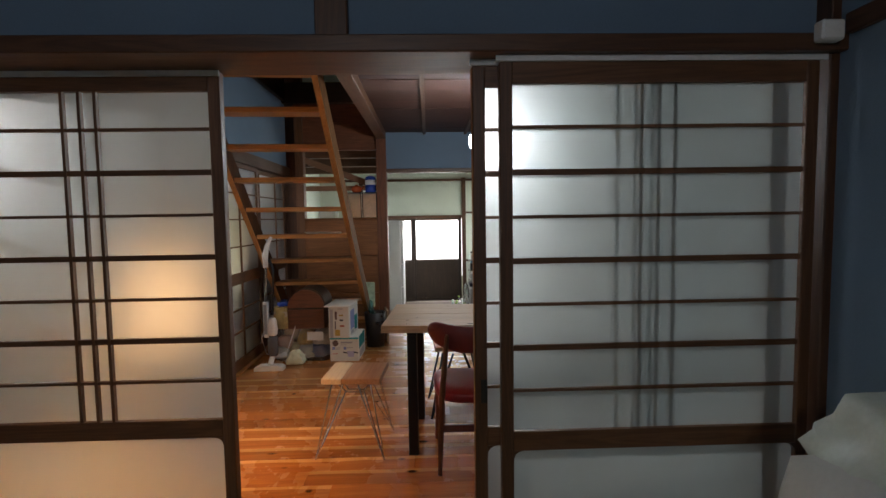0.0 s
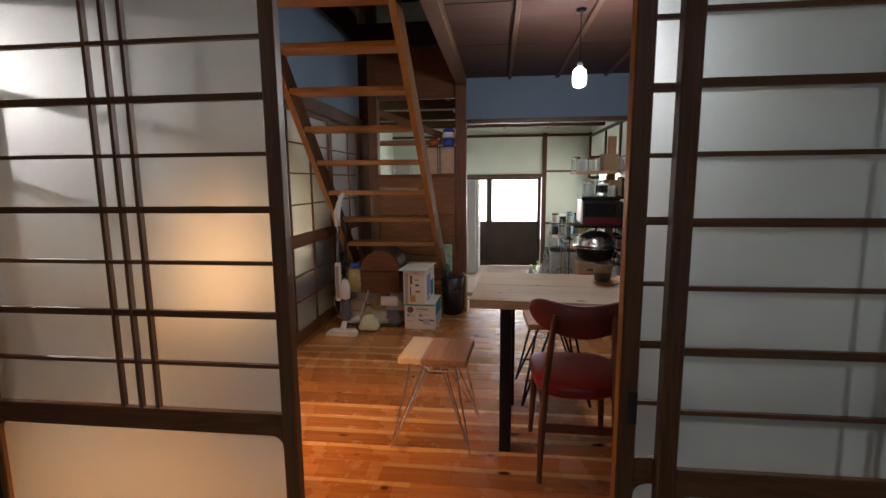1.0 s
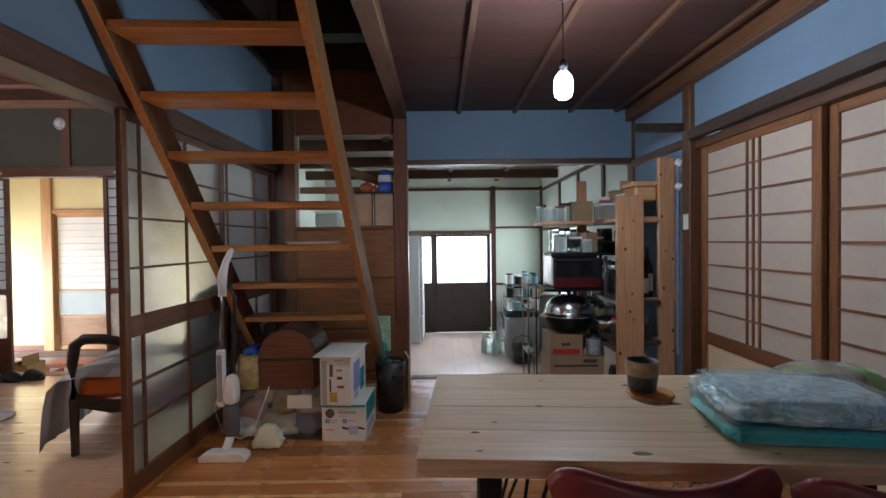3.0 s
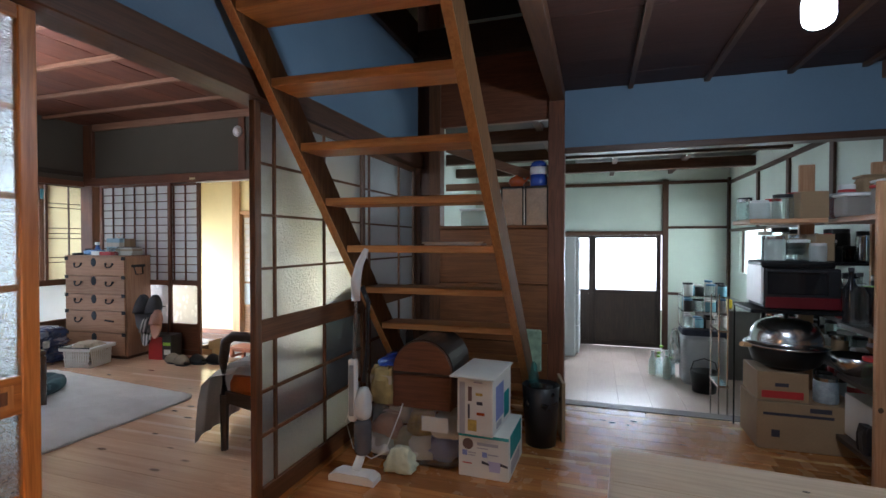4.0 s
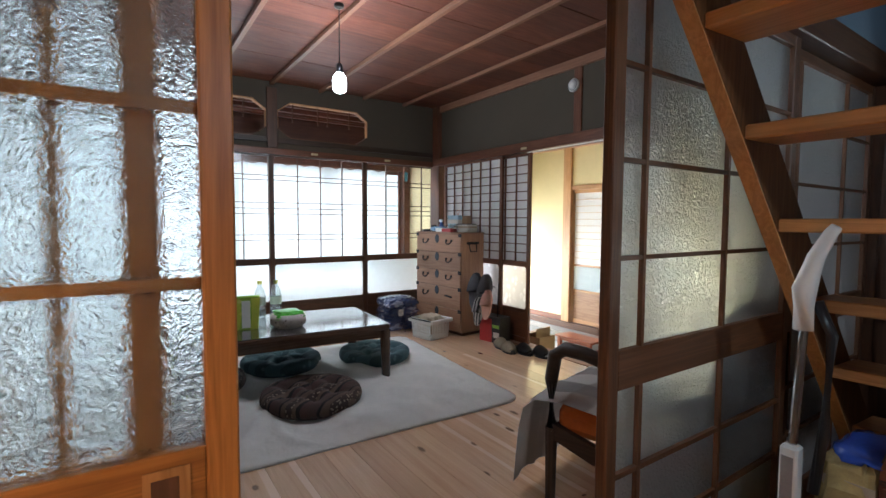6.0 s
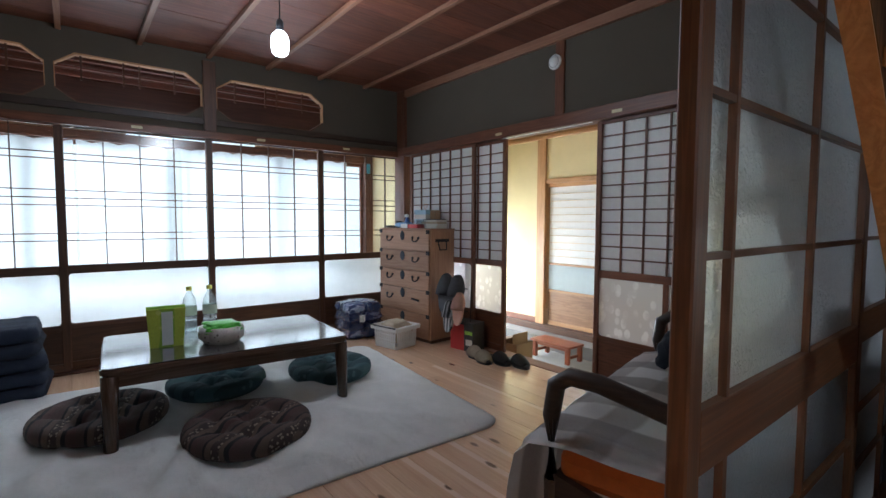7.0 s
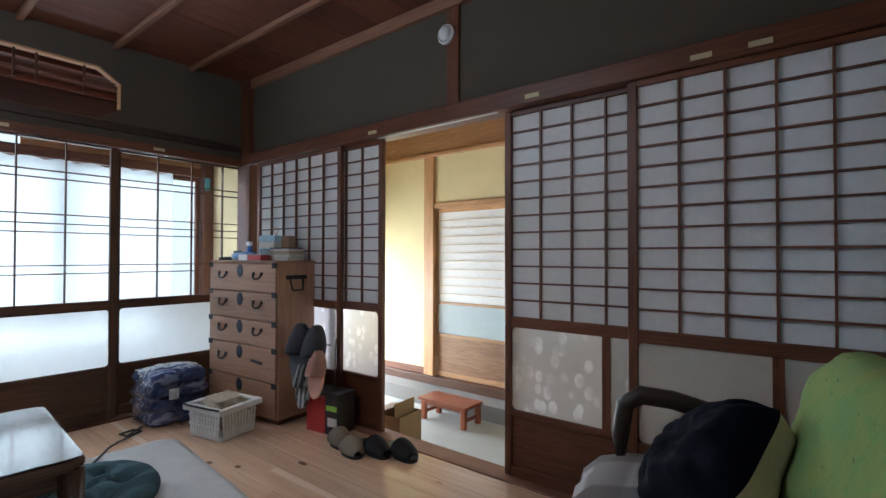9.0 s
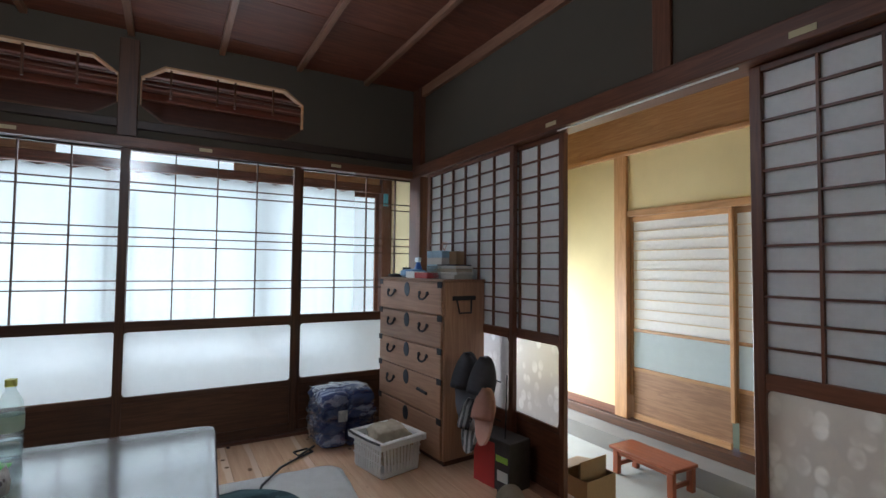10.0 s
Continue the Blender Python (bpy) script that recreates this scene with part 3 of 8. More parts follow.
# north wall of the living room, towards the entrance hall
wall("wall_living_north", [((XW, YS - 0.015, 1.83), (WB - 0.05, YS + 0.03, 2.62))], GREYGREEN, "dark grey-green plaster wall above the paper doors")
beam("trim_lintel_north", (XW, YS - 0.055, 1.745), (WB - 0.05, YS + 0.075, 1.83), "redbrown", "reddish grooved lintel above the paper doors")
beam("trim_sill_north", (XW, YS - 0.055, -0.12), (WB - 0.05, YS + 0.075, 0.006), "batten", "pale grooved wooden sill")
beam("trim_strut_north", (-2.575, YS - 0.03, 1.83), (-2.495, YS - 0.015, 2.345), "redbrown", "reddish strut above the lintel")
beam("trim_post_northwest", (XW - 0.05, YS - 0.05, 0), (XW + 0.13, YS + 0.06, CEIL_L), "redbrown", "reddish square corner post")
beam("trim_post_northeast", (WB - 0.09, YS - 0.16, 0), (WB + 0.02, YS + 0.06, CEIL_L), "stained", "dark-stained square corner post")


def paper_door(name, x, y, label, leaf=True):
    W = 0.976
    glassmat = LEAFY if leaf else PAPER_WARM
    f_top = dict(z0=0.755, z1=1.715, fill=PAPER, v=steps(0.036, W - 0.036, 6), h=steps(0.755, 1.715, 12), bw=0.008, side=-1, off=0.006, clear=False, name="paper")
    f_mid = dict(z0=0.315, z1=0.705, fill=glassmat, v=[W / 2], bw=0.034, round=0.022, clear=leaf)
    f_low = dict(z0=0.05, z1=0.285, fill=wood("redbrown", "x"), name="hip_board", clear=False)
    return sliding_door(name, pose(x, y, 0.006), W, 1.738, label, "redbrown", 0.036, [(0, 0.05), (0.285, 0.315), (0.705, 0.755), (1.715, 1.738)],
                        [f_top, f_mid, f_low], 0.03)


paper_door("door_10", -4.388, YS - 0.022, "white paper sliding door with a fine wooden grid")
paper_door("door_11", -4.060, YS + 0.022, "white paper sliding door with leaf-patterned lower glass")
paper_door("door_12", -2.245, YS + 0.022, "white paper sliding door with leaf-patterned lower glass")
paper_door("door_13", -1.652, YS - 0.022, "white paper sliding door with plain lower panes behind the sofa", False)

# hall light under the lintel groove, painted as a pale strip
tagged(part("trim_track", box(B(), (-3.07, YS - 0.048, 1.7325), (-2.25, YS - 0.040, 1.7375)), WHITE_TRIM), "pale strip painted for hall light on the lintel groove", "trim", kind="structure")

# west wall of the living room: glass doors to the veranda, with cut-out transoms
beam("trim_lintel_west_living", (XW - 0.10, 2.58, 1.742), (XW + 0.03, YS - 0.06, 1.80), "redbrown", "grooved lintel above the glass doors")
beam("trim_sill_west_living", (XW - 0.10, 2.58, -0.02), (XW + 0.03, YS - 0.06, 0.006), "redbrown", "grooved wooden sill")
beam("trim_strut_west", (XW - 0.02, 4.69, 1.80), (XW + 0.035, 4.785, CEIL_L - 0.055), "stained", "dark strut between the transoms")
beam("trim_rail_west", (XW, 2.58, 1.85), (XW + 0.022, YS - 0.06, 1.90), "dark", "dark wall rail beneath the transoms")


def octagon(y0, y1, z0, z1, c):
    return [(y0 + c, z0), (y1 - c, z0), (y1, z0 + c * 0.72), (y1, z1 - c * 0.72), (y1 - c, z1), (y0 + c, z1), (y0, z1 - c * 0.72), (y0, z0 + c * 0.72)]


OCTS = [octagon(a, a + 0.92, 1.905, 2.245, 0.118) for a in (2.80, 3.768, 4.793)]


def strip_with_hole(bm, y0, y1, z0, z1, hole, x0, x1):
    """A plate y0..y1, z0..z1 with an eight-cornered hole through it."""
    h = hole
    quads = [
        [(y0, z0), (y1, z0), h[1], h[0]], [(y1, z0), (y1, (z0 + z1) / 2), h[2], h[1]], [(y1, (z0 + z1) / 2), (y1, (z0 + z1) / 2 + 1e-4), h[3], h[2]],
        [(y1, (z0 + z1) / 2 + 1e-4), (y1, z1), h[4], h[3]], [(y1, z1), (y0, z1), h[5], h[4]], [(y0, z1), (y0, (z0 + z1) / 2), h[6], h[5]],
        [(y0, (z0 + z1) / 2), (y0, (z0 + z1) / 2 - 1e-4), h[7], h[6]], [(y0, (z0 + z1) / 2 - 1e-4), (y0, z0), h[0], h[7]]]
    for q in quads:
        prism(bm, q, x0, x1, "x")


bm = B()
for (y0, y1), hole in zip(((2.58, 3.744), (3.744, 4.738), (4.738, 5.80)), OCTS):
    strip_with_hole(bm, y0, y1, 1.80, 2.42, hole, XW - 0.045, XW)
box(bm, (XW - 0.045, 5.80, 1.80), (XW, YS, 2.42))
bmesh.ops.remove_doubles(bm, verts=bm.verts[:], dist=0.0004)
tagged(part("wall_living_west", bm, GREYGREEN), "dark grey-green plaster wall with octagonal transoms", "wall", kind="structure")
for hole in OCTS:
    tr = thing("window_transom", "octagonal transom with a wooden rim toned lit above, and slender bars", "transom", kind="structure")
    for a, b in zip(hole, hole[1:] + hole[:1]):
        cy, cz = sum(p[0] for p in hole) / 8, sum(p[1] for p in hole) / 8
        q = [a, b, (b[0] + (cy - b[0]) * 0.012, b[1] + (cz - b[1]) * 0.07), (a[0] + (cy - a[0]) * 0.012, a[1] + (cz - a[1]) * 0.07)]
        # lit upper and shaded lower rim pieces, painted as two wood tones
        part("rim", prism(B(), q, XW - 0.05, XW + 0.004, "x"), wood("honey" if (a[1] + b[1]) / 2 > cz - 0.03 else "stained", "y"), tr)
    y0 = hole[7][0]
    for u in (0.15, 0.40, 0.50, 0.73):
        part("bar", box(B(), (XW - 0.030, y0 + u - 0.006, 2.065), (XW - 0.018, y0 + u + 0.006, 2.238)), wood("stained", "z"), tr)
    for z in (2.13, 2.16):
        part("bar", box(B(), (XW - 0.027, y0 + 0.01, z), (XW - 0.021, y0 + 0.91, z + 0.006)), wood("stained", "y"), tr)


def grid_door(name, y, x, label):
    W = 1.0
    f_top = dict(z0=0.755, z1=1.727, fill=CLEAR, v=steps(0.045, W - 0.045, 4), h=[0.931, 0.982, 1.18, 1.232, 1.287, 1.50, 1.545], bw=0.007)
    f_low = dict(z0=0.335, z1=0.695, fill=FROST_DAY, round=0.022)
    f_hip = dict(z0=0.06, z1=0.30, fill=wood("stained", "x"), name="hip_board", clear=False)
    return sliding_door(name, pose(x, y, 0.006, 0, 0, 90), W, 1.738, label, "stained", 0.045, [(0, 0.06), (0.30, 0.335), (0.695, 0.755), (1.727, 1.738)],
                        [f_top, f_low, f_hip], 0.03)


for k, (y, dx) in enumerate(((2.795, -0.02), (3.757, -0.06), (4.71, -0.02), (5.69, -0.06))):
    grid_door("window_%d" % (k + 1), y, XW + dx, "dark-framed glass sliding door with fine muntins and frosted lower pane")

# veranda
VX = -5.62
wall("wall_veranda_north", [((VX - 0.1, 6.79, 0), (XW - 0.05, 6.858, 2.5))], YELLOW, "ochre plaster end wall of the veranda")
wall("wall_veranda_south", [((VX - 0.1, 2.38, 0), (XW - 0.05, 2.48, 2.5))], YELLOW, "ochre plaster end wall of the veranda")
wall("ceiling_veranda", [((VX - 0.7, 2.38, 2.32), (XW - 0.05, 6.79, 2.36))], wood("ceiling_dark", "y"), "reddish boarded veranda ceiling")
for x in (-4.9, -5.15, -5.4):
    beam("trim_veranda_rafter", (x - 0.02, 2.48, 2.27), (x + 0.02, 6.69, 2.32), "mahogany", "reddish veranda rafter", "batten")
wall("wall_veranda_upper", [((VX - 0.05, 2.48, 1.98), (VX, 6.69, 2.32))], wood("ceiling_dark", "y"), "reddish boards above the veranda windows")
beam("trim_veranda_head", (VX - 0.06, 2.48, 1.78), (VX + 0.03, 6.69, 1.86), "redbrown", "reddish window head of the veranda")
beam("trim_veranda_top", (VX - 0.06, 2.48, 1.93), (VX + 0.03, 6.69, 1.98), "mahogany", "reddish top rail of the veranda")
beam("trim_veranda_board", (VX - 0.04, 2.48, 1.861), (VX - 0.01, 4.25, 1.929), "honey", "honey-coloured board above the window head")
beam("trim_veranda_board_north", (VX - 0.04, 5.40, 1.861), (VX - 0.01, 6.69, 1.929), "honey", "honey-coloured board above the window head")
beam("trim_post_veranda", (VX - 0.06, 6.695, 0), (VX + 0.05, 6.79, 2.32), "redbrown", "reddish veranda post")
beam("trim_veranda_sill", (VX - 0.06, 2.48, -0.02), (VX + 0.03, 6.69, 0.04), "redbrown", "reddish veranda sill")
for k in range(4):
    y = 2.50 + 1.047 * k
    w = thing("window_outer_%d" % (k + 1), "wood-framed outer veranda window with clear glass", "window", kind="structure")
    for a in (y, y + 1.007):
        part("stile", box(B(), (VX - 0.04, a, 0.04), (VX - 0.01, a + 0.04, 1.78), 0.003), wood("redbrown", "z"), w)
    for z in (0.04, 0.52, 1.74):
        part("rail", box(B(), (VX - 0.04, y + 0.04, z), (VX - 0.01, y + 1.007, z + 0.04), 0.003), wood("redbrown", "y"), w)
    pane = part("pane", box(B(), (VX - 0.027, y + 0.03, 0.07), (VX - 0.023, y + 1.017, 1.75)), CLEAR, w)
    pane.visible_shadow = False

# entrance hall
YG = 8.45
wall("wall_hall_north", [((-5.80, YG, -0.20), (-4.33, YG + 0.1, 2.09)), ((-4.20, YG, 1.60), (-1.2, YG + 0.1, 2.09))], YELLOW, "ochre plaster wall of the entrance hall")
wall("wall_hall_north_top", [((-5.80, YG - 0.01, 2.13), (-1.2, YG + 0.1, 2.62))], wood("honey", "x"), "honey-coloured boards above the ochre wall")
beam("trim_hall_rail", (-5.80, YG - 0.03, 2.09), (-1.2, YG + 0.1, 2.13), "honey", "honey-coloured rail along the ochre wall")
beam("trim_hall_post", (-4.33, YG - 0.03, -0.20), (-4.20, YG + 0.1, 2.09), "honey", "honey-coloured square post")
beam("trim_hall_lintel", (-4.20, YG - 0.02, 1.545), (-1.2, YG + 0.1, 1.60), "honey", "honey-coloured door lintel")
beam("trim_hall_base", (-5.80, YG - 0.02, -0.20), (-4.33, YG + 0.0, -0.13), "redbrown", "reddish base rail of the ochre wall")
wall("wall_hall_step", [((-5.80, YG - 0.28, ZK), (-1.2, YG + 0.1, -0.28))], STONE, "grey stone step of the entrance hall")
beam("trim_hall_sill", (-5.80, YG - 0.06, -0.28), (-1.2, YG + 0.1, -0.20), "stained", "dark worn wooden sill above the stone step")
wall("wall_hall_east", [((-1.70, YS + 0.06, ZK), (-1.60, YG, 2.62))], YELLOW, "ochre plaster wall of the entrance hall")
wall("ceiling_hall", [((-5.85, YS + 0.03, 2.55), (-1.15, YG + 0.1, 2.62))], wood("honey", "x"), "honey-coloured boarded ceiling of the hall")
wall("wall_hall_south", [((-5.80, 6.859, ZK), (XW - 0.05, 6.90, 2.62)), ((-5.80, YS + 0.08, ZK), (WB - 0.05, YS + 0.095, -0.115))], YELLOW, "ochre plaster wall of the entrance hall")
for k in range(2):
    dx = -4.20 + 0.86 * k
    f_top = dict(z0=0.575, z1=1.50, fill=PAPER, v=(), h=steps(0.575, 1.50, 11), bw=0.006, off=0.004, side=-1, clear=False, name="paper")
    f_mid = dict(z0=0.245, z1=0.55, fill=frosted("hall_door_glass", (0.80, 0.86, 0.86), 0.35, 0.65) if k == 0 else bpy.data.materials["hall_door_glass"], clear=False)
    f_low = dict(z0=-0.145 + 0.0, z1=0.215, fill=wood("hall_board", "x"), name="hip_board", clear=False)
    sliding_door("door_%d" % (14 + k), pose(dx, YG + 0.03 + 0.03 * k, 0), 0.88, 1.55, "honey-coloured hall sliding door with a paper-lined upper pane", "honey", 0.03,
                 [(-0.195, -0.145), (0.215, 0.245), (0.55, 0.575), (1.50, 1.55)], [f_top, f_mid, f_low], 0.028, "pale_block")
dent = thing("door_16", "glazed entrance door of the hall", "door", kind="structure")
for y in (6.75, 7.58, 8.38):
    part("stile", box(B(), (-5.80, y, ZK), (-5.76, y + 0.05, 1.7), 0.004), wood("redbrown", "z"), dent)
for z in (ZK, 0.2, 1.66):
    part("rail", box(B(), (-5.80, 6.80, z), (-5.76, 8.38, z + 0.06), 0.004), wood("redbrown", "y"), dent)
wall("wall_hall_west", [((-5.85, 6.80, 1.72), (-5.76, YG, 2.62))], YELLOW, "ochre plaster wall above the entrance door")

# kitchen
XKE = 2.46
wall("wall_kitchen_north", [((-1.3, YKB, 1.27), (XKE, YKB + 0.1, 3.0)), ((-1.3, YKB, ZK), (-0.35, YKB + 0.1, 1.27)), ((1.68, YKB, ZK), (XKE, YKB + 0.1, 1.27))], PALE, "pale green-white plaster wall of the kitchen")
wall("wall_kitchen_east", [((XKE, YK + 0.06, 1.30), (XKE + 0.1, YKB + 0.1, 3.0)), ((XKE, YK + 0.06, ZK), (XKE + 0.1, 8.2, 1.30)), ((XKE, 8.2, ZK), (XKE + 0.1, YKB, 0.75)), ((XKE, 9.9, 0.75), (XKE + 0.1, YKB, 1.30))], PALE, "pale green-white plaster wall of the kitchen")
wall("wall_kitchen_west", [((-1.3, 6.72, ZK), (-1.2, YKB, 3.0)), ((-1.598, 6.66, -0.42), (-0.545, 6.72, 3.0))], PALE, "pale green-white plaster wall of the kitchen")
wall("wall_stair_corner", [((-0.62, YK + 0.061, ZK), (-0.545, 6.66, 3.0))], wood("stained", "z"), "dark boarded corner beside the cupboard")
wall("ceiling_kitchen", [((-1.3, YK + 0.04, 2.42), (XKE + 0.1, YKB + 0.1, 2.46))], wood("dark", "x"), "dark boarded kitchen ceiling")
wall("ceiling_kitchen_low", [((0.42, YK + 0.07, 2.20), (XKE, YKB, 2.215))], wood("dark", "x"), "dark low boarding beneath the kitchen roof")
for y in (7.2, 8.2, 9.3):
    beam("trim_kitchen_beam", (-1.2, y - 0.05, 2.05), (XKE, y + 0.05, 2.17), "stained", "dark-stained kitchen ceiling beam")
for x in (0.2, 0.9, 1.7):
    beam("trim_kitchen_joist", (x - 0.03, YK + 0.06, 2.14), (x + 0.03, YKB, 2.1995), "stained", "dark-stained kitchen joist")
for lo, hi in (((1.60, YKB - 0.03, ZK), (1.68, YKB, 2.05)), ((-0.43, YKB - 0.03, ZK), (-0.35, YKB, 2.05)), ((-1.2, YKB - 0.025, 1.985), (XKE, YKB, 2.03)), ((1.68, YKB - 0.02, 1.34), (XKE, YKB, 1.375)),
               ((-0.35, YKB - 0.03, 1.25), (1.60, YKB, 1.31)), ((XKE - 0.03, YKB - 0.08, ZK), (XKE, YKB, 2.05)), ((XKE - 0.025, YK + 0.06, 1.955), (XKE, YKB, 2.0)),
               ((XKE - 0.022, 9.1, 1.30), (XKE, 9.17, 2.0)), ((XKE - 0.022, 8.2, 1.30), (XKE, 8.27, 2.0)), ((XKE - 0.022, 7.3, 1.30), (XKE, 7.37, 2.0)), ((XKE - 0.02, YK + 0.06, 1.29), (XKE, YKB, 1.33)), ((1.68, YKB - 0.02, 0.38), (XKE, YKB, 0.42))):
    beam("trim_kitchen_timber", lo, hi, "stained", "dark-stained timber on the pale kitchen wall", "trim", 0.002)
for k, x in enumerate((-0.33, 0.62)):
    d = thing("door_%d" % (17 + k), "dark wooden kitchen sliding door with frosted upper glass", "sliding door", kind="structure")
    yy = YKB + 0.02 + 0.035 * k
    W = 0.97
    for a in (x, x + W - 0.06):
        part("stile", box(B(), (a, yy - 0.016, ZK), (a + 0.06, yy + 0.016, 1.25), 0.003), wood("dark", "z"), d)
    for z0, z1 in ((ZK, ZK + 0.07), (0.36, 0.425), (1.21, 1.25)):
        part("rail", box(B(), (x + 0.06, yy - 0.015, z0), (x + W - 0.06, yy + 0.015, z1), 0.003), wood("dark", "x"), d)
    pane = part("pane", box(B(), (x + 0.05, yy - 0.002, 0.42), (x + W - 0.05, yy + 0.002, 1.22)), FROST_DAY, d)
    pane.visible_shadow = False
    part("hip_board", box(B(), (x + 0.06, yy - 0.008, ZK + 0.07), (x + W - 0.06, yy + 0.008, 0.36), 0.002), wood("dark", "z"), d)
wk = thing("window_5", "kitchen side window with a thin frame", "window", kind="structure")
for y in (8.2, 9.03, 9.86):
    part("stile", box(B(), (XKE + 0.03, y, 0.75), (XKE + 0.06, y + 0.04, 1.30)), wood("stained", "z"), wk)
pane = part("pane", box(B(), (XKE + 0.044, 8.22, 0.76), (XKE + 0.048, 9.88, 1.29)), FROST_DAY, wk)
pane.visible_shadow = False

# land and distance outside
GROUND = plain("garden_soil", (0.16, 0.17, 0.10), 0.95, scale=0.6)
g = B()
box(g, (-60, -40, -0.9), (40, 50, -0.6))
tagged(part("ground", g, GROUND), "garden ground of soil and moss around the house", "ground", kind="structure")

haze = B()
box(haze, (-14.2, -8, -0.6), (-14.0, 22, 7.0))
tagged(part("backdrop", haze, glow("white_daylight", (0.88, 0.98, 0.97), 1.25)), "bright hazy white daylight beyond the windows", "backdrop", kind="structure")
haze = B()
box(haze, (-6, 16.0, -0.6), (8, 16.2, 6.0))
tagged(part("backdrop_north", haze, glow("white_daylight_north", (0.97, 0.98, 1.0), 1.6)), "bright hazy white daylight behind the kitchen", "backdrop", kind="structure")

# ---------------- materials of the things ----------------
WHITE_PL = plain("white_plastic", (0.75, 0.75, 0.73), 0.35, var=0.05)
GREY_PL = plain("grey_plastic", (0.30, 0.31, 0.33), 0.4)
BLACK_PL = plain("black_plastic", (0.015, 0.015, 0.017), 0.4)
BLACK_ST = plain("black_steel", (0.012, 0.012, 0.013), 0.45, 0.6)
CHROME = plain("chrome", (0.72, 0.72, 0.74), 0.16, 1.0, 0.05)
IRON = plain("dark_iron", (0.045, 0.045, 0.05), 0.5, 0.8)
STEEL = plain("brushed_steel", (0.62, 0.62, 0.62), 0.22, 1.0, 0.08)
RED_VINYL = plain("red_vinyl", (0.26, 0.014, 0.018), 0.38, var=0.12, scale=5)
CARD = plain("brown_cardboard", (0.31, 0.205, 0.115), 0.85, var=0.1, scale=6)
CARD_WHITE = plain("white_cardboard", (0.66, 0.65, 0.60), 0.6, var=0.06)
TEAL = plain("teal_film", (0.05, 0.33, 0.34), 0.25, var=0.2)
GREEN_PRINT = plain("green_print", (0.30, 0.55, 0.06), 0.4, var=0.2)
LEAF_GREEN = plain("green_wrapping", (0.10, 0.50, 0.04), 0.3, var=0.3, scale=20)
# backrest vinyl: the seat's red, worn, and darkened for its shaded side
RED_BACK = plain("shaded_worn_red_vinyl", (0.155, 0.016, 0.014), 0.42, var=0.3, scale=7)
RED_PRINT = plain("red_print", (0.45, 0.03, 0.03), 0.45, var=0.15)
LINEN = plain("cream_linen", (0.60, 0.53, 0.42), 0.9, var=0.12, scale=12)
NAVY = plain("navy_velvet", (0.0035, 0.0045, 0.009), 0.95, var=0.3, scale=14, bumpy=0.3)
NAVY.node_tree.nodes["Principled BSDF"].inputs["Specular IOR Level"].default_value = 0.1
CREAM = plain("cream_cloth", (0.62, 0.54, 0.32), 0.85, var=0.1, scale=20, bumpy=0.3)
ORANGE_CL = plain("orange_upholstery", (0.52, 0.13, 0.02), 0.75, var=0.12, scale=40, bumpy=0.2)


def thin_clear(name, col, sheen=0.35):
    """Thin clear plastic or glass walls: mostly see-through, a little white, glossy at the rim."""
    m, n, l, p = base_mat(name, 0.1)
    out = n["Material Output"]
    tr, tl, gl = n.new("ShaderNodeBsdfTransparent"), n.new("ShaderNodeBsdfTranslucent"), n.new("ShaderNodeBsdfGlossy")
    tr.inputs[0].default_value, tl.inputs[0].default_value, gl.inputs["Roughness"].default_value = (*col, 1), (*col, 1), 0.08
    lw, k, m1, m2 = n.new("ShaderNodeLayerWeight"), n.new("ShaderNodeMath"), n.new("ShaderNodeMixShader"), n.new("ShaderNodeMixShader")
    lw.inputs[0].default_value = 0.3
    k.operation = "MULTIPLY"
    k.inputs[1].default_value = sheen
    l.new(lw.outputs["Facing"], k.inputs[0])
    m1.inputs[0].default_value = 0.14
    l.new(tr.outputs[0], m1.inputs[1]), l.new(tl.outputs[0], m1.inputs[2])
    l.new(k.outputs[0], m2.inputs[0]), l.new(m1.outputs[0], m2.inputs[1]), l.new(gl.outputs[0], m2.inputs[2])
    l.new(m2.outputs[0], out.inputs["Surface"])
    return m


GLASSY = thin_clear("bottle_glass", (0.92, 0.97, 0.96))
DARK_GLASS = plain("dark_bottle_glass", (0.012, 0.012, 0.014), 0.1)
BLUE_GLAZE = plain("blue_glaze", (0.03, 0.07, 0.34), 0.2, var=0.2)
WHITE_GLAZE = plain("white_glaze", (0.70, 0.71, 0.74), 0.2, var=0.06)
RED_GLAZE = plain("red_brown_glaze", (0.36, 0.07, 0.02), 0.22, var=0.2)
ENAMEL = plain("fridge_enamel", (0.62, 0.64, 0.66), 0.3, var=0.04)
INK = plain("dark_ink", (0.04, 0.035, 0.05), 0.6)
BLUE_INK = plain("blue_ink", (0.20, 0.24, 0.50), 0.6)
PINK_CL = plain("pink_felt", (0.62, 0.36, 0.28), 0.9, var=0.1, scale=30, bumpy=0.2)
GREY_CL = plain("grey_felt", (0.11, 0.11, 0.12), 0.9, var=0.15, scale=30, bumpy=0.2)
BEIGE_CL = plain("beige_felt", (0.45, 0.38, 0.28), 0.9, var=0.15, scale=30, bumpy=0.2)
BULB_GLOW = glow("bulb_glow", (0.85, 0.96, 1.0), 22.0)
PAPERBACK = plain("book_paper", (0.62, 0.60, 0.54), 0.7)
PALE_BLUE_BOOK = plain("pale_blue_cover", (0.34, 0.50, 0.60), 0.45, var=0.25, scale=20)
BOOK_BLUE = plain("book_blue", (0.13, 0.30, 0.48), 0.5)


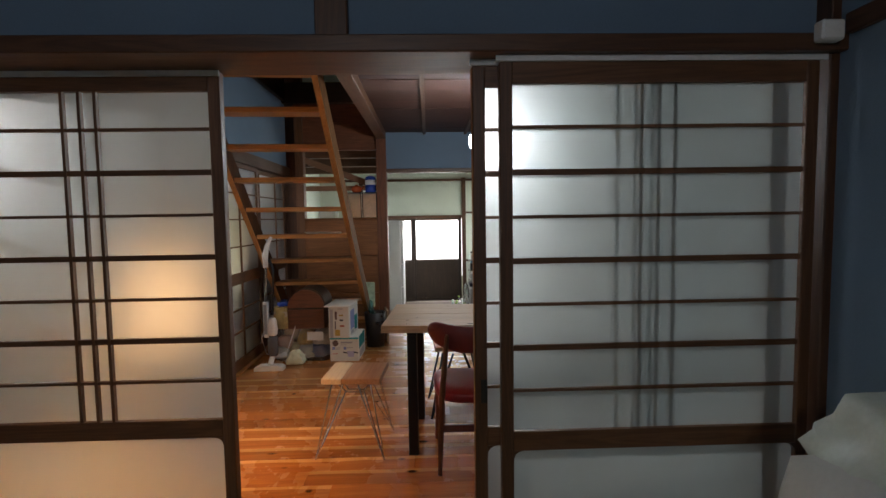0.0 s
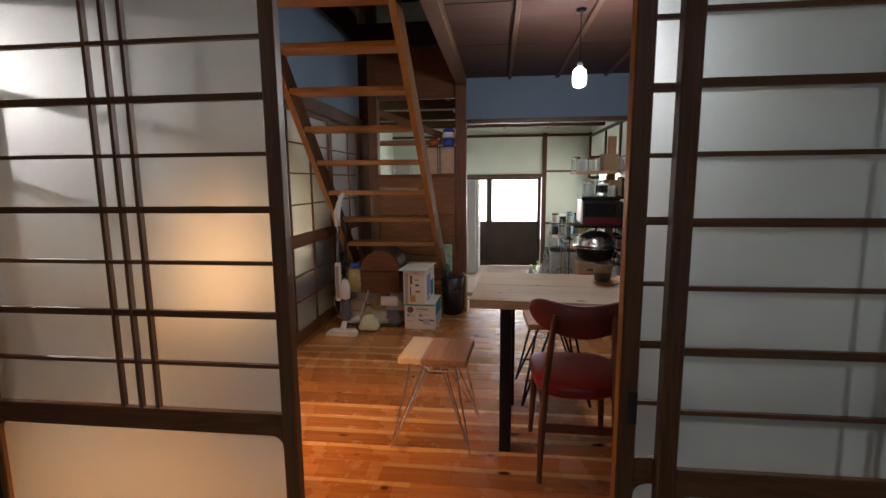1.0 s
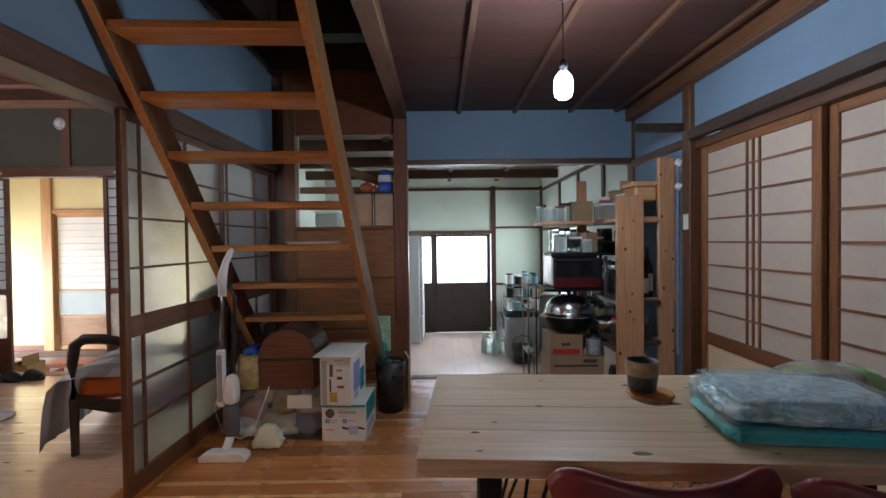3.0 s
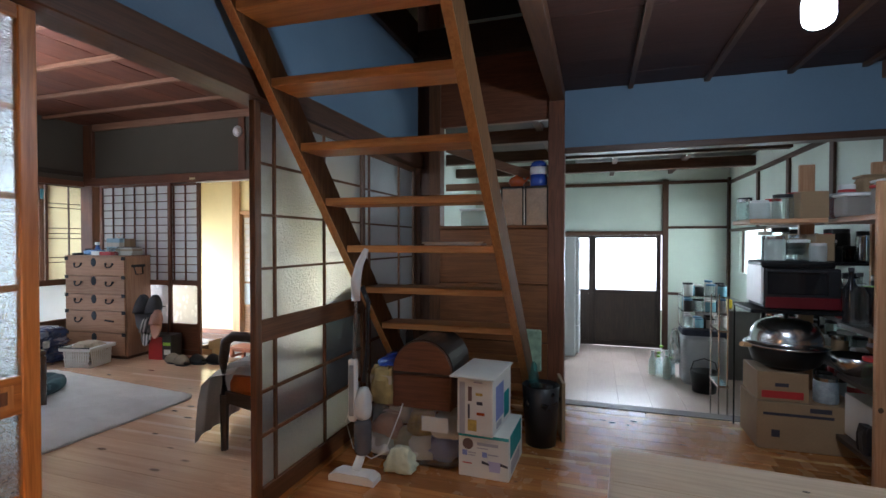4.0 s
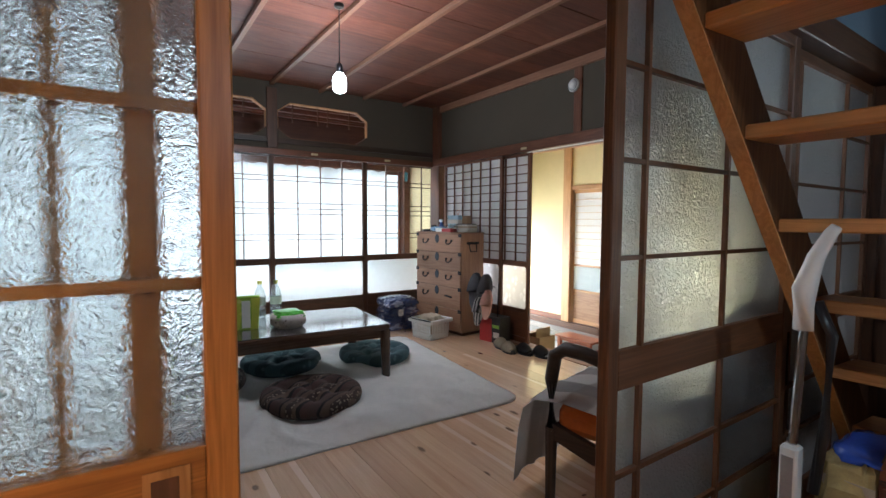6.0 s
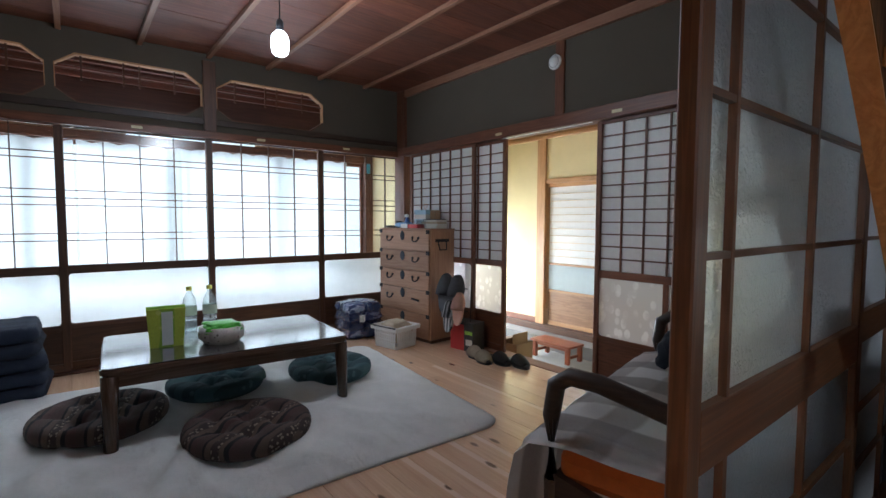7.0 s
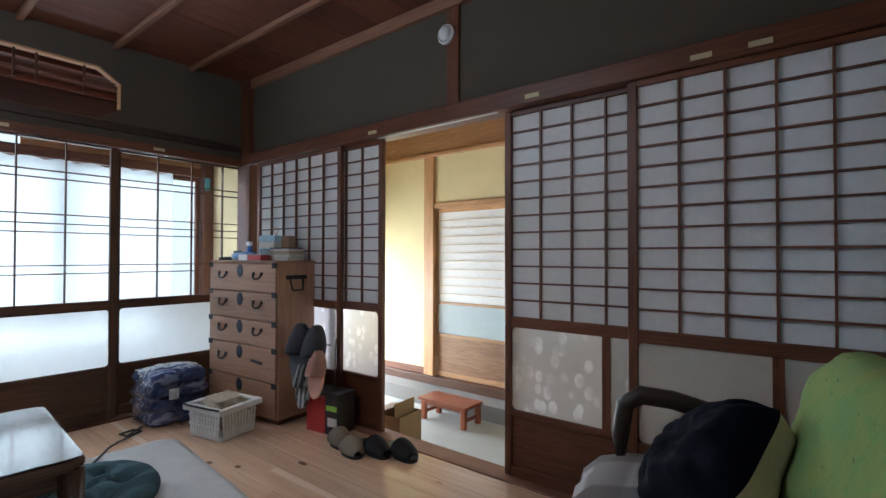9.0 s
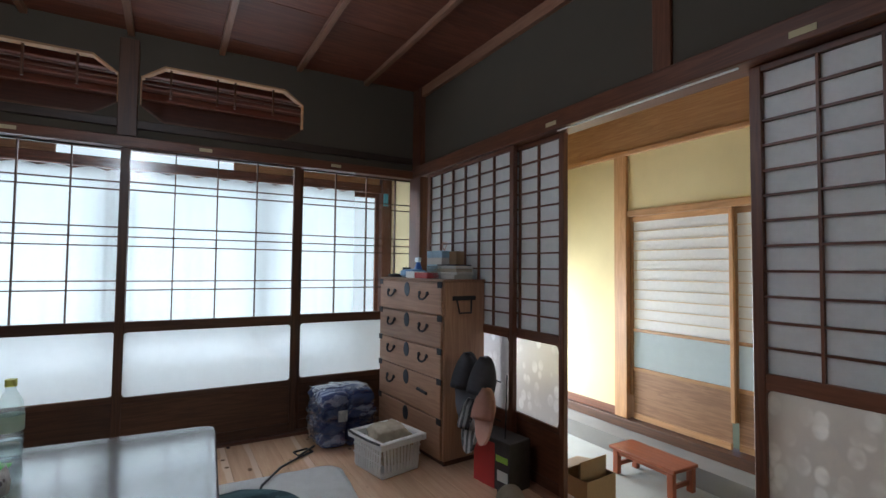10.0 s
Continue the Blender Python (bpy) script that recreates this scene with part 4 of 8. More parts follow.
def milky(name, col, through_=0.5, rough=0.35):
    m, n, l, p = base_mat(name, rough)
    v = coords(n, l)
    l.new(ramp(n, l, noise_tex(n, l, v, 8, 4), [(0.3, shade(col, 0.85)), (0.7, col)]), p.inputs["Base Color"])
    p.inputs["Transmission Weight"].default_value = through_
    p.inputs["IOR"].default_value = 1.15
    return m


TUB = milky("milky_tub", (0.72, 0.72, 0.68), 0.75, 0.3)
CLEAR_FILM = milky("clear_film", (0.85, 0.92, 0.93), 0.8, 0.12)


def fleece(name, c1, c2, c3, cell, angle):
    """Fleece with a large woven check."""
    m, n, l, p = base_mat(name, 0.95)
    c = n.new("ShaderNodeTexCoord")
    mp = n.new("ShaderNodeMapping")
    mp.inputs["Rotation"].default_value = (0, 0, angle)
    mp.inputs["Scale"].default_value = (1 / cell, 1 / cell, 1 / cell)
    l.new(c.outputs["Object"], mp.inputs["Vector"])
    sep = n.new("ShaderNodeSeparateXYZ")
    l.new(mp.outputs[0], sep.inputs[0])
    bands = []
    for k in (0, 1):
        s = n.new("ShaderNodeMath")
        s.operation = "PINGPONG"
        s.inputs[1].default_value = 0.5
        l.new(sep.outputs[k], s.inputs[0])
        r = ramp(n, l, s.outputs[0], [(0.25, (0, 0, 0)), (0.31, (1, 1, 1))])
        bands.append(r)
    a = mixc(n, l, bands[0], c1, c2)
    k = mixc(n, l, 1.0, bands[1], (0.72, 0.72, 0.72), "MULTIPLY")
    col = mixc(n, l, k, a, c3)
    fuzz = noise_tex(n, l, c.outputs["Object"], 140, 4, 0.8)
    l.new(mixc(n, l, 0.2, col, fuzz, "OVERLAY"), p.inputs["Base Color"])
    bump(n, l, p, fuzz, 0.7, 0.012)
    return m


BLANKET = fleece("plaid_fleece", (0.95, 0.93, 0.90), (0.66, 0.61, 0.57), (0.36, 0.32, 0.295), 0.26, 0.12)


def patterned(name, base, stripe, third, scale=24.0):
    """Printed cushion cloth: bands of small marks."""
    m, n, l, p = base_mat(name, 0.92)
    c = n.new("ShaderNodeTexCoord")
    w = n.new("ShaderNodeTexWave")
    w.inputs["Scale"].default_value, w.inputs["Distortion"].default_value = scale / 4, 3.0
    w.inputs["Detail"].default_value = 3
    l.new(c.outputs["Object"], w.inputs["Vector"])
    vo = n.new("ShaderNodeTexVoronoi")
    vo.inputs["Scale"].default_value = scale * 1.6
    l.new(c.outputs["Object"], vo.inputs["Vector"])
    a = mixc(n, l, ramp(n, l, w.outputs["Fac"], [(0.45, (0, 0, 0)), (0.55, (1, 1, 1))]), base, stripe)
    b = mixc(n, l, ramp(n, l, vo.outputs["Distance"], [(0.16, (1, 1, 1)), (0.24, (0, 0, 0))]), a, third)
    fz = noise_tex(n, l, c.outputs["Object"], 120, 3, 0.7)
    l.new(mixc(n, l, 0.3, b, fz, "OVERLAY"), p.inputs["Base Color"])
    bump(n, l, p, fz, 0.4, 0.006)
    return m




def banded(name, period, bands, dots):
    """Cloth printed in straight bands of several widths, one of them dotted."""
    m, n, l, p = base_mat(name, 0.92)
    c = n.new("ShaderNodeTexCoord")
    sep, mul, fr = n.new("ShaderNodeSeparateXYZ"), n.new("ShaderNodeMath"), n.new("ShaderNodeMath")
    l.new(c.outputs["Object"], sep.inputs[0])
    mul.operation, mul.inputs[1].default_value = "MULTIPLY_ADD", 1 / period
    wob = noise_tex(n, l, c.outputs["Object"], 14, 2)
    l.new(sep.outputs[0], mul.inputs[0])
    scl = n.new("ShaderNodeMath")
    scl.operation, scl.inputs[1].default_value = "MULTIPLY", 0.10
    l.new(wob, scl.inputs[0]), l.new(scl.outputs[0], mul.inputs[2])
    fr.operation = "FRACT"
    l.new(mul.outputs[0], fr.inputs[0])
    stops = []
    for k, (at, col) in enumerate(bands):
        if k:
            stops.append((at - 0.015, bands[k - 1][1]))
        stops.append((at, col))
    col = ramp(n, l, fr.outputs[0], stops)
    vo = n.new("ShaderNodeTexVoronoi")
    vo.inputs["Scale"].default_value = 55
    l.new(c.outputs["Object"], vo.inputs["Vector"])
    mask = mixc(n, l, 1.0, ramp(n, l, vo.outputs["Distance"], [(0.30, (1, 1, 1)), (0.38, (0, 0, 0))]), ramp(n, l, fr.outputs[0], [(0.40, (0, 0, 0)), (0.42, (1, 1, 1)), (0.60, (1, 1, 1)), (0.62, (0, 0, 0))]), "MULTIPLY")
    fz = noise_tex(n, l, c.outputs["Object"], 120, 3, 0.7)
    l.new(mixc(n, l, 0.3, mixc(n, l, mask, col, dots), fz, "OVERLAY"), p.inputs["Base Color"])
    bump(n, l, p, fz, 0.4, 0.006)
    return m


BROWN_PRINT = banded("brown_printed_cloth", 0.19, [(0.0, (0.060, 0.036, 0.030)), (0.20, (0.012, 0.010, 0.010)), (0.26, (0.085, 0.055, 0.042)), (0.40, (0.040, 0.026, 0.022)), (0.62, (0.100, 0.068, 0.050)), (0.72, (0.014, 0.012, 0.012)), (0.82, (0.065, 0.034, 0.030))], (0.22, 0.175, 0.13))
TEAL_PRINT = patterned("teal_velvet", (0.028, 0.060, 0.070), (0.050, 0.100, 0.112), (0.07, 0.12, 0.13), 9)


def flecked(name, base, patch, fleck):
    """Brushed cloth: soft patches of a second tone, fuzz and scattered dark flecks."""
    m, n, l, p = base_mat(name, 0.95)
    v = coords(n, l)
    col = mixc(n, l, ramp(n, l, noise_tex(n, l, v, 9, 5, 0.7, 0.6), [(0.42, (0, 0, 0)), (0.62, (1, 1, 1))]), base, patch)
    spots = ramp(n, l, noise_tex(n, l, v, 60, 3, 0.6), [(0.655, (0, 0, 0)), (0.70, (0.85, 0.85, 0.85))])
    fuzz = noise_tex(n, l, v, 170, 4, 0.8)
    col = mixc(n, l, 0.22, mixc(n, l, spots, col, fleck), fuzz, "OVERLAY")
    l.new(col, p.inputs["Base Color"])
    bump(n, l, p, fuzz, 0.6, 0.010)
    return m


GREEN_CL = flecked("lime_brushed_cloth", (0.22, 0.36, 0.115), (0.31, 0.36, 0.10), (0.07, 0.12, 0.045))
DENIM = patterned("dark_blue_cloth", (0.009, 0.014, 0.030), (0.016, 0.024, 0.046), (0.02, 0.03, 0.05), 8)


def rug_mat():
    m, n, l, p = base_mat("pale_rug_wool", 0.95)
    v = coords(n, l)
    a, b = noise_tex(n, l, v, 5, 6, 0.65), noise_tex(n, l, v, 190, 3, 0.8)
    f = mixc(n, l, 0.4, a, b)
    l.new(ramp(n, l, f, [(0.3, (0.64, 0.63, 0.60)), (0.7, (0.84, 0.83, 0.80))]), p.inputs["Base Color"])
    bump(n, l, p, mixc(n, l, 0.45, f, noise_tex(n, l, v, 13, 4, 0.6, 1.5)), 0.85, 0.035)
    return m


def lace_mat():
    m, n, l, p = base_mat("lace_curtain", 0.9)
    out = n["Material Output"]
    v = coords(n, l)
    c = ramp(n, l, noise_tex(n, l, v, 60, 4, 0.7), [(0.3, (0.68, 0.74, 0.73)), (0.7, (0.79, 0.84, 0.83))])
    tl, d, tr = n.new("ShaderNodeBsdfTranslucent"), n.new("ShaderNodeBsdfDiffuse"), n.new("ShaderNodeBsdfTransparent")
    m1, m2 = n.new("ShaderNodeMixShader"), n.new("ShaderNodeMixShader")
    l.new(c, tl.inputs[0]), l.new(c, d.inputs[0])
    m1.inputs[0].default_value, m2.inputs[0].default_value = 0.3, 0.14
    l.new(tl.outputs[0], m1.inputs[1]), l.new(d.outputs[0], m1.inputs[2])
    l.new(m1.outputs[0], m2.inputs[1]), l.new(tr.outputs[0], m2.inputs[2])
    l.new(m2.outputs[0], out.inputs["Surface"])
    return m


def rounded(bm, cx, cy, z0, z1, w, d, r, bulge=0.0, n=5, wob=0.0, seed=0):
    """A soft block with round corners, a little bulged, its surface uneven by wob."""
    rr = random.Random(seed)
    prof = [(0.90, 0.0), (0.985, 0.06), (1.0 + bulge, 0.30), (1.0 + bulge, 0.65), (0.985, 0.92), (0.86, 1.0)]
    rings = []
    for s, h in prof:
        ring = []
        for qx, qy, a0 in ((1, 1, 0), (-1, 1, 90), (-1, -1, 180), (1, -1, 270)):
            for k in range(n + 1):
                a = radians(a0 + 90 * k / n)
                x = qx * (w / 2 - r) + r * math.cos(a)
                y = qy * (d / 2 - r) + r * math.sin(a)
                ring.append(bm.verts.new((cx + x * s + rr.uniform(-wob, wob), cy + y * s + rr.uniform(-wob, wob), z0 + (z1 - z0) * h + rr.uniform(-wob, wob) * (0 < h < 1 or h == 1))))
        rings.append(ring)
    N = len(rings[0])
    for a, b in zip(rings, rings[1:]):
        for k in range(N):
            bm.faces.new((a[k], a[(k + 1) % N], b[(k + 1) % N], b[k]))
    bm.faces.new(rings[0][::-1])
    bm.faces.new(rings[-1])
    return bm


def soft_bag(bm, cx, cy, z0, w, d, h, seed, lump=0.12, freq=5.0, sub=4, top=0.75):
    """A crumpled bag: a ball pressed into a block, with creases."""
    r = bmesh.ops.create_icosphere(bm, subdivisions=sub, radius=1.0)
    for v in r["verts"]:
        c = v.co.copy()
        k = max(abs(c.x), abs(c.y), abs(c.z))
        c = c.lerp(c / k, 0.55)
        e = 1 + lump * noise.noise(c * freq * 0.4 + Vector((seed, 0, 0))) + lump * 0.6 * abs(noise.noise(c * freq + Vector((0, seed, 0))))
        zf = (c.z + 1) / 2
        s = 1 - (1 - top) * max(0.0, zf) ** 1.5
        v.co = Vector((cx + c.x * e * s * w / 2, cy + c.y * e * s * d / 2, z0 + max(0.0, zf * (0.9 + 0.1 * e)) * h))
    return bm


KNOT = plain("table_knot", (0.060, 0.030, 0.015), 0.4, var=0.4, scale=60)


def staircase():
    st = thing("staircase", "steep open wooden ladder stair with thick treads", "staircase")
    top, rise, y0, run, xl, xr = 1.815, 0.227, 4.463, 0.182, -0.573, 0.192

    def skewed(bm):
        """The stair stands a little out of square with the walls."""
        for v in bm.verts:
            x, y = v.co.x, v.co.y
            v.co.x, v.co.y = x + 0.066 * (y - y0), y + 0.043 * (x - xl)
        return bm

    edge = lambda z: y0 - 0.026 + (top - z) * run / rise
    # boards darkened as in shade, with a paler strip painted for the lit front
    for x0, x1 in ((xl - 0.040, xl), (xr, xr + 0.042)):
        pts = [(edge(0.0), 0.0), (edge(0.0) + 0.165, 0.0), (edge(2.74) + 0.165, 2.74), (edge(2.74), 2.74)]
        part("stringer", skewed(prism(B(), pts, x0, x1, "x")), wood("stair_shaded", "z"), st, "side board of the stair in a shaded tone")
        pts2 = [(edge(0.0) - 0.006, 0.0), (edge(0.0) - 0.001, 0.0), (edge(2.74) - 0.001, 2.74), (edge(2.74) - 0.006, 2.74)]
        part("stringer_edge", skewed(prism(B(), pts2, x0 + 0.001, x1 - 0.001, "x")), wood("stair", "z"), st, "front edge of the side board painted as lit")
    for k in range(-4, 8):
        y, z = y0 + run * k, top - rise * k
        part("tread", skewed(box(B(), (xl, y, z - 0.036), (xr, y + 0.165, z), 0.004)), wood("stair", "x"), st)
    return st


staircase()
tr = thing("tray", "flat white tray lying on a stair tread", "tray")
part("tray_body", box(B(), (-0.13, 5.055, 1.135), (0.16, 5.17, 1.144), 0.003), WHITE_PL, tr)
part("tray_rim", box(B(), (-0.14, 5.048, 1.143), (0.17, 5.058, 1.152), 0.002), CARD_WHITE, tr)


def dining_table():
    t = thing("dining_table", "plank-topped dining table with a black steel frame", "table", at=pose(0.677, 3.325, 0, 0, 0, -3.8))
    ys = [0.0, 0.15, 0.305, 0.45, 0.605]
    for k, (a, b) in enumerate(zip(ys, ys[1:])):
        part("board", box(B(), (0.0, a + 0.0004, 0.672), (1.42, b - 0.0004, 0.71 - 0.0003 * (k % 2)), 0.0012), wood("table", "x"), t)
    for x in (0.125, 1.24):
        for y in (0.055, 0.50):
            part("leg", box(B(), (x, y, 0), (x + 0.05, y + 0.05, 0.645), 0.003), BLACK_ST, t)
        part("crossbar", box(B(), (x, 0.055, 0.645), (x + 0.05, 0.55, 0.672), 0.003), BLACK_ST, t)
    kn = random.Random(11)
    for k in range(22):
        u, v, r = kn.uniform(0.04, 1.38), kn.uniform(0.03, 0.575), kn.choice((0.004, 0.006, 0.008, 0.012))
        bm = B()
        lathe(bm, [(0.0, 0.0), (1.0, 0.0), (0.9, 0.0005), (0.0, 0.0005)], seg=14)
        for q in bm.verts:
            w = 1 + 0.35 * noise.noise(Vector((q.co.x * 1.4 + k, q.co.y * 1.4, 0)))
            q.co = Vector((u + q.co.x * r * 1.7 * w, v + q.co.y * r * 0.8 * w, 0.71 + q.co.z))
        part("knot", bm, KNOT, t)
    return t


dining_table()


def red_chair(m):
    c = thing("dining_chair", "dark wooden dining chair with red vinyl seat and curved red backrest", "chair", "red dining chairs", at=m)
    s = B()
    n = 36
    top = []
    for k in range(n):
        a = 2 * math.pi * k / n
        x, y = math.cos(a), math.sin(a)
        e = (abs(x) ** 3.4 + abs(y) ** 3.4) ** (-1 / 3.4)
        wx = 0.190 - 0.030 * (1 - y * e) / 2
        top.append((x * e * wx, y * e * 0.205))
    rings = []
    for sc, z in ((0.93, 0.352), (0.985, 0.357), (1.0, 0.366), (1.0, 0.388), (0.985, 0.397), (0.94, 0.401), (0.6, 0.405)):
        rings.append([s.verts.new((px * sc, py * sc, z + 0.010 * (abs(px) / 0.2) ** 2)) for px, py in top])
    for a, b in zip(rings, rings[1:]):
        for k in range(n):
            s.faces.new((a[k], a[(k + 1) % n], b[(k + 1) % n], b[k]))
    s.faces.new(rings[0][::-1])
    s.faces.new(rings[-1])
    part("seat", s, RED_VINYL, c, smooth=True)
    # wing-shaped back: two round lobes joined by a deep bowed middle
    b = B()
    m_, rows = 30, []
    for k in range(m_ + 1):
        u = math.sin(math.pi * (k / m_ - 0.5))
        x = 0.199 * u
        y = -0.232 + 0.060 * u * u
        half = (0.064 - 0.012 * u * u) * max(0.03, 1 - max(0.0, (abs(u) - 0.66) / 0.34) ** 2.3) ** 0.5
        mid = 0.674 + 0.043 * abs(u) ** 1.7
        rows.append([b.verts.new((x, y + dy - 0.05 * (z - 0.67), z)) for dy, z in
                     ((-0.006, mid - half), (-0.013, mid - half * 0.8), (-0.014, mid), (-0.013, mid + half * 0.8), (-0.006, mid + half),
                      (0.006, mid + half), (0.012, mid + half * 0.8), (0.013, mid), (0.012, mid - half * 0.8), (0.006, mid - half))])
    for p, q in zip(rows, rows[1:]):
        for k in range(10):
            b.faces.new((p[k], p[(k + 1) % 10], q[(k + 1) % 10], q[k]))
    b.faces.new(rows[0][::-1])
    b.faces.new(rows[-1])
    bmesh.ops.recalc_face_normals(b, faces=b.faces[:])
    part("backrest", b, RED_BACK, c, "worn red curved backrest in a shaded tone", smooth=True)
    for sx in (-1, 1):
        part("leg", tube(B(), [(sx * 0.165, 0.185, 0.0), (sx * 0.155, 0.165, 0.20), (sx * 0.145, 0.15, 0.355)], [0.011, 0.016, 0.019], 8), wood("mahogany", "z"), c)
        part("leg", tube(B(), [(sx * 0.150, -0.21, 0.0), (sx * 0.142, -0.20, 0.22), (sx * 0.132, -0.215, 0.42), (sx * 0.108, -0.243, 0.690), (sx * 0.107, -0.245, 0.705)], [0.011, 0.016, 0.015, 0.011, 0.006], 10), wood("redbrown", "z"), c)
        part("side_rail", rod(B(), (sx * 0.15, 0.16, 0.335), (sx * 0.14, -0.20, 0.335), 0.011, seg=8), wood("mahogany", "y"), c)
    part("stretcher", box(B(), (-0.142, -0.212, 0.215), (0.142, -0.197, 0.25), 0.003), wood("mahogany", "x"), c)
    part("front_rail", box(B(), (-0.145, 0.14, 0.315), (0.145, 0.158, 0.355), 0.003), wood("mahogany", "x"), c)
    return c


ch = red_chair(pose(1.118, 3.375, 0, 0, 0, -1))
copy_thing(ch, pose(1.53, 3.315, 0, 0, 0, -5))


def wire_stool(m, black=False, label=""):
    s = thing("stool", label, "stool", "stools round the table", at=m)
    if not black:
        part("seat_block", box(B(), (-0.15, -0.145, 0.395), (-0.045, 0.145, 0.425), 0.004), wood("pale_block", "y"), s, "pale wooden part of the seat")
        part("seat_block", box(B(), (-0.044, -0.145, 0.395), (0.16, 0.145, 0.425), 0.004), wood("pine", "y"), s, "brown wooden part of the seat")
    else:
        part("seat_block", box(B(), (-0.15, -0.15, 0.42), (0.15, 0.15, 0.45), 0.004), wood("pine", "x"), s)
    met = BLACK_ST if black else CHROME
    r = 0.0065 if black else 0.0042
    for sx in (-1, 1):
        for sy in (-1, 1):
            foot = (sx * 0.18, sy * 0.175, 0.006)
            part("leg", tube(B(), [(sx * 0.10, sy * 0.10, 0.40), foot], r, 6), met, s)
            part("leg", tube(B(), [(sx * 0.035, sy * 0.12, 0.40), foot], r, 6), met, s)
            if not black:
                part("strut", tube(B(), [(sx * 0.12, sy * 0.05, 0.395), (sx * 0.045, sy * 0.02, 0.31), (-sx * 0.045, sy * 0.02, 0.31), (-sx * 0.12, sy * 0.05, 0.395)], r, 6), met, s)
                part("strut", tube(B(), [(sx * 0.05, sy * 0.02, 0.315), foot], r, 6), met, s)
            else:
                part("foot_rest", tube(B(), [(sx * 0.155, sy * 0.15, 0.14), (-sx * 0.155, sy * 0.15, 0.14)], 0.005, 6), met, s)
    return s


wire_stool(pose(0.512, 3.505, 0, 0, 0, -4), label="two-tone wooden stool on chromed wire legs")
wire_stool(pose(1.10, 3.99, 0, 0, 0, 3), True, "wooden stool on black hairpin legs beneath the table")
wire_stool(pose(1.62, 4.00, 0, 0, 0, 8), label="wooden stool on chromed wire legs behind the table")

cup = thing("cup", "dark glazed pottery cup with an ochre band", "cup", at=pose(1.30, 3.715, 0.716))
part("cup_body", lathe(B(), [(0.0, 0.0), (0.030, 0.0), (0.038, 0.01), (0.043, 0.05), (0.044, 0.085), (0.041, 0.087), (0.038, 0.05), (0.03, 0.012), (0.0, 0.010)], seg=24), plain("black_ash_glaze", (0.035, 0.035, 0.037), 0.4, var=0.4, scale=12), cup, smooth=True)
part("glaze_band", lathe(B(), [(0.0432, 0.045), (0.0446, 0.06), (0.0450, 0.084), (0.0440, 0.0865)], seg=24), plain("ochre_glaze", (0.20, 0.13, 0.06), 0.4, var=0.5, scale=25), cup, "ochre glaze below the rim", smooth=True)
co = B()
lathe(co, [(0.0, 0.0), (0.062, 0.0), (0.064, 0.003), (0.062, 0.006), (0.0, 0.006)], (1.315, 3.700, 0.7098), 28)
tagged(part("coaster", co, wood("amber", "x")), "round brown wooden coaster beneath the cup", "coaster")

def blot_print(name, ground, second, third, scale):
    """Printed film: soft-edged blots of three colours."""
    m, n, l, p = base_mat(name, 0.22)
    v = coords(n, l)
    f = noise_tex(n, l, v, scale, 3, 0.6, 0.8)
    col = ramp(n, l, f, [(0.44, ground), (0.50, second), (0.56, ground), (0.62, third), (0.70, second)])
    l.new(col, p.inputs["Base Color"])
    bump(n, l, p, noise_tex(n, l, v, scale * 3.5, 3), 0.5, 0.006)
    return m


pk = thing("wrapped_pack", "teal-edged pack of picture books in clear film on the table", "pack", at=pose(1.545, 3.475, 0.71, 0, 0, -10))
part("pack_base", rounded(B(), 0.01, 0, 0, 0.032, 0.38, 0.27, 0.03, 0.015, wob=0.004, seed=2), TEAL, pk, "teal lower edge")
part("books", soft_bag(B(), 0.0, 0.0, 0.030, 0.365, 0.255, 0.062, 8, 0.12, 7, 5, 0.96), blot_print("pack_print", (0.60, 0.66, 0.68), (0.22, 0.42, 0.50), (0.40, 0.44, 0.40), 16), pk, "pale blue and white printed cover", smooth=True)
part("film", soft_bag(B(), -0.005, 0.0, 0.028, 0.39, 0.28, 0.073, 21, 0.17, 11, 5, 0.95), thin_clear("pack_film", (0.88, 0.95, 0.96)), pk, "crinkled clear film", smooth=True)
sn = thing("snack_bag", "yellow, green and red printed snack bag on the table", "bag", at=pose(1.78, 3.66, 0.71, 0, 0, 20))
part("bag_body", soft_bag(B(), 0, 0, 0, 0.30, 0.22, 0.085, 4, 0.2, 4, 3), CLEAR_FILM, sn, smooth=True)
part("print", soft_bag(B(), -0.03, 0.0, 0.004, 0.20, 0.15, 0.077, 9, 0.3, 6, 4), blot_print("snack_print", (0.55, 0.42, 0.06), (0.30, 0.44, 0.16), (0.50, 0.05, 0.04), 13), sn, "yellow and red printed part", smooth=True)
part("print", soft_bag(B(), 0.08, -0.03, 0.004, 0.10, 0.12, 0.072, 12, 0.2, 4, 3), GREEN_PRINT, sn, "green printed part", smooth=True)


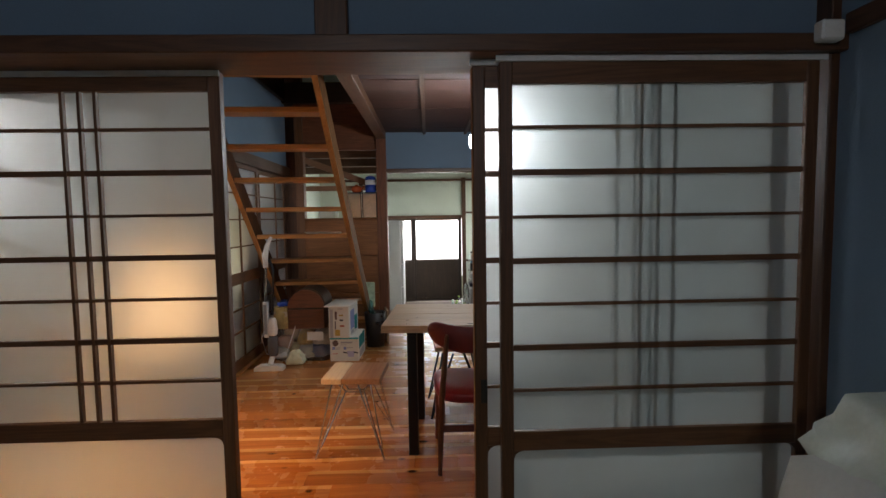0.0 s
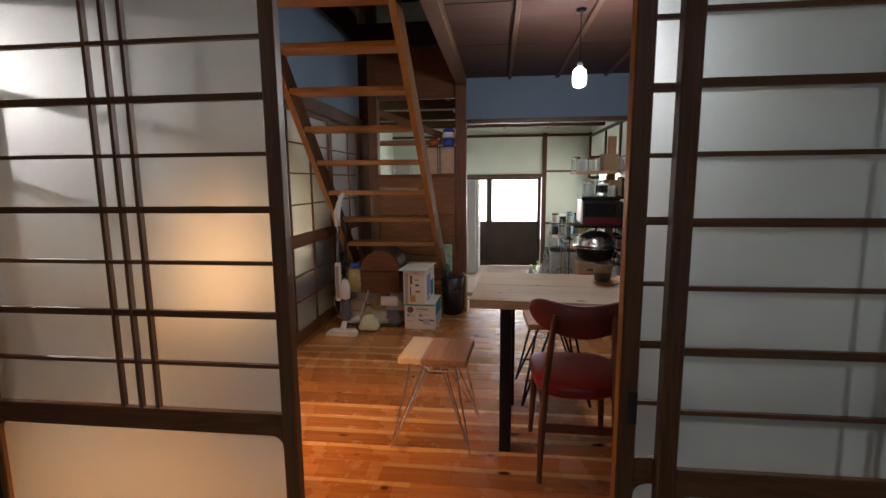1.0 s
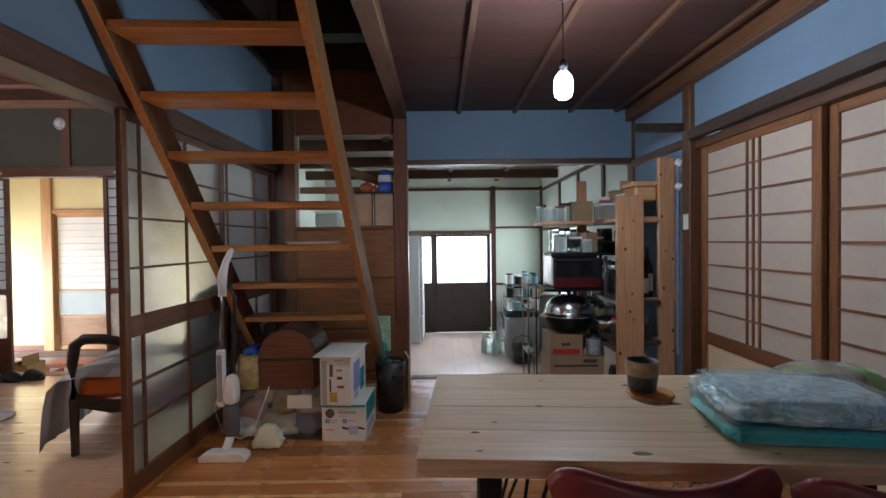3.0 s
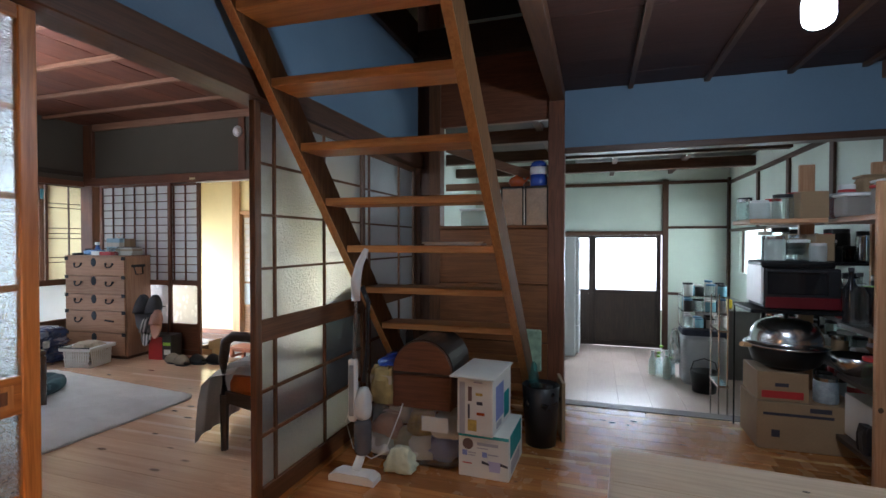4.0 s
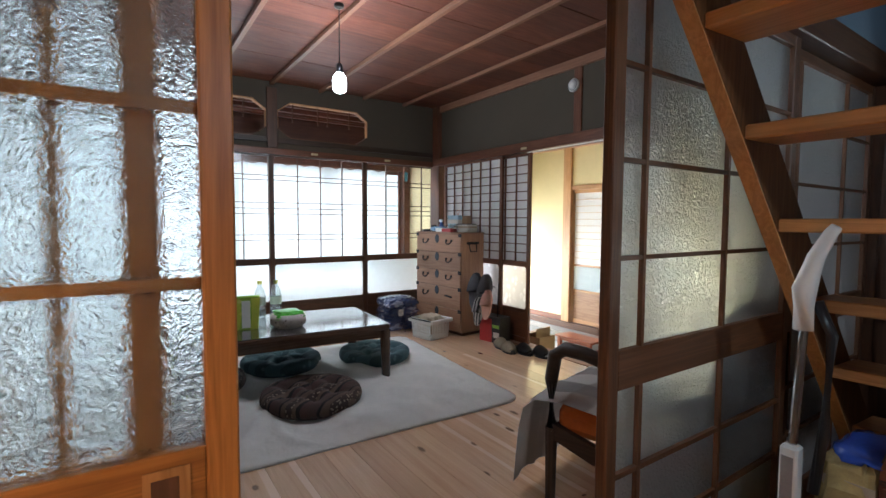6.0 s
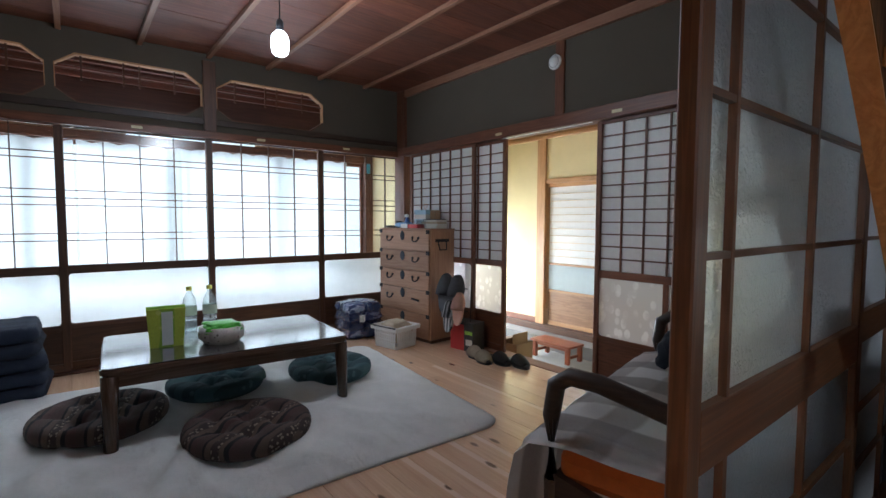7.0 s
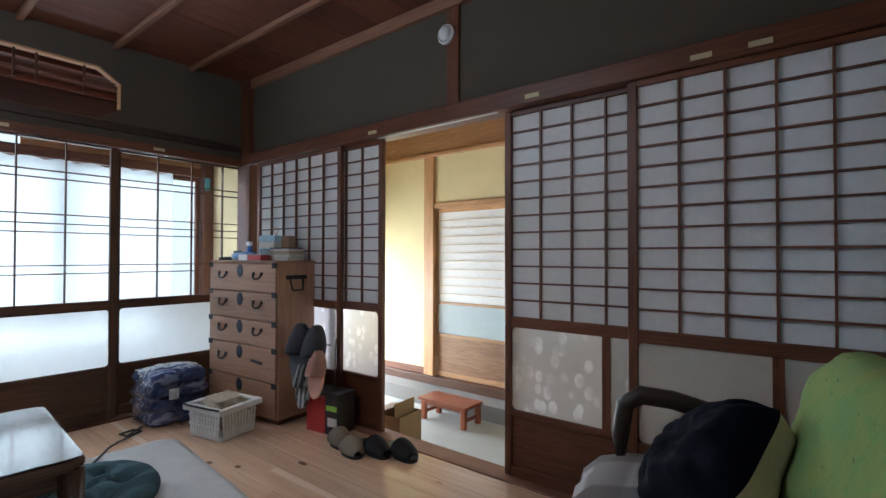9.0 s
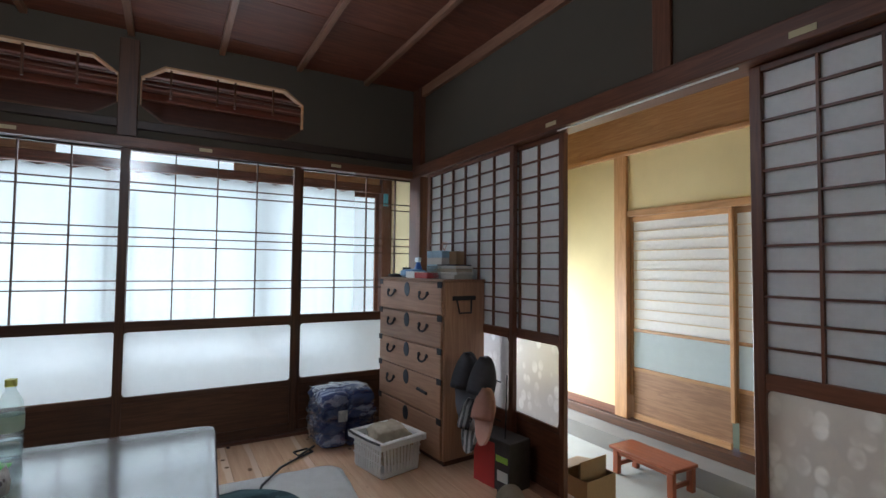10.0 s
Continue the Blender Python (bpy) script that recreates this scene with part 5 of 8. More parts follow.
def bulb_lamp(x, y, z, top, label):
    b = thing("pendant_lamp", label, "lamp", at=pose(x, y, z))
    part("bulb", lathe(B(), [(0.0, -0.062), (0.022, -0.059), (0.036, -0.048), (0.041, -0.028), (0.041, 0.012), (0.037, 0.034), (0.025, 0.050), (0.017, 0.058)], seg=20), BULB_GLOW, b, smooth=True).visible_shadow = False
    part("socket", lathe(B(), [(0.0, 0.112), (0.012, 0.112), (0.018, 0.10), (0.019, 0.055), (0.0, 0.055)], seg=16), BLACK_PL, b, smooth=True)
    part("cord", rod(B(), (0, 0, 0.11), (0, 0, top - z - 0.02), 0.003, seg=6), BLACK_PL, b)
    part("ceiling_rose", lathe(B(), [(0.0, top - z - 0.001), (0.03, top - z - 0.001), (0.028, top - z - 0.02), (0.006, top - z - 0.028), (0.0, top - z - 0.028)], seg=16), BLACK_PL, b)
    return b


bulb_lamp(1.28, 4.465, 1.822, CEIL_D, "bare glowing bulb hanging from the dark ceiling")
bulb_lamp(-2.74, 4.664, 1.952, CEIL_L, "bare glowing bulb hanging on a black cord")


# things by the stairs
def carton(name, x, y, z, w, d, h, label, mat_, rot=0.0, flap=False, prints=()):
    c = thing(name, label, "box", at=pose(x, y, z, 0, 0, rot))
    part("box_body", box(B(), (0, 0, 0), (w, d, h), 0.003), mat_, c)
    if flap:
        part("lid", box(B(), (-0.035, -0.02, h), (w + 0.012, d + 0.01, h + 0.010), 0.003), mat_, c)
    for lo, hi, m_ in prints:
        part("print", box(B(), lo, hi), m_, c)
    return c


BRONZE = plain("brown_print", (0.12, 0.07, 0.06), 0.6)
FOOD_PRINT = plain("food_print", (0.45, 0.30, 0.06), 0.6, var=0.5, scale=60)
PALE_INK = plain("pale_grey_ink", (0.36, 0.36, 0.38), 0.6)
pbx = carton("product_box", 0.040, 5.085, 0.0, 0.252, 0.34, 0.212, "white cardboard box printed with a saucepan", CARD_WHITE, -2.0, False,
             [((0.0, -0.0012, 0.197), (0.252, 0.0, 0.212), TEAL), ((0.095, -0.0012, 0.160), (0.20, 0.0, 0.175), PALE_INK), ((0.095, -0.0012, 0.145), (0.15, 0.0, 0.150), PALE_INK),
              ((0.02, -0.0012, 0.105), (0.045, 0.0, 0.130), BLUE_INK), ((0.05, -0.0012, 0.118), (0.09, 0.0, 0.124), PALE_INK), ((0.05, -0.0012, 0.106), (0.085, 0.0, 0.111), PALE_INK),
              ((0.12, -0.0012, 0.105), (0.145, 0.0, 0.130), BLUE_INK), ((0.15, -0.0012, 0.118), (0.20, 0.0, 0.124), PALE_INK),
              ((0.02, -0.0012, 0.065), (0.07, 0.0, 0.070), RED_PRINT), ((0.0515 + 0.2, 0.03, 0.10), (0.2535, 0.30, 0.212), TEAL), ((0.2515, 0.05, 0.02), (0.2532, 0.26, 0.08), PALE_INK)])
badge = B()
lathe(badge, [(0.0, 0.0), (0.027, 0.0), (0.027, 0.0014), (0.0, 0.0014)], seg=20)
for v in badge.verts:
    v.co = Vector((0.048 + v.co.x, -v.co.z, 0.162 + v.co.y))
part("print", badge, BRONZE, pbx, "round brown badge")
pot = B()
prism(pot, [(0.15, 0.09), (0.215, 0.09), (0.208, 0.04), (0.157, 0.04)], -0.0014, 0.0, "y")
part("print", pot, plain("lilac_ink", (0.42, 0.40, 0.58), 0.5), pbx, "printed lilac saucepan")
for u0, u1 in ((0.118, 0.155), (0.210, 0.247)):
    part("print", prism(B(), [(u0, 0.088), (u1, 0.078), (u1, 0.068), (u0, 0.074)], -0.0016, 0.0, "y"), INK, pbx)
carton("product_box", 0.036, 5.075, 0.2125, 0.182, 0.34, 0.276, "white cardboard box with pictures and an overhanging lid", CARD_WHITE, -4.5, True,
       [((0.012, -0.0012, 0.0), (0.040, 0.0, 0.255), PALE_INK), ((0.056, -0.0014, 0.165), (0.076, 0.0, 0.235), BRONZE), ((0.095, -0.0014, 0.195), (0.13, 0.0, 0.208), FOOD_PRINT), ((0.10, -0.0014, 0.150), (0.13, 0.0, 0.166), INK),
        ((0.055, -0.0013, 0.02), (0.10, 0.0, 0.075), FOOD_PRINT), ((0.10, -0.0014, 0.10), (0.14, 0.0, 0.114), RED_GLAZE), ((0.055, -0.0013, 0.08), (0.065, 0.0, 0.15), INK),
        ((0.085, -0.0013, 0.255), (0.13, 0.0, 0.262), PALE_INK), ((0.1815, 0.05, 0.06), (0.1833, 0.19, 0.23), BLUE_INK), ((0.1815, 0.20, 0.03), (0.1833, 0.30, 0.16), TEAL), ((0.1815, 0.06, 0.02), (0.1833, 0.15, 0.05), PALE_INK)])

tub = thing("storage_tub", "milky plastic storage tub packed with clothes", "tub")
part("tub_body", rounded(B(), -0.215, 5.30, 0.0, 0.285, 0.49, 0.40, 0.05, 0.0, seed=1), milky("tub_plastic", (0.84, 0.80, 0.72), 0.86, 0.16), tub, smooth=False)
for k, (x, y, z, m_) in enumerate(((-0.38, 5.2, 0.10, PINK_CL), (-0.30, 5.22, 0.03, CREAM), (-0.08, 5.2, 0.02, BLUE_INK), (-0.20, 5.22, 0.13, FOOD_PRINT), (-0.06, 5.24, 0.12, CARD_WHITE), (-0.33, 5.3, 0.16, BEIGE_CL), (-0.18, 5.18, 0.02, WHITE_PL), (-0.41, 5.17, 0.02, WHITE_PL))):
    part("contents", soft_bag(B(), x, y, z, 0.16, 0.16, 0.12, k, 0.2, 4, 3), m_, tub, smooth=True)
part("tub_label", box(B(), (-0.16, 5.098, 0.19), (-0.02, 5.0995, 0.265)), PAPERBACK, tub, "white paper label")
bx = thing("bread_bin", "dark brown wooden bin with a rounded roll top", "bin")
arch = [(-0.335, 0.288)] + [(-0.175 - 0.16 * math.cos(math.pi * k / 16), 0.475 + 0.16 * math.sin(math.pi * k / 16)) for k in range(17)] + [(-0.015, 0.288)]
part("bin_body", prism(B(), arch, 5.135, 5.47, "y"), wood("redbrown", "x"), bx)
inner = [(-0.175 - 0.166 * math.cos(math.pi * k / 16), 0.478 + 0.166 * math.sin(math.pi * k / 16)) for k in range(17)]
part("roll_top", prism(B(), inner, 5.16, 5.475, "y"), wood("black", "x"), bx, "blackish rounded roll top")
part("bead", box(B(), (-0.332, 5.126, 0.462), (-0.018, 5.136, 0.474), 0.002), wood("dark", "x"), bx)
part("front_panel", prism(B(), [(-0.33, 0.292), (-0.33, 0.455), (-0.02, 0.455), (-0.02, 0.292)], 5.129, 5.135, "y"), wood("redbrown", "x"), bx)
pb = thing("quilted_bag", "yellow checked bag with a blue print on the storage tub", "bag")
part("bag_body", rounded(B(), -0.40, 5.29, 0.287, 0.49, 0.125, 0.33, 0.03, 0.05, wob=0.006, seed=7), plain("yellow_check", (0.42, 0.32, 0.13), 0.8, var=0.3, scale=30), pb)
part("bag_top", soft_bag(B(), -0.38, 5.26, 0.485, 0.14, 0.26, 0.04, 6, 0.25, 5, 3), BLUE_GLAZE, pb, "shiny blue wrapping on top", smooth=True)
part("tape", box(B(), (-0.463, 5.122, 0.40), (-0.337, 5.1245, 0.445)), BEIGE_CL, pb)
rag = thing("cloth_bundle", "crumpled pale green cloth on the floor", "cloth")
part("cloth", soft_bag(B(), -0.245, 5.03, 0.0, 0.17, 0.11, 0.13, 21, 0.35, 6, 4, 0.35), plain("pale_green_cloth", (0.60, 0.62, 0.45), 0.9, var=0.1, scale=20), rag, smooth=True)


def vacuum():
    v = thing("stick_vacuum", "white upright stick vacuum cleaner with a grey dust cup", "vacuum cleaner")
    part("floor_head", prism(B(), [(-0.54, 0.005), (-0.54, 0.03), (-0.50, 0.048), (-0.33, 0.048), (-0.30, 0.03), (-0.30, 0.005)], 4.83, 4.91, "y"), WHITE_PL, v)
    part("neck", tube(B(), [(-0.42, 4.88, 0.045), (-0.415, 4.91, 0.08), (-0.41, 4.93, 0.12)], 0.022, 10), WHITE_PL, v, smooth=True)
    part("dust_cup", lathe(B(), [(0.0, 0.0), (0.036, 0.0), (0.043, 0.02), (0.043, 0.15), (0.03, 0.17), (0.0, 0.17)], (-0.408, 4.935, 0.11), 16), plain("smoky_plastic", (0.10, 0.10, 0.11), 0.2), v, "smoky grey dust cup", smooth=True)
    part("motor_body", soft_bag(B(), -0.405, 4.935, 0.275, 0.075, 0.09, 0.165, 2, 0.02, 2, 3), WHITE_PL, v, smooth=True)
    part("spine", box(B(), (-0.472, 4.90, 0.27), (-0.432, 4.94, 0.575), 0.006), WHITE_PL, v)
    part("grey_panel", box(B(), (-0.466, 4.898, 0.30), (-0.440, 4.901, 0.55)), GREY_PL, v)
    part("pole", rod(B(), (-0.452, 4.925, 0.57), (-0.445, 4.945, 0.90), 0.010, seg=10), STEEL, v)
    part("handle", tube(B(), [(-0.447, 4.94, 0.86), (-0.45, 4.945, 0.96), (-0.432, 4.95, 1.04), (-0.405, 4.955, 1.10), (-0.395, 4.955, 1.115)], [0.022, 0.026, 0.019, 0.015, 0.012], 10), WHITE_PL, v, smooth=True)
    part("hose", tube(B(), [(-0.43, 4.97, 0.93), (-0.40, 4.98, 0.85), (-0.41, 4.99, 0.60), (-0.42, 4.97, 0.45)], 0.013, 8), BLACK_PL, v, smooth=True)
    part("cable", tube(B(), [(-0.455, 4.92, 0.36), (-0.50, 4.93, 0.26), (-0.47, 4.95, 0.12), (-0.38, 4.97, 0.07), (-0.32, 5.0, 0.10), (-0.27, 5.07, 0.27), (-0.26, 5.09, 0.32)], 0.0028, 6), WHITE_PL, v, smooth=True)
    return v


vacuum()
wb = thing("waste_bin", "black plastic waste bin with a crumpled liner", "bin", at=pose(0.385, 5.59, 0))
part("bin_shell", lathe(B(), [(0.0, 0.0), (0.085, 0.0), (0.106, 0.335), (0.102, 0.337), (0.082, 0.01), (0.0, 0.01)], seg=28), BLACK_PL, wb, smooth=True)
part("bin_liner", soft_bag(B(), 0.0, 0.0, 0.20, 0.185, 0.185, 0.135, 5, 0.25, 5, 4, 0.8), plain("black_liner", (0.012, 0.012, 0.014), 0.25, var=0.3), wb, "crumpled black liner", smooth=True)
part("bag_end", soft_bag(B(), -0.045, 0.05, 0.30, 0.05, 0.06, 0.15, 12, 0.5, 6, 3, 0.5), thin_clear("aqua_film", (0.50, 0.80, 0.80)), wb, "aqua film sticking out", smooth=True)
hb = thing("hanging_packet", "green printed packet tucked behind the stair side", "packet")
part("packet", box(B(), (0.245, 5.83, 0.34), (0.36, 5.86, 0.60), 0.008), plain("packet_print", (0.35, 0.50, 0.35), 0.4, var=0.4, scale=25), hb)
carton("cardboard_box", 0.50, 5.62, 0.0, 0.02, 0.22, 0.34, "flattened brown cardboard leaning beside the waste bin", CARD, 12)

# cupboard below the shelf opening
cb = thing("cupboard", "dark reddish boarded cupboard behind the stairs", "cupboard")
for k, (z0, z1) in enumerate(((0.0, 0.42), (0.423, 0.84), (0.843, 1.25))):
    part("panel", box(B(), (-0.454, 6.285, z0 + 0.004), (0.3555, 6.31, z1), 0.003), wood("door_brown", "x"), cb)
part("top", box(B(), (-0.4535, 6.25, 1.250), (0.3555, 6.58, 1.271), 0.003), wood("door_brown", "x"), cb)
part("body", box(B(), (-0.4535, 6.312, ZK), (0.3555, 6.69, 1.2495)), wood("door_brown", "x"), cb)
tb = thing("storage_tub", "milky lidded plastic tub on the cupboard", "tub")
part("tub_body", rounded(B(), -0.20, 6.36, 1.271, 1.385, 0.19, 0.16, 0.02), TUB, tb)
part("lid", rounded(B(), -0.20, 6.36, 1.385, 1.402, 0.205, 0.175, 0.02), WHITE_PL, tb)
for x in (0.02, 0.195):
    cn = thing("canister", "square tin canister with a dark frame", "canister", "square canisters")
    part("canister_body", box(B(), (x, 6.31, 1.272), (x + 0.155, 6.45, 1.545), 0.006), plain("tin_plate_%d" % int(x * 100), (0.62, 0.55, 0.47), 0.32, 1.0, var=0.25, scale=5), cn)
    for u in (x - 0.006, x + 0.150):
        part("frame", box(B(), (u, 6.302, 1.2712), (u + 0.010, 6.31, 1.55)), BLACK_PL, cn)
    part("frame_top", box(B(), (x - 0.006, 6.30, 1.548), (x + 0.161, 6.45, 1.556)), BLACK_PL, cn)
rp = thing("teapot", "small round red-brown teapot on a canister", "teapot", at=pose(0.12, 6.37, 1.556))
part("pot_body", lathe(B(), [(0.0, 0.0), (0.035, 0.0), (0.058, 0.025), (0.058, 0.055), (0.04, 0.075), (0.02, 0.08), (0.012, 0.09), (0.0, 0.092)], seg=24), RED_GLAZE, rp, smooth=True)
part("spout", tube(B(), [(0.05, 0, 0.04), (0.075, 0, 0.055), (0.085, 0, 0.075)], [0.012, 0.009, 0.007], 8), RED_GLAZE, rp, smooth=True)
jr = thing("jar", "blue and white glazed lidded jar", "jar", at=pose(0.28, 6.37, 1.556))
part("jar_foot", lathe(B(), [(0.0, 0.0), (0.055, 0.0), (0.062, 0.02), (0.062, 0.085), (0.0, 0.085)], seg=24), BLUE_GLAZE, jr, "deep blue lower half", smooth=True)
part("jar_band", lathe(B(), [(0.0, 0.085), (0.0625, 0.0855), (0.064, 0.11), (0.0625, 0.14), (0.0, 0.14)], seg=24), WHITE_GLAZE, jr, "white band", smooth=True)
part("jar_top", lathe(B(), [(0.0, 0.14), (0.062, 0.141), (0.055, 0.17), (0.035, 0.185), (0.0, 0.19)], seg=24), BLUE_GLAZE, jr, smooth=True)

# folded chair leaning on the sliding door
fch = thing("folding_chair", "folded chair with a cream-yellow padded back leaning on the sliding door", "chair", at=pose(-0.552, 3.225, 0.0, 0, -4, 0))
YELLOW_PAD = plain("cream_yellow_vinyl", (0.72, 0.52, 0.20), 0.5, var=0.06)
part("backrest", rounded(B(), 0, 0, 0.44, 0.745, 0.030, 0.37, 0.012), YELLOW_PAD, fch)
part("back_rim", rounded(B(), 0.017, 0, 0.47, 0.717, 0.006, 0.31, 0.003), YELLOW_PAD, fch)
part("seat", rounded(B(), 0.042, 0, 0.12, 0.43, 0.026, 0.36, 0.011), YELLOW_PAD, fch)
for sy in (-1, 1):
    part("leg", tube(B(), [(0.0, sy * 0.165, 0.02), (-0.004, sy * 0.165, 0.44)], 0.010, 8), STEEL, fch)
    part("leg", tube(B(), [(0.05, sy * 0.15, 0.02), (0.045, sy * 0.15, 0.13)], 0.010, 8), STEEL, fch)

# wooden rack and cooking things by the kitchen opening


def rack():
    r = thing("shelf_rack", "raw pine shelf rack crowded with kitchen goods", "shelf")
    part("side_board", box(B(), (1.90, 5.50, 0), (2.08, 5.53, 1.43), 0.004), wood("pine", "z"), r, "wide knotty side board")
    part("post", box(B(), (2.21, 5.56, 0), (2.315, 5.60, 1.69), 0.004), wood("pine", "z"), r)
    kn = random.Random(5)
    for x0, x1, y, top, count in ((1.915, 2.065, 5.50, 1.40, 9), (2.222, 2.303, 5.56, 1.64, 8)):
        for k in range(count):
            u, z, q = kn.uniform(x0, x1), (k + kn.random()) * top / count, kn.uniform(0.007, 0.014)
            part("knot", prism(B(), [(u + q * math.cos(a) * 0.8, z + q * math.sin(a)) for a in [math.pi * i / 4 for i in range(8)]], y - 0.0006, y + 0.001, "y"), KNOT, r)
    for x in (1.86, 2.22):
        part("post", box(B(), (x, 6.262, 0), (x + 0.08, 6.288, 1.62), 0.004), wood("pine", "z"), r)
    for z, kind in ((0.10, "dark"), (0.43, "dark"), (0.70, "dark"), (1.255, "pine")):
        part("shelf_board", box(B(), (1.905, 5.532, z), (2.209, 5.885, z + 0.028), 0.003), wood(kind, "y"), r)
        if z > 0.2:
            part("shelf_board", box(B(), (1.97, 5.886, z), (2.209, 6.219, z + 0.028), 0.003), wood(kind, "y"), r)
    for z in (0.45, 0.72, 1.275):
        part("batten", box(B(), (2.085, 5.602, z - 0.03), (2.30, 5.622, z + 0.02), 0.003), wood("pine", "x"), r)
    part("cleat", box(B(), (2.316, 5.565, 0.72), (2.345, 5.595, 0.82), 0.003), wood("pine", "z"), r)
    part("shelf_board", box(B(), (1.50, 5.90, 1.255), (1.869, 6.25, 1.28), 0.003), wood("pine", "x"), r)
    return r


rack()


def bottle(x, y, z, h, rad, mat_, label, neck=0.3, cap=None, lab=None, group=""):
    b = thing("bottle", label, "bottle", group, at=pose(x, y, z))
    part("bottle_body", lathe(B(), [(0.0, 0.0), (rad * 0.95, 0.0), (rad, 0.01), (rad, h * 0.55), (rad * 0.9, h * 0.62), (rad * neck, h * 0.78), (rad * neck, h * 0.95), (0.0, h * 0.95)], seg=16), mat_, b, smooth=True)
    part("cap", lathe(B(), [(0.0, h * 0.93), (rad * neck * 1.25, h * 0.93), (rad * neck * 1.25, h), (0.0, h)], seg=12), cap or BLACK_PL, b)
    if lab:
        part("label", lathe(B(), [(rad * 1.01, h * 0.14), (rad * 1.015, h * 0.16), (rad * 1.015, h * 0.46), (rad * 1.01, h * 0.48)], seg=16), lab, b)
    return b


def tin(x, y, z, h, rad, mat_, label, lid=None, name="jar"):
    j = thing(name, label, name, at=pose(x, y, z))
    part(name + "_body", lathe(B(), [(0.0, 0.0), (rad * 0.96, 0.0), (rad, 0.008), (rad, h * 0.82), (rad * 0.9, h * 0.88), (0.0, h * 0.88)], seg=18), mat_, j, smooth=True)
    part("lid", lathe(B(), [(0.0, h * 0.86), (rad * 0.93, h * 0.86), (rad * 0.95, h * 0.99), (rad * 0.9, h), (0.0, h)], seg=18), lid or STEEL, j)
    return j


bottle(2.13, 5.64, 0.728, 0.30, 0.037, DARK_GLASS, "dark liquor bottle with a white label", 0.36, None, PAPERBACK)
bottle(2.185, 5.70, 0.728, 0.36, 0.040, DARK_GLASS, "tall dark liquor bottle with a pale label", 0.34, None, PAPERBACK)
bottle(2.12, 5.80, 0.728, 0.31, 0.038, DARK_GLASS, "dark bottle standing on the rack", 0.36)
bottle(1.93, 5.72, 0.728, 0.27, 0.036, GLASSY, "clear glass bottle on the rack")
bottle(1.95, 5.85, 0.728, 0.29, 0.036, DARK_GLASS, "dark sauce bottle on the rack")
bottle(2.03, 5.75, 0.728, 0.23, 0.034, plain("soy_sauce", (0.05, 0.015, 0.008), 0.12), "brown sauce bottle with a red cap", 0.4, RED_PRINT)
for k, (x, y, m_) in enumerate(((2.0, 6.0, RED_PRINT), (2.03, 5.90, CARD_WHITE), (2.1, 5.98, GREEN_PRINT), (2.15, 6.1, RED_GLAZE))):
    p_ = thing("food_packet", "printed food packet on the rack", "packet", "food packets on the rack")
    part("packet", rounded(B(), x, y, 0.728, 0.85 + 0.03 * (k % 3), 0.09, 0.10, 0.02, 0.04, wob=0.003, seed=k), m_, p_)
for k, (x, y, w, h, m_) in enumerate(((2.03, 5.64, 0.15, 0.13, TUB), (1.94, 5.80, 0.14, 0.10, TUB), (2.10, 5.80, 0.14, 0.17, TUB), (2.0, 5.98, 0.16, 0.12, CLEAR_FILM), (2.12, 6.05, 0.12, 0.22, CARD))):
    q = thing("food_container", "clear plastic food container with a coloured lid", "container", "food containers on the rack")
    part("container_body", rounded(B(), x, y, 1.283, 1.283 + h, w, 0.13, 0.02), m_, q)
    part("lid", rounded(B(), x, y, 1.283 + h, 1.297 + h, w + 0.01, 0.14, 0.02), (RED_PRINT, WHITE_PL, WHITE_PL, GREY_PL, CARD)[k], q)
bk = thing("basket", "flat woven basket on top of the rack", "basket")
part("basket_body", rounded(B(), 2.13, 5.68, 1.40, 1.50, 0.17, 0.20, 0.03), wood("honey", "x"), bk)
part("basket_rim", rounded(B(), 2.13, 5.68, 1.50, 1.535, 0.185, 0.215, 0.03), wood("pine", "x"), bk)
carton("paper_box", 1.95, 5.62, 0.130, 0.20, 0.28, 0.22, "white paper box on the lowest rack shelf", CARD_WHITE)
carton("cardboard_box", 2.10, 5.70, 0.46, 0.09, 0.20, 0.14, "brown carton on the rack", CARD)
wr = thing("wrapping_roll", "rolls of cling film hung on the rack post", "roll")
for z in (1.66, 1.50):
    part("roll", rod(B(), (2.32, 5.55, z), (2.345, 5.53, z - 0.02), 0.022, seg=12), WHITE_PL, wr)
part("film_sheet", box(B(), (2.325, 5.555, 0.35), (2.345, 5.58, 1.68), 0.004), plain("grey_film", (0.22, 0.24, 0.30), 0.25, var=0.3), wr, "grey film hanging down")
sw = thing("wall_switch", "small white wall switch on the post", "switch")
part("plate", box(B(), (2.312, 5.39, 1.20), (2.32, 5.45, 1.30), 0.003), WHITE_PL, sw)
part("rocker", box(B(), (2.309, 5.405, 1.225), (2.3125, 5.435, 1.275), 0.001), WHITE_PL, sw)

carton("cardboard_box", 1.545, 5.90, 0.0, 0.50, 0.32, 0.262, "brown cardboard carton with dark print", CARD, 0, False,
       [((0.03, -0.0015, 0.19), (0.36, 0.0, 0.205), INK), ((0.25, -0.0015, 0.22), (0.35, 0.0, 0.245), INK), ((0.07, -0.0013, 0.07), (0.11, 0.0, 0.11), INK)])
carton("cardboard_box", 1.555, 5.93, 0.263, 0.245, 0.28, 0.16, "cardboard box with a red band", CARD, 0, False,
       [((0.02, -0.0015, 0.015), (0.22, 0.0, 0.055), RED_PRINT), ((0.085, -0.0014, 0.08), (0.15, 0.0, 0.10), INK)])
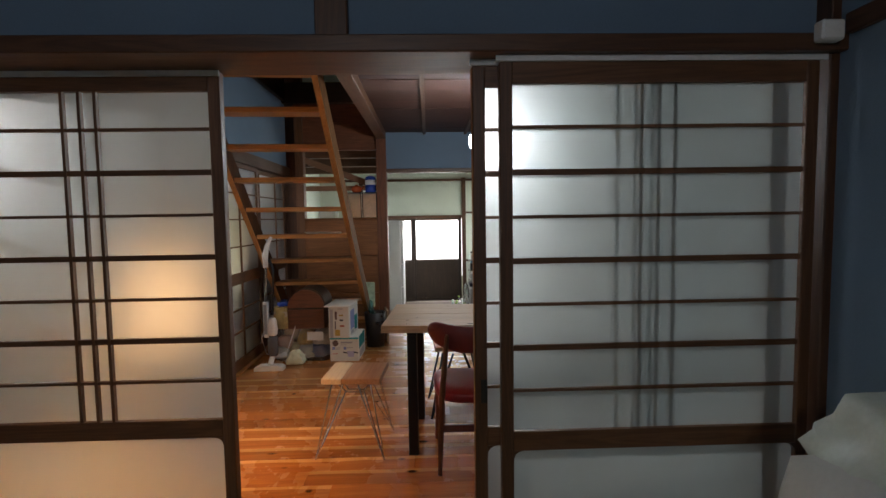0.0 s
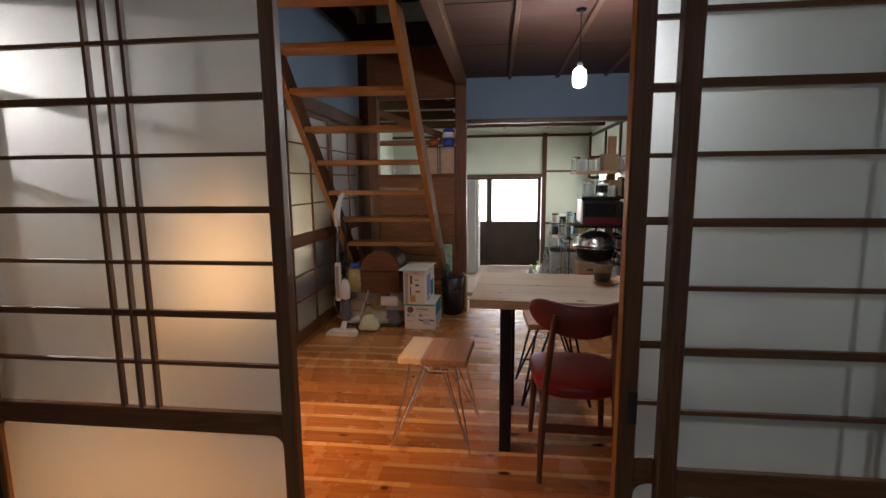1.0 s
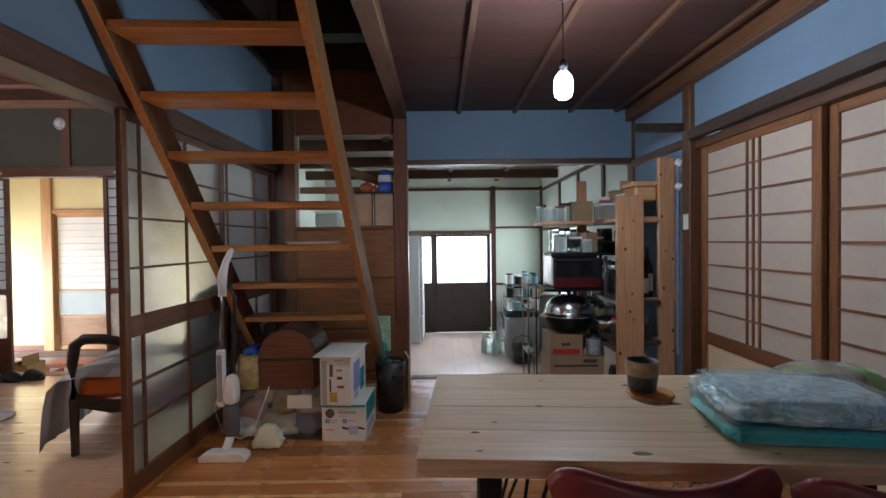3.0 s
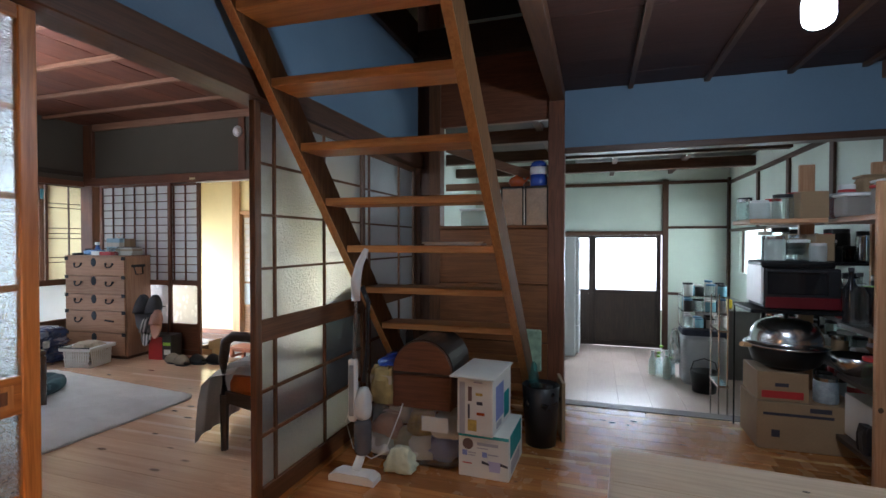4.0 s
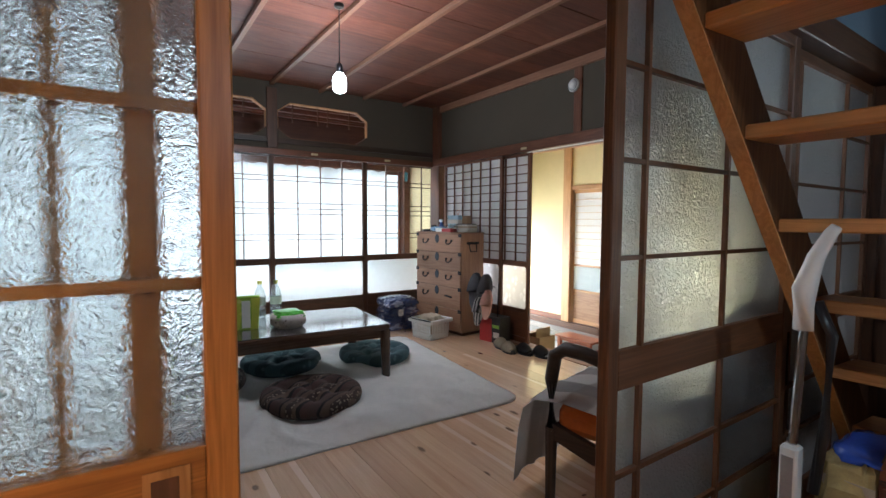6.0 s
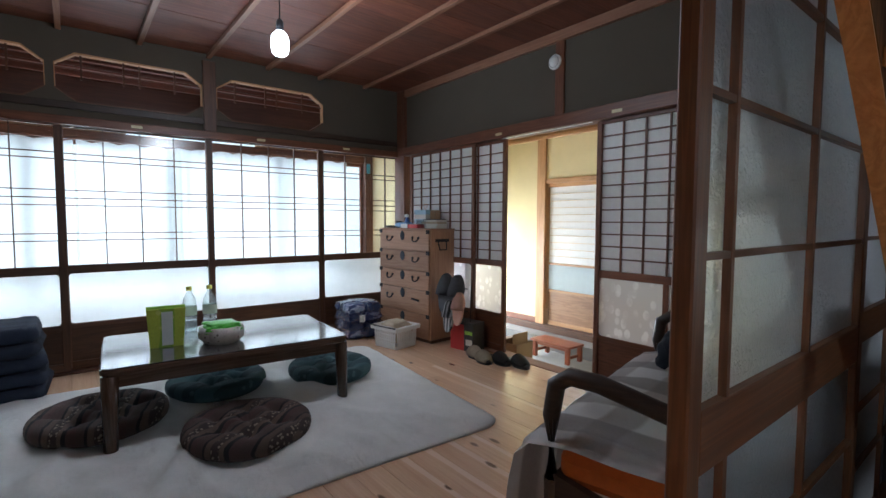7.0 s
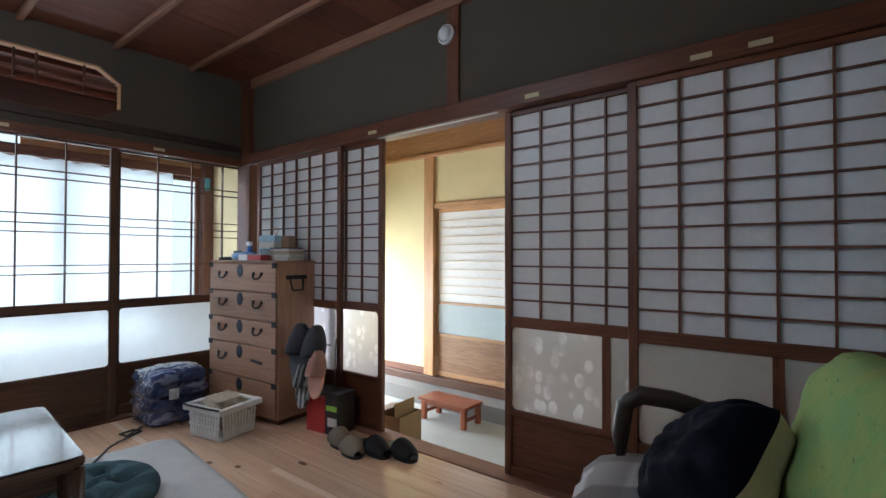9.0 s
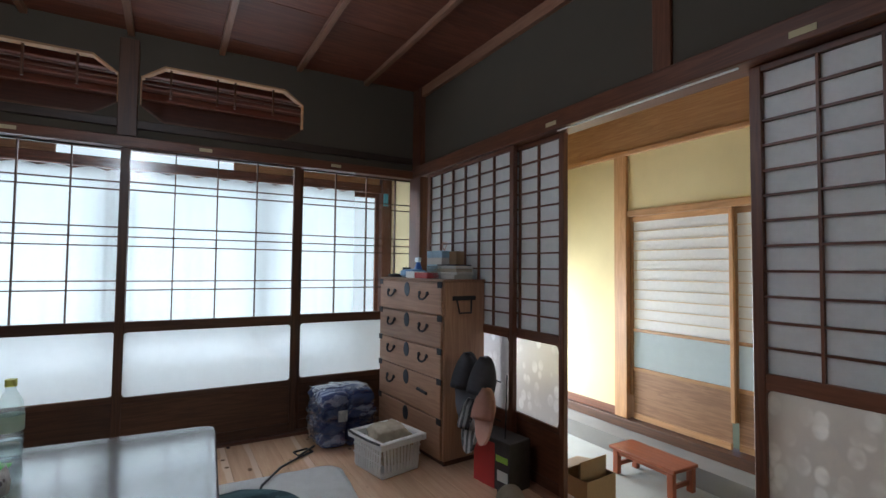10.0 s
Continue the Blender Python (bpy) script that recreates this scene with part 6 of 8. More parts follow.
tin(1.90, 5.99, 0.264, 0.14, 0.058, plain("can_print", (0.30, 0.34, 0.36), 0.3, var=0.4, scale=30), "grey printed jar with a metal lid")
pan = thing("steamer_pan", "wide black wok beneath a shiny steel dome lid", "pan", at=pose(1.735, 6.075, 0.428))
part("wok", lathe(B(), [(0.0, 0.0), (0.11, 0.0), (0.165, 0.03), (0.185, 0.10), (0.195, 0.125), (0.19, 0.125), (0.0, 0.10)], seg=30), BLACK_ST, pan, smooth=True)
part("dome_lid", lathe(B(), [(0.0, 0.126), (0.208, 0.126), (0.212, 0.131), (0.206, 0.138), (0.180, 0.142), (0.180, 0.165), (0.172, 0.205), (0.148, 0.245), (0.105, 0.272), (0.05, 0.286), (0.0, 0.288)], seg=30), STEEL, pan, smooth=True)
part("knob", lathe(B(), [(0.0, 0.286), (0.012, 0.286), (0.018, 0.306), (0.0, 0.312)], seg=12), BLACK_PL, pan)
part("pan_handle", tube(B(), [(-0.19, -0.04, 0.12), (-0.245, -0.075, 0.13)], 0.014, 8), wood("honey", "x"), pan)
wire = thing("wire_rack", "black steel wire rack holding the oven", "rack")
for x in (1.515, 1.958):
    for y in (6.245,):
        part("post", rod(B(), (x, y, 0.0), (x, y, 0.76), 0.005, seg=8), BLACK_ST, wire)
for z in (0.755,):
    part("shelf", box(B(), (1.507, 5.892, z), (1.966, 6.253, z + 0.02), 0.003), BLACK_ST, wire)
ov = thing("toaster_oven", "black and red toaster oven with a dark glass door", "oven")
OX = 0.083
part("oven_body", box(B(), (1.50 + OX, 5.93, 0.775), (1.86 + OX, 6.22, 1.005), 0.012, 2), BLACK_PL, ov)
part("red_panel", box(B(), (1.505 + OX, 5.923, 0.782), (1.855 + OX, 5.931, 0.845), 0.003), plain("oven_red", (0.11, 0.009, 0.013), 0.35), ov, "dark red front panel")
part("door_glass", box(B(), (1.515 + OX, 5.924, 0.860), (1.80 + OX, 5.931, 0.985), 0.003), DARK_GLASS, ov)
part("handle", rod(B(), (1.53 + OX, 5.915, 0.988), (1.79 + OX, 5.915, 0.988), 0.006, seg=8), BLACK_PL, ov)
part("side_plate", box(B(), (1.484 + OX, 5.935, 0.80), (1.499 + OX, 6.20, 1.02), 0.003), WHITE_PL, ov)
tr2 = thing("baking_tray", "dark flat baking tray on the oven", "tray")
part("tray_body", rounded(B(), 1.66 + OX, 6.06, 1.005, 1.045, 0.35, 0.29, 0.03), BLACK_ST, tr2)
for k, (x, y, h, rr_) in enumerate(((1.57, 6.00, 0.14, 0.050), (1.685, 5.99, 0.12, 0.052), (1.63, 6.11, 0.19, 0.048), (1.765, 5.97, 0.10, 0.040), (1.57, 6.17, 0.17, 0.042), (1.72, 6.12, 0.15, 0.045))):
    tin(x + OX, y, 1.045, h, rr_, GLASSY if k % 3 else milky("cloudy_jar_%d" % k, (0.62, 0.68, 0.66), 0.4), "clear glass storage jar", (STEEL, WHITE_PL, BLACK_PL, WHITE_PL, WHITE_PL, STEEL)[k])
tin(1.69, 6.0, 1.28, 0.14, 0.052, GLASSY, "clear glass jar with a black lid", BLACK_PL)
tin(1.58, 6.02, 1.28, 0.11, 0.050, milky("cloudy_pot", (0.58, 0.62, 0.60), 0.4), "cloudy plastic pot with a white lid", WHITE_PL)
tin(1.53, 6.14, 1.28, 0.13, 0.036, GLASSY, "narrow glass jar with a steel lid")
carton("cardboard_box", 1.76, 5.95, 1.281, 0.13, 0.20, 0.15, "small brown carton on the upper shelf", CARD)
carton("cardboard_box", 1.86, 6.03, 1.0455, 0.09, 0.18, 0.15, "small brown carton beside the jars", CARD)
bowl = thing("mixing_bowl", "steel mixing bowl on the rack shelf", "bowl", at=pose(1.98, 5.85, 0.458))
part("bowl_body", lathe(B(), [(0.0, 0.0), (0.05, 0.0), (0.10, 0.05), (0.12, 0.10), (0.117, 0.10), (0.095, 0.052), (0.0, 0.006)], seg=26), STEEL, bowl, smooth=True)

GOODS = [GLASSY, TUB, CARD, RED_PRINT, BLACK_PL, PAPERBACK, GREEN_PRINT, DARK_GLASS, plain("orange_packet", (0.62, 0.22, 0.04), 0.4), plain("foil_packet", (0.45, 0.44, 0.42), 0.3)]
gr = random.Random(17)
for y0, z, hmax in ((5.62, 0.128, 0.26), (6.13, 0.458, 0.20), (5.62, 0.458, 0.2), (6.14, 0.728, 0.34), (5.90, 0.728, 0.30), (6.12, 1.283, 0.24), (5.90, 1.283, 0.2)):
    x = 1.985 if y0 > 5.8 else 1.91
    while x < 2.17:
        w = gr.uniform(0.06, 0.095)
        x += w / 2
        mt, yy, hh = gr.choice(GOODS), y0 + gr.uniform(-0.03, 0.03), gr.uniform(0.5, 1.0) * hmax
        if gr.random() < 0.55:
            tin(x, yy, z, hh * 0.8, w / 2, mt, "jar of dry goods on the rack shelf", gr.choice((BLACK_PL, STEEL, WHITE_PL, RED_PRINT)))
        else:
            pk = thing("food_packet", "printed food packet on the rack", "packet", "food packets on the rack")
            part("packet", rounded(B(), x, yy, z, z + hh * 0.8, w, 0.08, 0.015, 0.05, wob=0.004, seed=int(x * 999)), mt, pk)
        x += w / 2 + gr.uniform(0.004, 0.02)
for k, (x, y, h, rr_) in enumerate(((1.55, 6.18, 0.14, 0.04), (1.80, 6.14, 0.16, 0.045), (1.60, 6.20, 0.10, 0.04), (1.70, 6.19, 0.13, 0.045))):
    tin(x, y, 1.281 if k % 2 else 1.2805, h, rr_, (GLASSY, TUB)[k % 2], "clear storage jar on the upper shelf", (BLACK_PL, RED_PRINT)[k % 2])
for k, z in enumerate((1.076, 1.112)):
    st_ = thing("lidded_pan", "dark shallow pan stacked above the oven", "pan", at=pose(1.78, 6.15, z))
    part("pan_body", lathe(B(), [(0.0, 0.0), (0.06, 0.0), (0.075, 0.034), (0.07, 0.034), (0.0, 0.03)], seg=22), BLACK_ST, st_, smooth=True)

# ---------------- kitchen ----------------
fr = thing("fridge", "pale grey refrigerator with magnets and notes on its doors", "refrigerator")
part("fridge_body", box(B(), (-0.16, 9.55, ZK), (0.42, 10.2, 1.22), 0.012), ENAMEL, fr)
for z0, z1 in ((ZK + 0.05, 0.0), (0.01, 0.42), (0.43, 1.215)):
    part("fridge_door", box(B(), (0.421, 9.56, z0), (0.465, 10.19, z1), 0.012, 2), ENAMEL, fr)
for k in range(7):
    rk = random.Random(k)
    y, z = rk.uniform(9.62, 10.1), rk.uniform(0.5, 1.15)
    part("note", box(B(), (0.465, y, z), (0.469, y + 0.06, z + rk.uniform(0.05, 0.1))), (PAPERBACK, RED_PRINT, BOOK_BLUE, INK, CARD_WHITE, GREEN_PRINT, PAPERBACK)[k], fr)
for k, (x, y, h) in enumerate(((1.33, 8.95, 0.28), (1.38, 8.84, 0.25), (1.46, 8.78, 0.27), (1.40, 8.98, 0.26), (1.48, 8.92, 0.30), (1.44, 9.08, 0.32), (1.54, 9.02, 0.28), (1.52, 8.86, 0.24))):
    bottle(x, y, ZK, h, 0.042, GLASSY if k % 2 else plain("pale_bottle_%d" % k, (0.55, 0.66, 0.60), 0.3), "empty plastic bottle standing on the kitchen floor", 0.4, GREEN_PRINT if k % 2 else WHITE_PL)
kb = thing("kitchen_bin", "grey lidded kitchen bin", "bin")
part("bin_shell", rounded(B(), 1.82, 8.75, ZK, 0.12, 0.44, 0.30, 0.05), plain("bin_grey", (0.42, 0.44, 0.46), 0.4), kb)
part("lid", rounded(B(), 1.82, 8.75, 0.12, 0.185, 0.46, 0.32, 0.05), plain("bin_lid", (0.03, 0.04, 0.07), 0.4), kb, "dark blue lid")
bu = thing("bucket", "black plastic bucket with a handle", "bucket", at=pose(1.77, 8.40, ZK))
part("bucket_body", lathe(B(), [(0.0, 0.0), (0.11, 0.0), (0.135, 0.22), (0.128, 0.22), (0.10, 0.02), (0.0, 0.02)], seg=24), BLACK_PL, bu, smooth=True)
part("handle", tube(B(), [(-0.13, 0, 0.21), (-0.10, 0, 0.31), (0.0, 0, 0.345), (0.10, 0, 0.31), (0.13, 0, 0.21)], 0.006, 6), BLACK_PL, bu)
sk = thing("sink_unit", "steel sink counter along the kitchen wall", "counter")
part("cabinet_body", box(B(), (2.02, 8.95, ZK), (2.45, 10.3, 0.36), 0.004), plain("sink_front", (0.18, 0.17, 0.16), 0.5), sk)
part("worktop", box(B(), (1.99, 8.92, 0.361), (2.455, 10.32, 0.395), 0.006), STEEL, sk)
part("drawer_front", box(B(), (2.012, 9.0, 0.10), (2.019, 9.6, 0.33), 0.002), plain("drawer_face", (0.25, 0.24, 0.22), 0.5), sk)
dr = thing("dish_rack", "wire dish rack filled with glasses and plastic jars", "rack")
for x in (1.60, 2.04):
    for y in (8.62, 8.90):
        part("post", rod(B(), (x, y, 0.186), (x, y, 0.56), 0.006, seg=6), STEEL, dr)
for z in (0.20, 0.38, 0.55):
    part("shelf", box(B(), (1.595, 8.615, z), (2.045, 8.905, z + 0.008)), STEEL, dr)
for k in range(24):
    rk = random.Random(k + 30)
    tin(1.66 + 0.110 * (k % 4), 8.67 + 0.12 * (k // 12), (0.208, 0.388, 0.558)[k // 4 % 3], rk.uniform(0.10, 0.165), rk.uniform(0.042, 0.053),
        (GLASSY, plain("aqua_plastic_%d" % k, (0.25, 0.5, 0.62), 0.25), TUB, WHITE_PL, BLACK_PL)[k % 5], "jar standing on the dish rack", (WHITE_PL, BOOK_BLUE, BLACK_PL)[k % 3])
carton("small_box", 2.06, 8.93, 0.3955, 0.09, 0.06, 0.10, "small yellow packet on the dish rack", plain("yellow_packet", (0.70, 0.55, 0.03), 0.5))
pbg = thing("plastic_bag", "white plastic bag hanging by the kitchen bin", "bag")
part("bag_body", soft_bag(B(), 1.55, 8.80, -0.25, 0.12, 0.16, 0.42, 3, 0.3, 5, 4, 0.5), CLEAR_FILM, pbg, smooth=True)
ct = thing("trolley", "narrow steel trolley beside the cartons", "trolley")
for x in (1.53, 1.585):
    for y in (6.70, 6.95):
        part("post", rod(B(), (x, y, ZK + 0.05), (x, y, 0.75), 0.006, seg=8), CHROME, ct)
for z in (ZK + 0.12, 0.1, 0.5):
    part("shelf", box(B(), (1.522, 6.69, z), (1.593, 6.96, z + 0.015)), CHROME, ct)
for y in (6.70, 6.95):
    part("castor", rod(B(), (1.54, y, ZK + 0.026), (1.575, y, ZK + 0.026), 0.026, seg=12), BLACK_PL, ct)

ks = thing("kitchen_shelf", "dark steel shelf crowded with jars and pans in the kitchen", "shelf")
for x in (1.98, 2.41):
    for y in (6.52, 7.32):
        part("post", box(B(), (x - 0.012, y - 0.012, ZK), (x + 0.012, y + 0.012, 1.20), 0.002), BLACK_ST, ks)
SHELF_Z = (-0.30, 0.05, 0.38, 0.70, 1.0)
for z in SHELF_Z:
    part("shelf_board", box(B(), (1.965, 6.505, z), (2.425, 7.335, z + 0.016), 0.002), BLACK_ST, ks)
DARK_GOODS = [BLACK_PL, BLACK_ST, DARK_GLASS, GLASSY, STEEL, TUB, CARD, RED_PRINT, plain("brown_jar", (0.10, 0.05, 0.025), 0.3)]
for z in SHELF_Z:
    for x in (2.06, 2.19, 2.32):
        y = 6.57
        while y < 7.28:
            r_ = gr.uniform(0.035, 0.062)
            tin(x + gr.uniform(-0.02, 0.02), y + r_, z + 0.017, gr.uniform(0.10, 0.24), r_, gr.choice(DARK_GOODS), "jar or pan on the dark kitchen shelf", gr.choice((BLACK_PL, STEEL, WHITE_PL, BLACK_ST)))
            y += 2 * r_ + gr.uniform(0.01, 0.05)

# diagonal braces seen through the shelf opening
beam("trim_kitchen_brace", (-1.15, 7.0, 1.62), (0.34, 7.06, 1.68), "batten", "pale rail across the kitchen", "beam")
bm = B()
prism(bm, [(-0.9, 2.15), (-0.9, 2.07), (0.35, 1.60), (0.35, 1.68)], 6.9, 6.95, "y")
tagged(part("trim_kitchen_strut", bm, wood("batten", "x")), "pale diagonal strut beneath the kitchen roof", "beam", kind="structure")

# ---------------- living room ----------------
RUG = rug_mat()


def rug():
    bm = B()
    c = [(-4.16, 2.95), (-2.21, 2.88), (-2.13, 5.62), (-3.97, 5.80)]
    N = 110
    rr = random.Random(3)
    verts = {}
    for i in range(N + 1):
        for j in range(N + 1):
            u, v = i / N, j / N
            du, dv = abs(u - 0.5) * 2, abs(v - 0.5) * 2
            k = 0.10
            if du > 1 - k and dv > 1 - k:
                a, b = (du - (1 - k)) / k, (dv - (1 - k)) / k
                s = max(a, b) / max(math.hypot(a, b), 1e-6)
                a, b = a * s, b * s
                u = 0.5 + math.copysign((1 - k + a * k) / 2, u - 0.5)
                v = 0.5 + math.copysign((1 - k + b * k) / 2, v - 0.5)
            x = (c[0][0] * (1 - u) + c[1][0] * u) * (1 - v) + (c[3][0] * (1 - u) + c[2][0] * u) * v
            y = (c[0][1] * (1 - u) + c[1][1] * u) * (1 - v) + (c[3][1] * (1 - u) + c[2][1] * u) * v
            x += 0.012 * noise.noise(Vector((x * 2, y * 2, 0))) * (du > 0.97)
            inner = min(1.0, 5.0 * (1 - max(du, dv)))
            z = 0.010 + 0.018 * inner * max(0.0, 1 - 4 * abs(noise.noise(Vector((x * 2.4 + y, y * 3.4 - x, 21.0))))) + 0.024 * inner * max(0.0, noise.noise(Vector((x * 2.2, y * 2.2, 3.0)))) + 0.034 * inner * max(0.0, 1 - 5 * abs(noise.noise(Vector((x * 1.1, y * 1.9, 8.0))))) + 0.005 * noise.noise(Vector((x * 9, y * 9, 1)))
            verts[i, j] = bm.verts.new((x, y, max(0.006, z)))
    for i in range(N):
        for j in range(N):
            bm.faces.new((verts[i, j], verts[i + 1, j], verts[i + 1, j + 1], verts[i, j + 1]))
    r = bmesh.ops.extrude_face_region(bm, geom=bm.faces[:])
    for v in r["geom"]:
        if isinstance(v, bmesh.types.BMVert):
            v.co.z = 0.001
    bmesh.ops.recalc_face_normals(bm, faces=bm.faces[:])
    th = thing("rug", "pale grey short-pile rug with rounded corners", "rug")
    part("rug_field", bm, RUG, th, smooth=True)
    return th


rug()


GLOSSY_TOP = plain("glossy_top", (0.05, 0.042, 0.04), 0.25, var=0.1)
for key, value in (("Coat Weight", 1.0), ("Coat Roughness", 0.10), ("Coat IOR", 1.7)):
    GLOSSY_TOP.node_tree.nodes["Principled BSDF"].inputs[key].default_value = value


def low_table():
    t = thing("low_table", "dark lacquered low table with rounded corners", "table", at=pose(-3.33, 4.53, 0.010, 0, 0, -3.5))
    part("tabletop", rounded(B(), 0, 0, 0.352, 0.392, 0.77, 1.21, 0.05), wood("lacquer", "y"), t)
    part("top_sheet", rounded(B(), 0, 0, 0.392, 0.3945, 0.755, 1.195, 0.045), GLOSSY_TOP, t, "glossy table surface")
    for sx in (-1, 1):
        part("apron", box(B(), (sx * 0.345 - 0.012, -0.55, 0.296), (sx * 0.345 + 0.012, 0.55, 0.352), 0.003), wood("lacquer", "y"), t)
        part("apron", box(B(), (-0.34, sx * 0.565 - 0.012, 0.30), (0.34, sx * 0.565 + 0.012, 0.352), 0.003), wood("lacquer", "x"), t)
        for sy in (-1, 1):
            part("leg", tube(B(), [(sx * 0.347, sy * 0.565, 0.352), (sx * 0.35, sy * 0.568, 0.2), (sx * 0.352, sy * 0.57, 0.0)], [0.038, 0.034, 0.030], 14), wood("lacquer", "z"), t, smooth=True)
    return t


low_table()
TZ = 0.4046
POUCH = patterned("tea_pouch_print", (0.20, 0.34, 0.035), (0.36, 0.42, 0.05), (0.45, 0.48, 0.12), 9)
sb = thing("tea_bag_pouch", "lime green printed stand-up pouch on the low table", "pouch", at=pose(-3.29, 4.215, TZ, 0, 0, 84))
part("pouch", prism(B(), [(-0.078, 0.0), (0.078, 0.0), (0.092, 0.205), (-0.092, 0.205)], -0.028, 0.028, "y"), POUCH, sb)
part("panel", box(B(), (-0.022, -0.0295, 0.01), (0.03, 0.0295, 0.19)), plain("silver_panel", (0.55, 0.58, 0.56), 0.35), sb, "silver middle panel")
part("seal", box(B(), (-0.092, -0.004, 0.205), (0.092, 0.004, 0.219)), GREEN_PRINT, sb)
bo = thing("bowl", "fluted pottery bowl wrapped in green film", "bowl", at=pose(-3.215, 4.475, TZ))
bmw = B()
lathe(bmw, [(0.0, 0.0), (0.085, 0.0), (0.115, 0.03), (0.118, 0.06), (0.108, 0.092), (0.10, 0.092), (0.0, 0.05)], seg=36)
for v in bmw.verts:
    a = math.atan2(v.co.y, v.co.x)
    v.co.x *= 1 + 0.03 * math.cos(12 * a)
    v.co.y *= 1 + 0.03 * math.cos(12 * a)
part("bowl_body", bmw, patterned("printed_wrapping", (0.62, 0.58, 0.52), (0.50, 0.46, 0.42), (0.16, 0.12, 0.11), 18), bo, smooth=True)
part("wrapping", soft_bag(B(), 0.0, 0.0, 0.06, 0.19, 0.20, 0.055, 8, 0.3, 6, 4), LEAF_GREEN, bo, "crumpled green film", smooth=True)
for k, y in enumerate((4.385, 4.50)):
    b = thing("bottle", "clear plastic drink bottle with a yellow cap on the low table", "bottle", "bottles on the low table", at=pose(-3.62, y, TZ))
    part("bottle_body", lathe(B(), [(0.0, 0.0), (0.036, 0.0), (0.041, 0.012), (0.041, 0.07), (0.038, 0.08), (0.041, 0.09), (0.041, 0.155), (0.034, 0.195), (0.015, 0.235), (0.014, 0.25), (0.0, 0.25)], seg=20), GLASSY, b, smooth=True)
    part("water", lathe(B(), [(0.0, 0.003), (0.035, 0.003), (0.039, 0.014), (0.039, 0.06), (0.0, 0.06)], seg=20), milky("bottle_water_%d" % k, (0.8, 0.86, 0.86), 0.9, 0.05), b, smooth=True)
    part("label", lathe(B(), [(0.0412, 0.095), (0.0418, 0.10), (0.0418, 0.145), (0.0412, 0.15)], seg=20), milky("bottle_label_%d" % k, (0.55, 0.62, 0.48), 0.35, 0.3), b, "pale green label", smooth=True)
    part("cap", lathe(B(), [(0.0, 0.248), (0.017, 0.248), (0.017, 0.272), (0.0, 0.272)], seg=14), plain("yellow_cap_%d" % k, (0.62, 0.58, 0.10), 0.4), b)


def tufted(name, x, y, r, mat_, label, rot=0.0, h=0.105, group=""):
    """A thick round floor cushion, buttoned in the middle and at six places round it."""
    c = thing(name, label, "cushion", group, at=pose(x, y, 0.014, 0, 0, rot))
    bm = B()
    seg = 72
    tufts = [(0, 0)] + [(0.52 * r * math.cos(j * math.pi / 3 + 0.3), 0.52 * r * math.sin(j * math.pi / 3 + 0.3)) for j in range(6)]
    # (radius, height) from the middle over the rounded rim to the underside
    prof = [(q / 20 * 0.90, 1.0 - 0.10 * (q / 20) ** 4) for q in range(1, 21)] + [(0.945, 0.83), (0.978, 0.72), (0.995, 0.58), (1.0, 0.42), (0.985, 0.25), (0.94, 0.10), (0.88, 0.0)]

    def height(px, py, q, t):
        z = h * t
        if q < 0.93:
            w = min(1.0, (0.93 - q) / 0.15)
            for cx, cy in tufts:
                z -= w * 0.040 * math.exp(-(math.hypot(px - cx, py - cy) / 0.042) ** 2)
            ang = math.atan2(py, px) - 0.3
            z -= w * 0.014 * abs(math.cos(3 * ang)) ** 24 * min(1.0, q * 3)
            z -= 0.010 * math.exp(-((q - 0.52) / 0.09) ** 2)
        return z + (0.006 * noise.noise(Vector((px * 12 + x * 9, py * 12, 0))) if t > 0.3 else 0)

    prev = [bm.verts.new((0, 0, height(0, 0, 0, 1.0)))]
    for q, t in prof:
        ring = []
        for k in range(seg):
            ang = 2 * math.pi * k / seg
            rad = q * r * (1 + 0.015 * noise.noise(Vector((math.cos(ang) * 2 + x, math.sin(ang) * 2, 5.0))))
            px, py = rad * math.cos(ang), rad * math.sin(ang)
            ring.append(bm.verts.new((px, py, max(0.0, height(px, py, q, t)))))
        for k in range(seg):
            if len(prev) == 1:
                bm.faces.new((prev[0], ring[k], ring[(k + 1) % seg]))
            else:
                bm.faces.new((prev[k], ring[k], ring[(k + 1) % seg], prev[(k + 1) % seg]))
        prev = ring
    bm.faces.new(prev[::-1])
    part("cover", bm, mat_, c, smooth=True)
    for cx, cy in tufts:
        part("button", lathe(B(), [(0.011, 0.0), (0.009, 0.004), (0.0, 0.006)], (cx, cy, height(cx, cy, math.hypot(cx, cy) / r, 1.0) - 0.002), 8), mat_, c)
    return c


tufted("floor_cushion", -2.78, 4.49, 0.30, BROWN_PRINT, "round tufted floor cushion in brown printed cloth", 30, group="floor cushions")
tufted("floor_cushion", -3.38, 3.92, 0.31, BROWN_PRINT, "round tufted floor cushion in brown printed cloth", 70, group="floor cushions")
tufted("floor_cushion", -3.42, 5.22, 0.28, TEAL_PRINT, "round tufted floor cushion in dark teal velvet", 0, group="floor cushions")
tufted("floor_cushion", -3.60, 4.53, 0.29, TEAL_PRINT, "round tufted floor cushion in dark teal velvet", 20, group="floor cushions")
for k in range(5):
    z0 = 0.0 + 0.088 * k
    zc = thing("seat_cushion", "square dark blue cushion lying in a stack", "cushion", "stacked cushions", at=pose(-4.32 + 0.012 * (k % 2), 3.42 - 0.01 * k, 0.0, 0, 0, 4 * (k % 3) - 3))
    part("cover", rounded(B(), 0, 0, z0, z0 + 0.086, 0.50, 0.52, 0.07, 0.03, wob=0.008, seed=k), DENIM, zc, smooth=True)


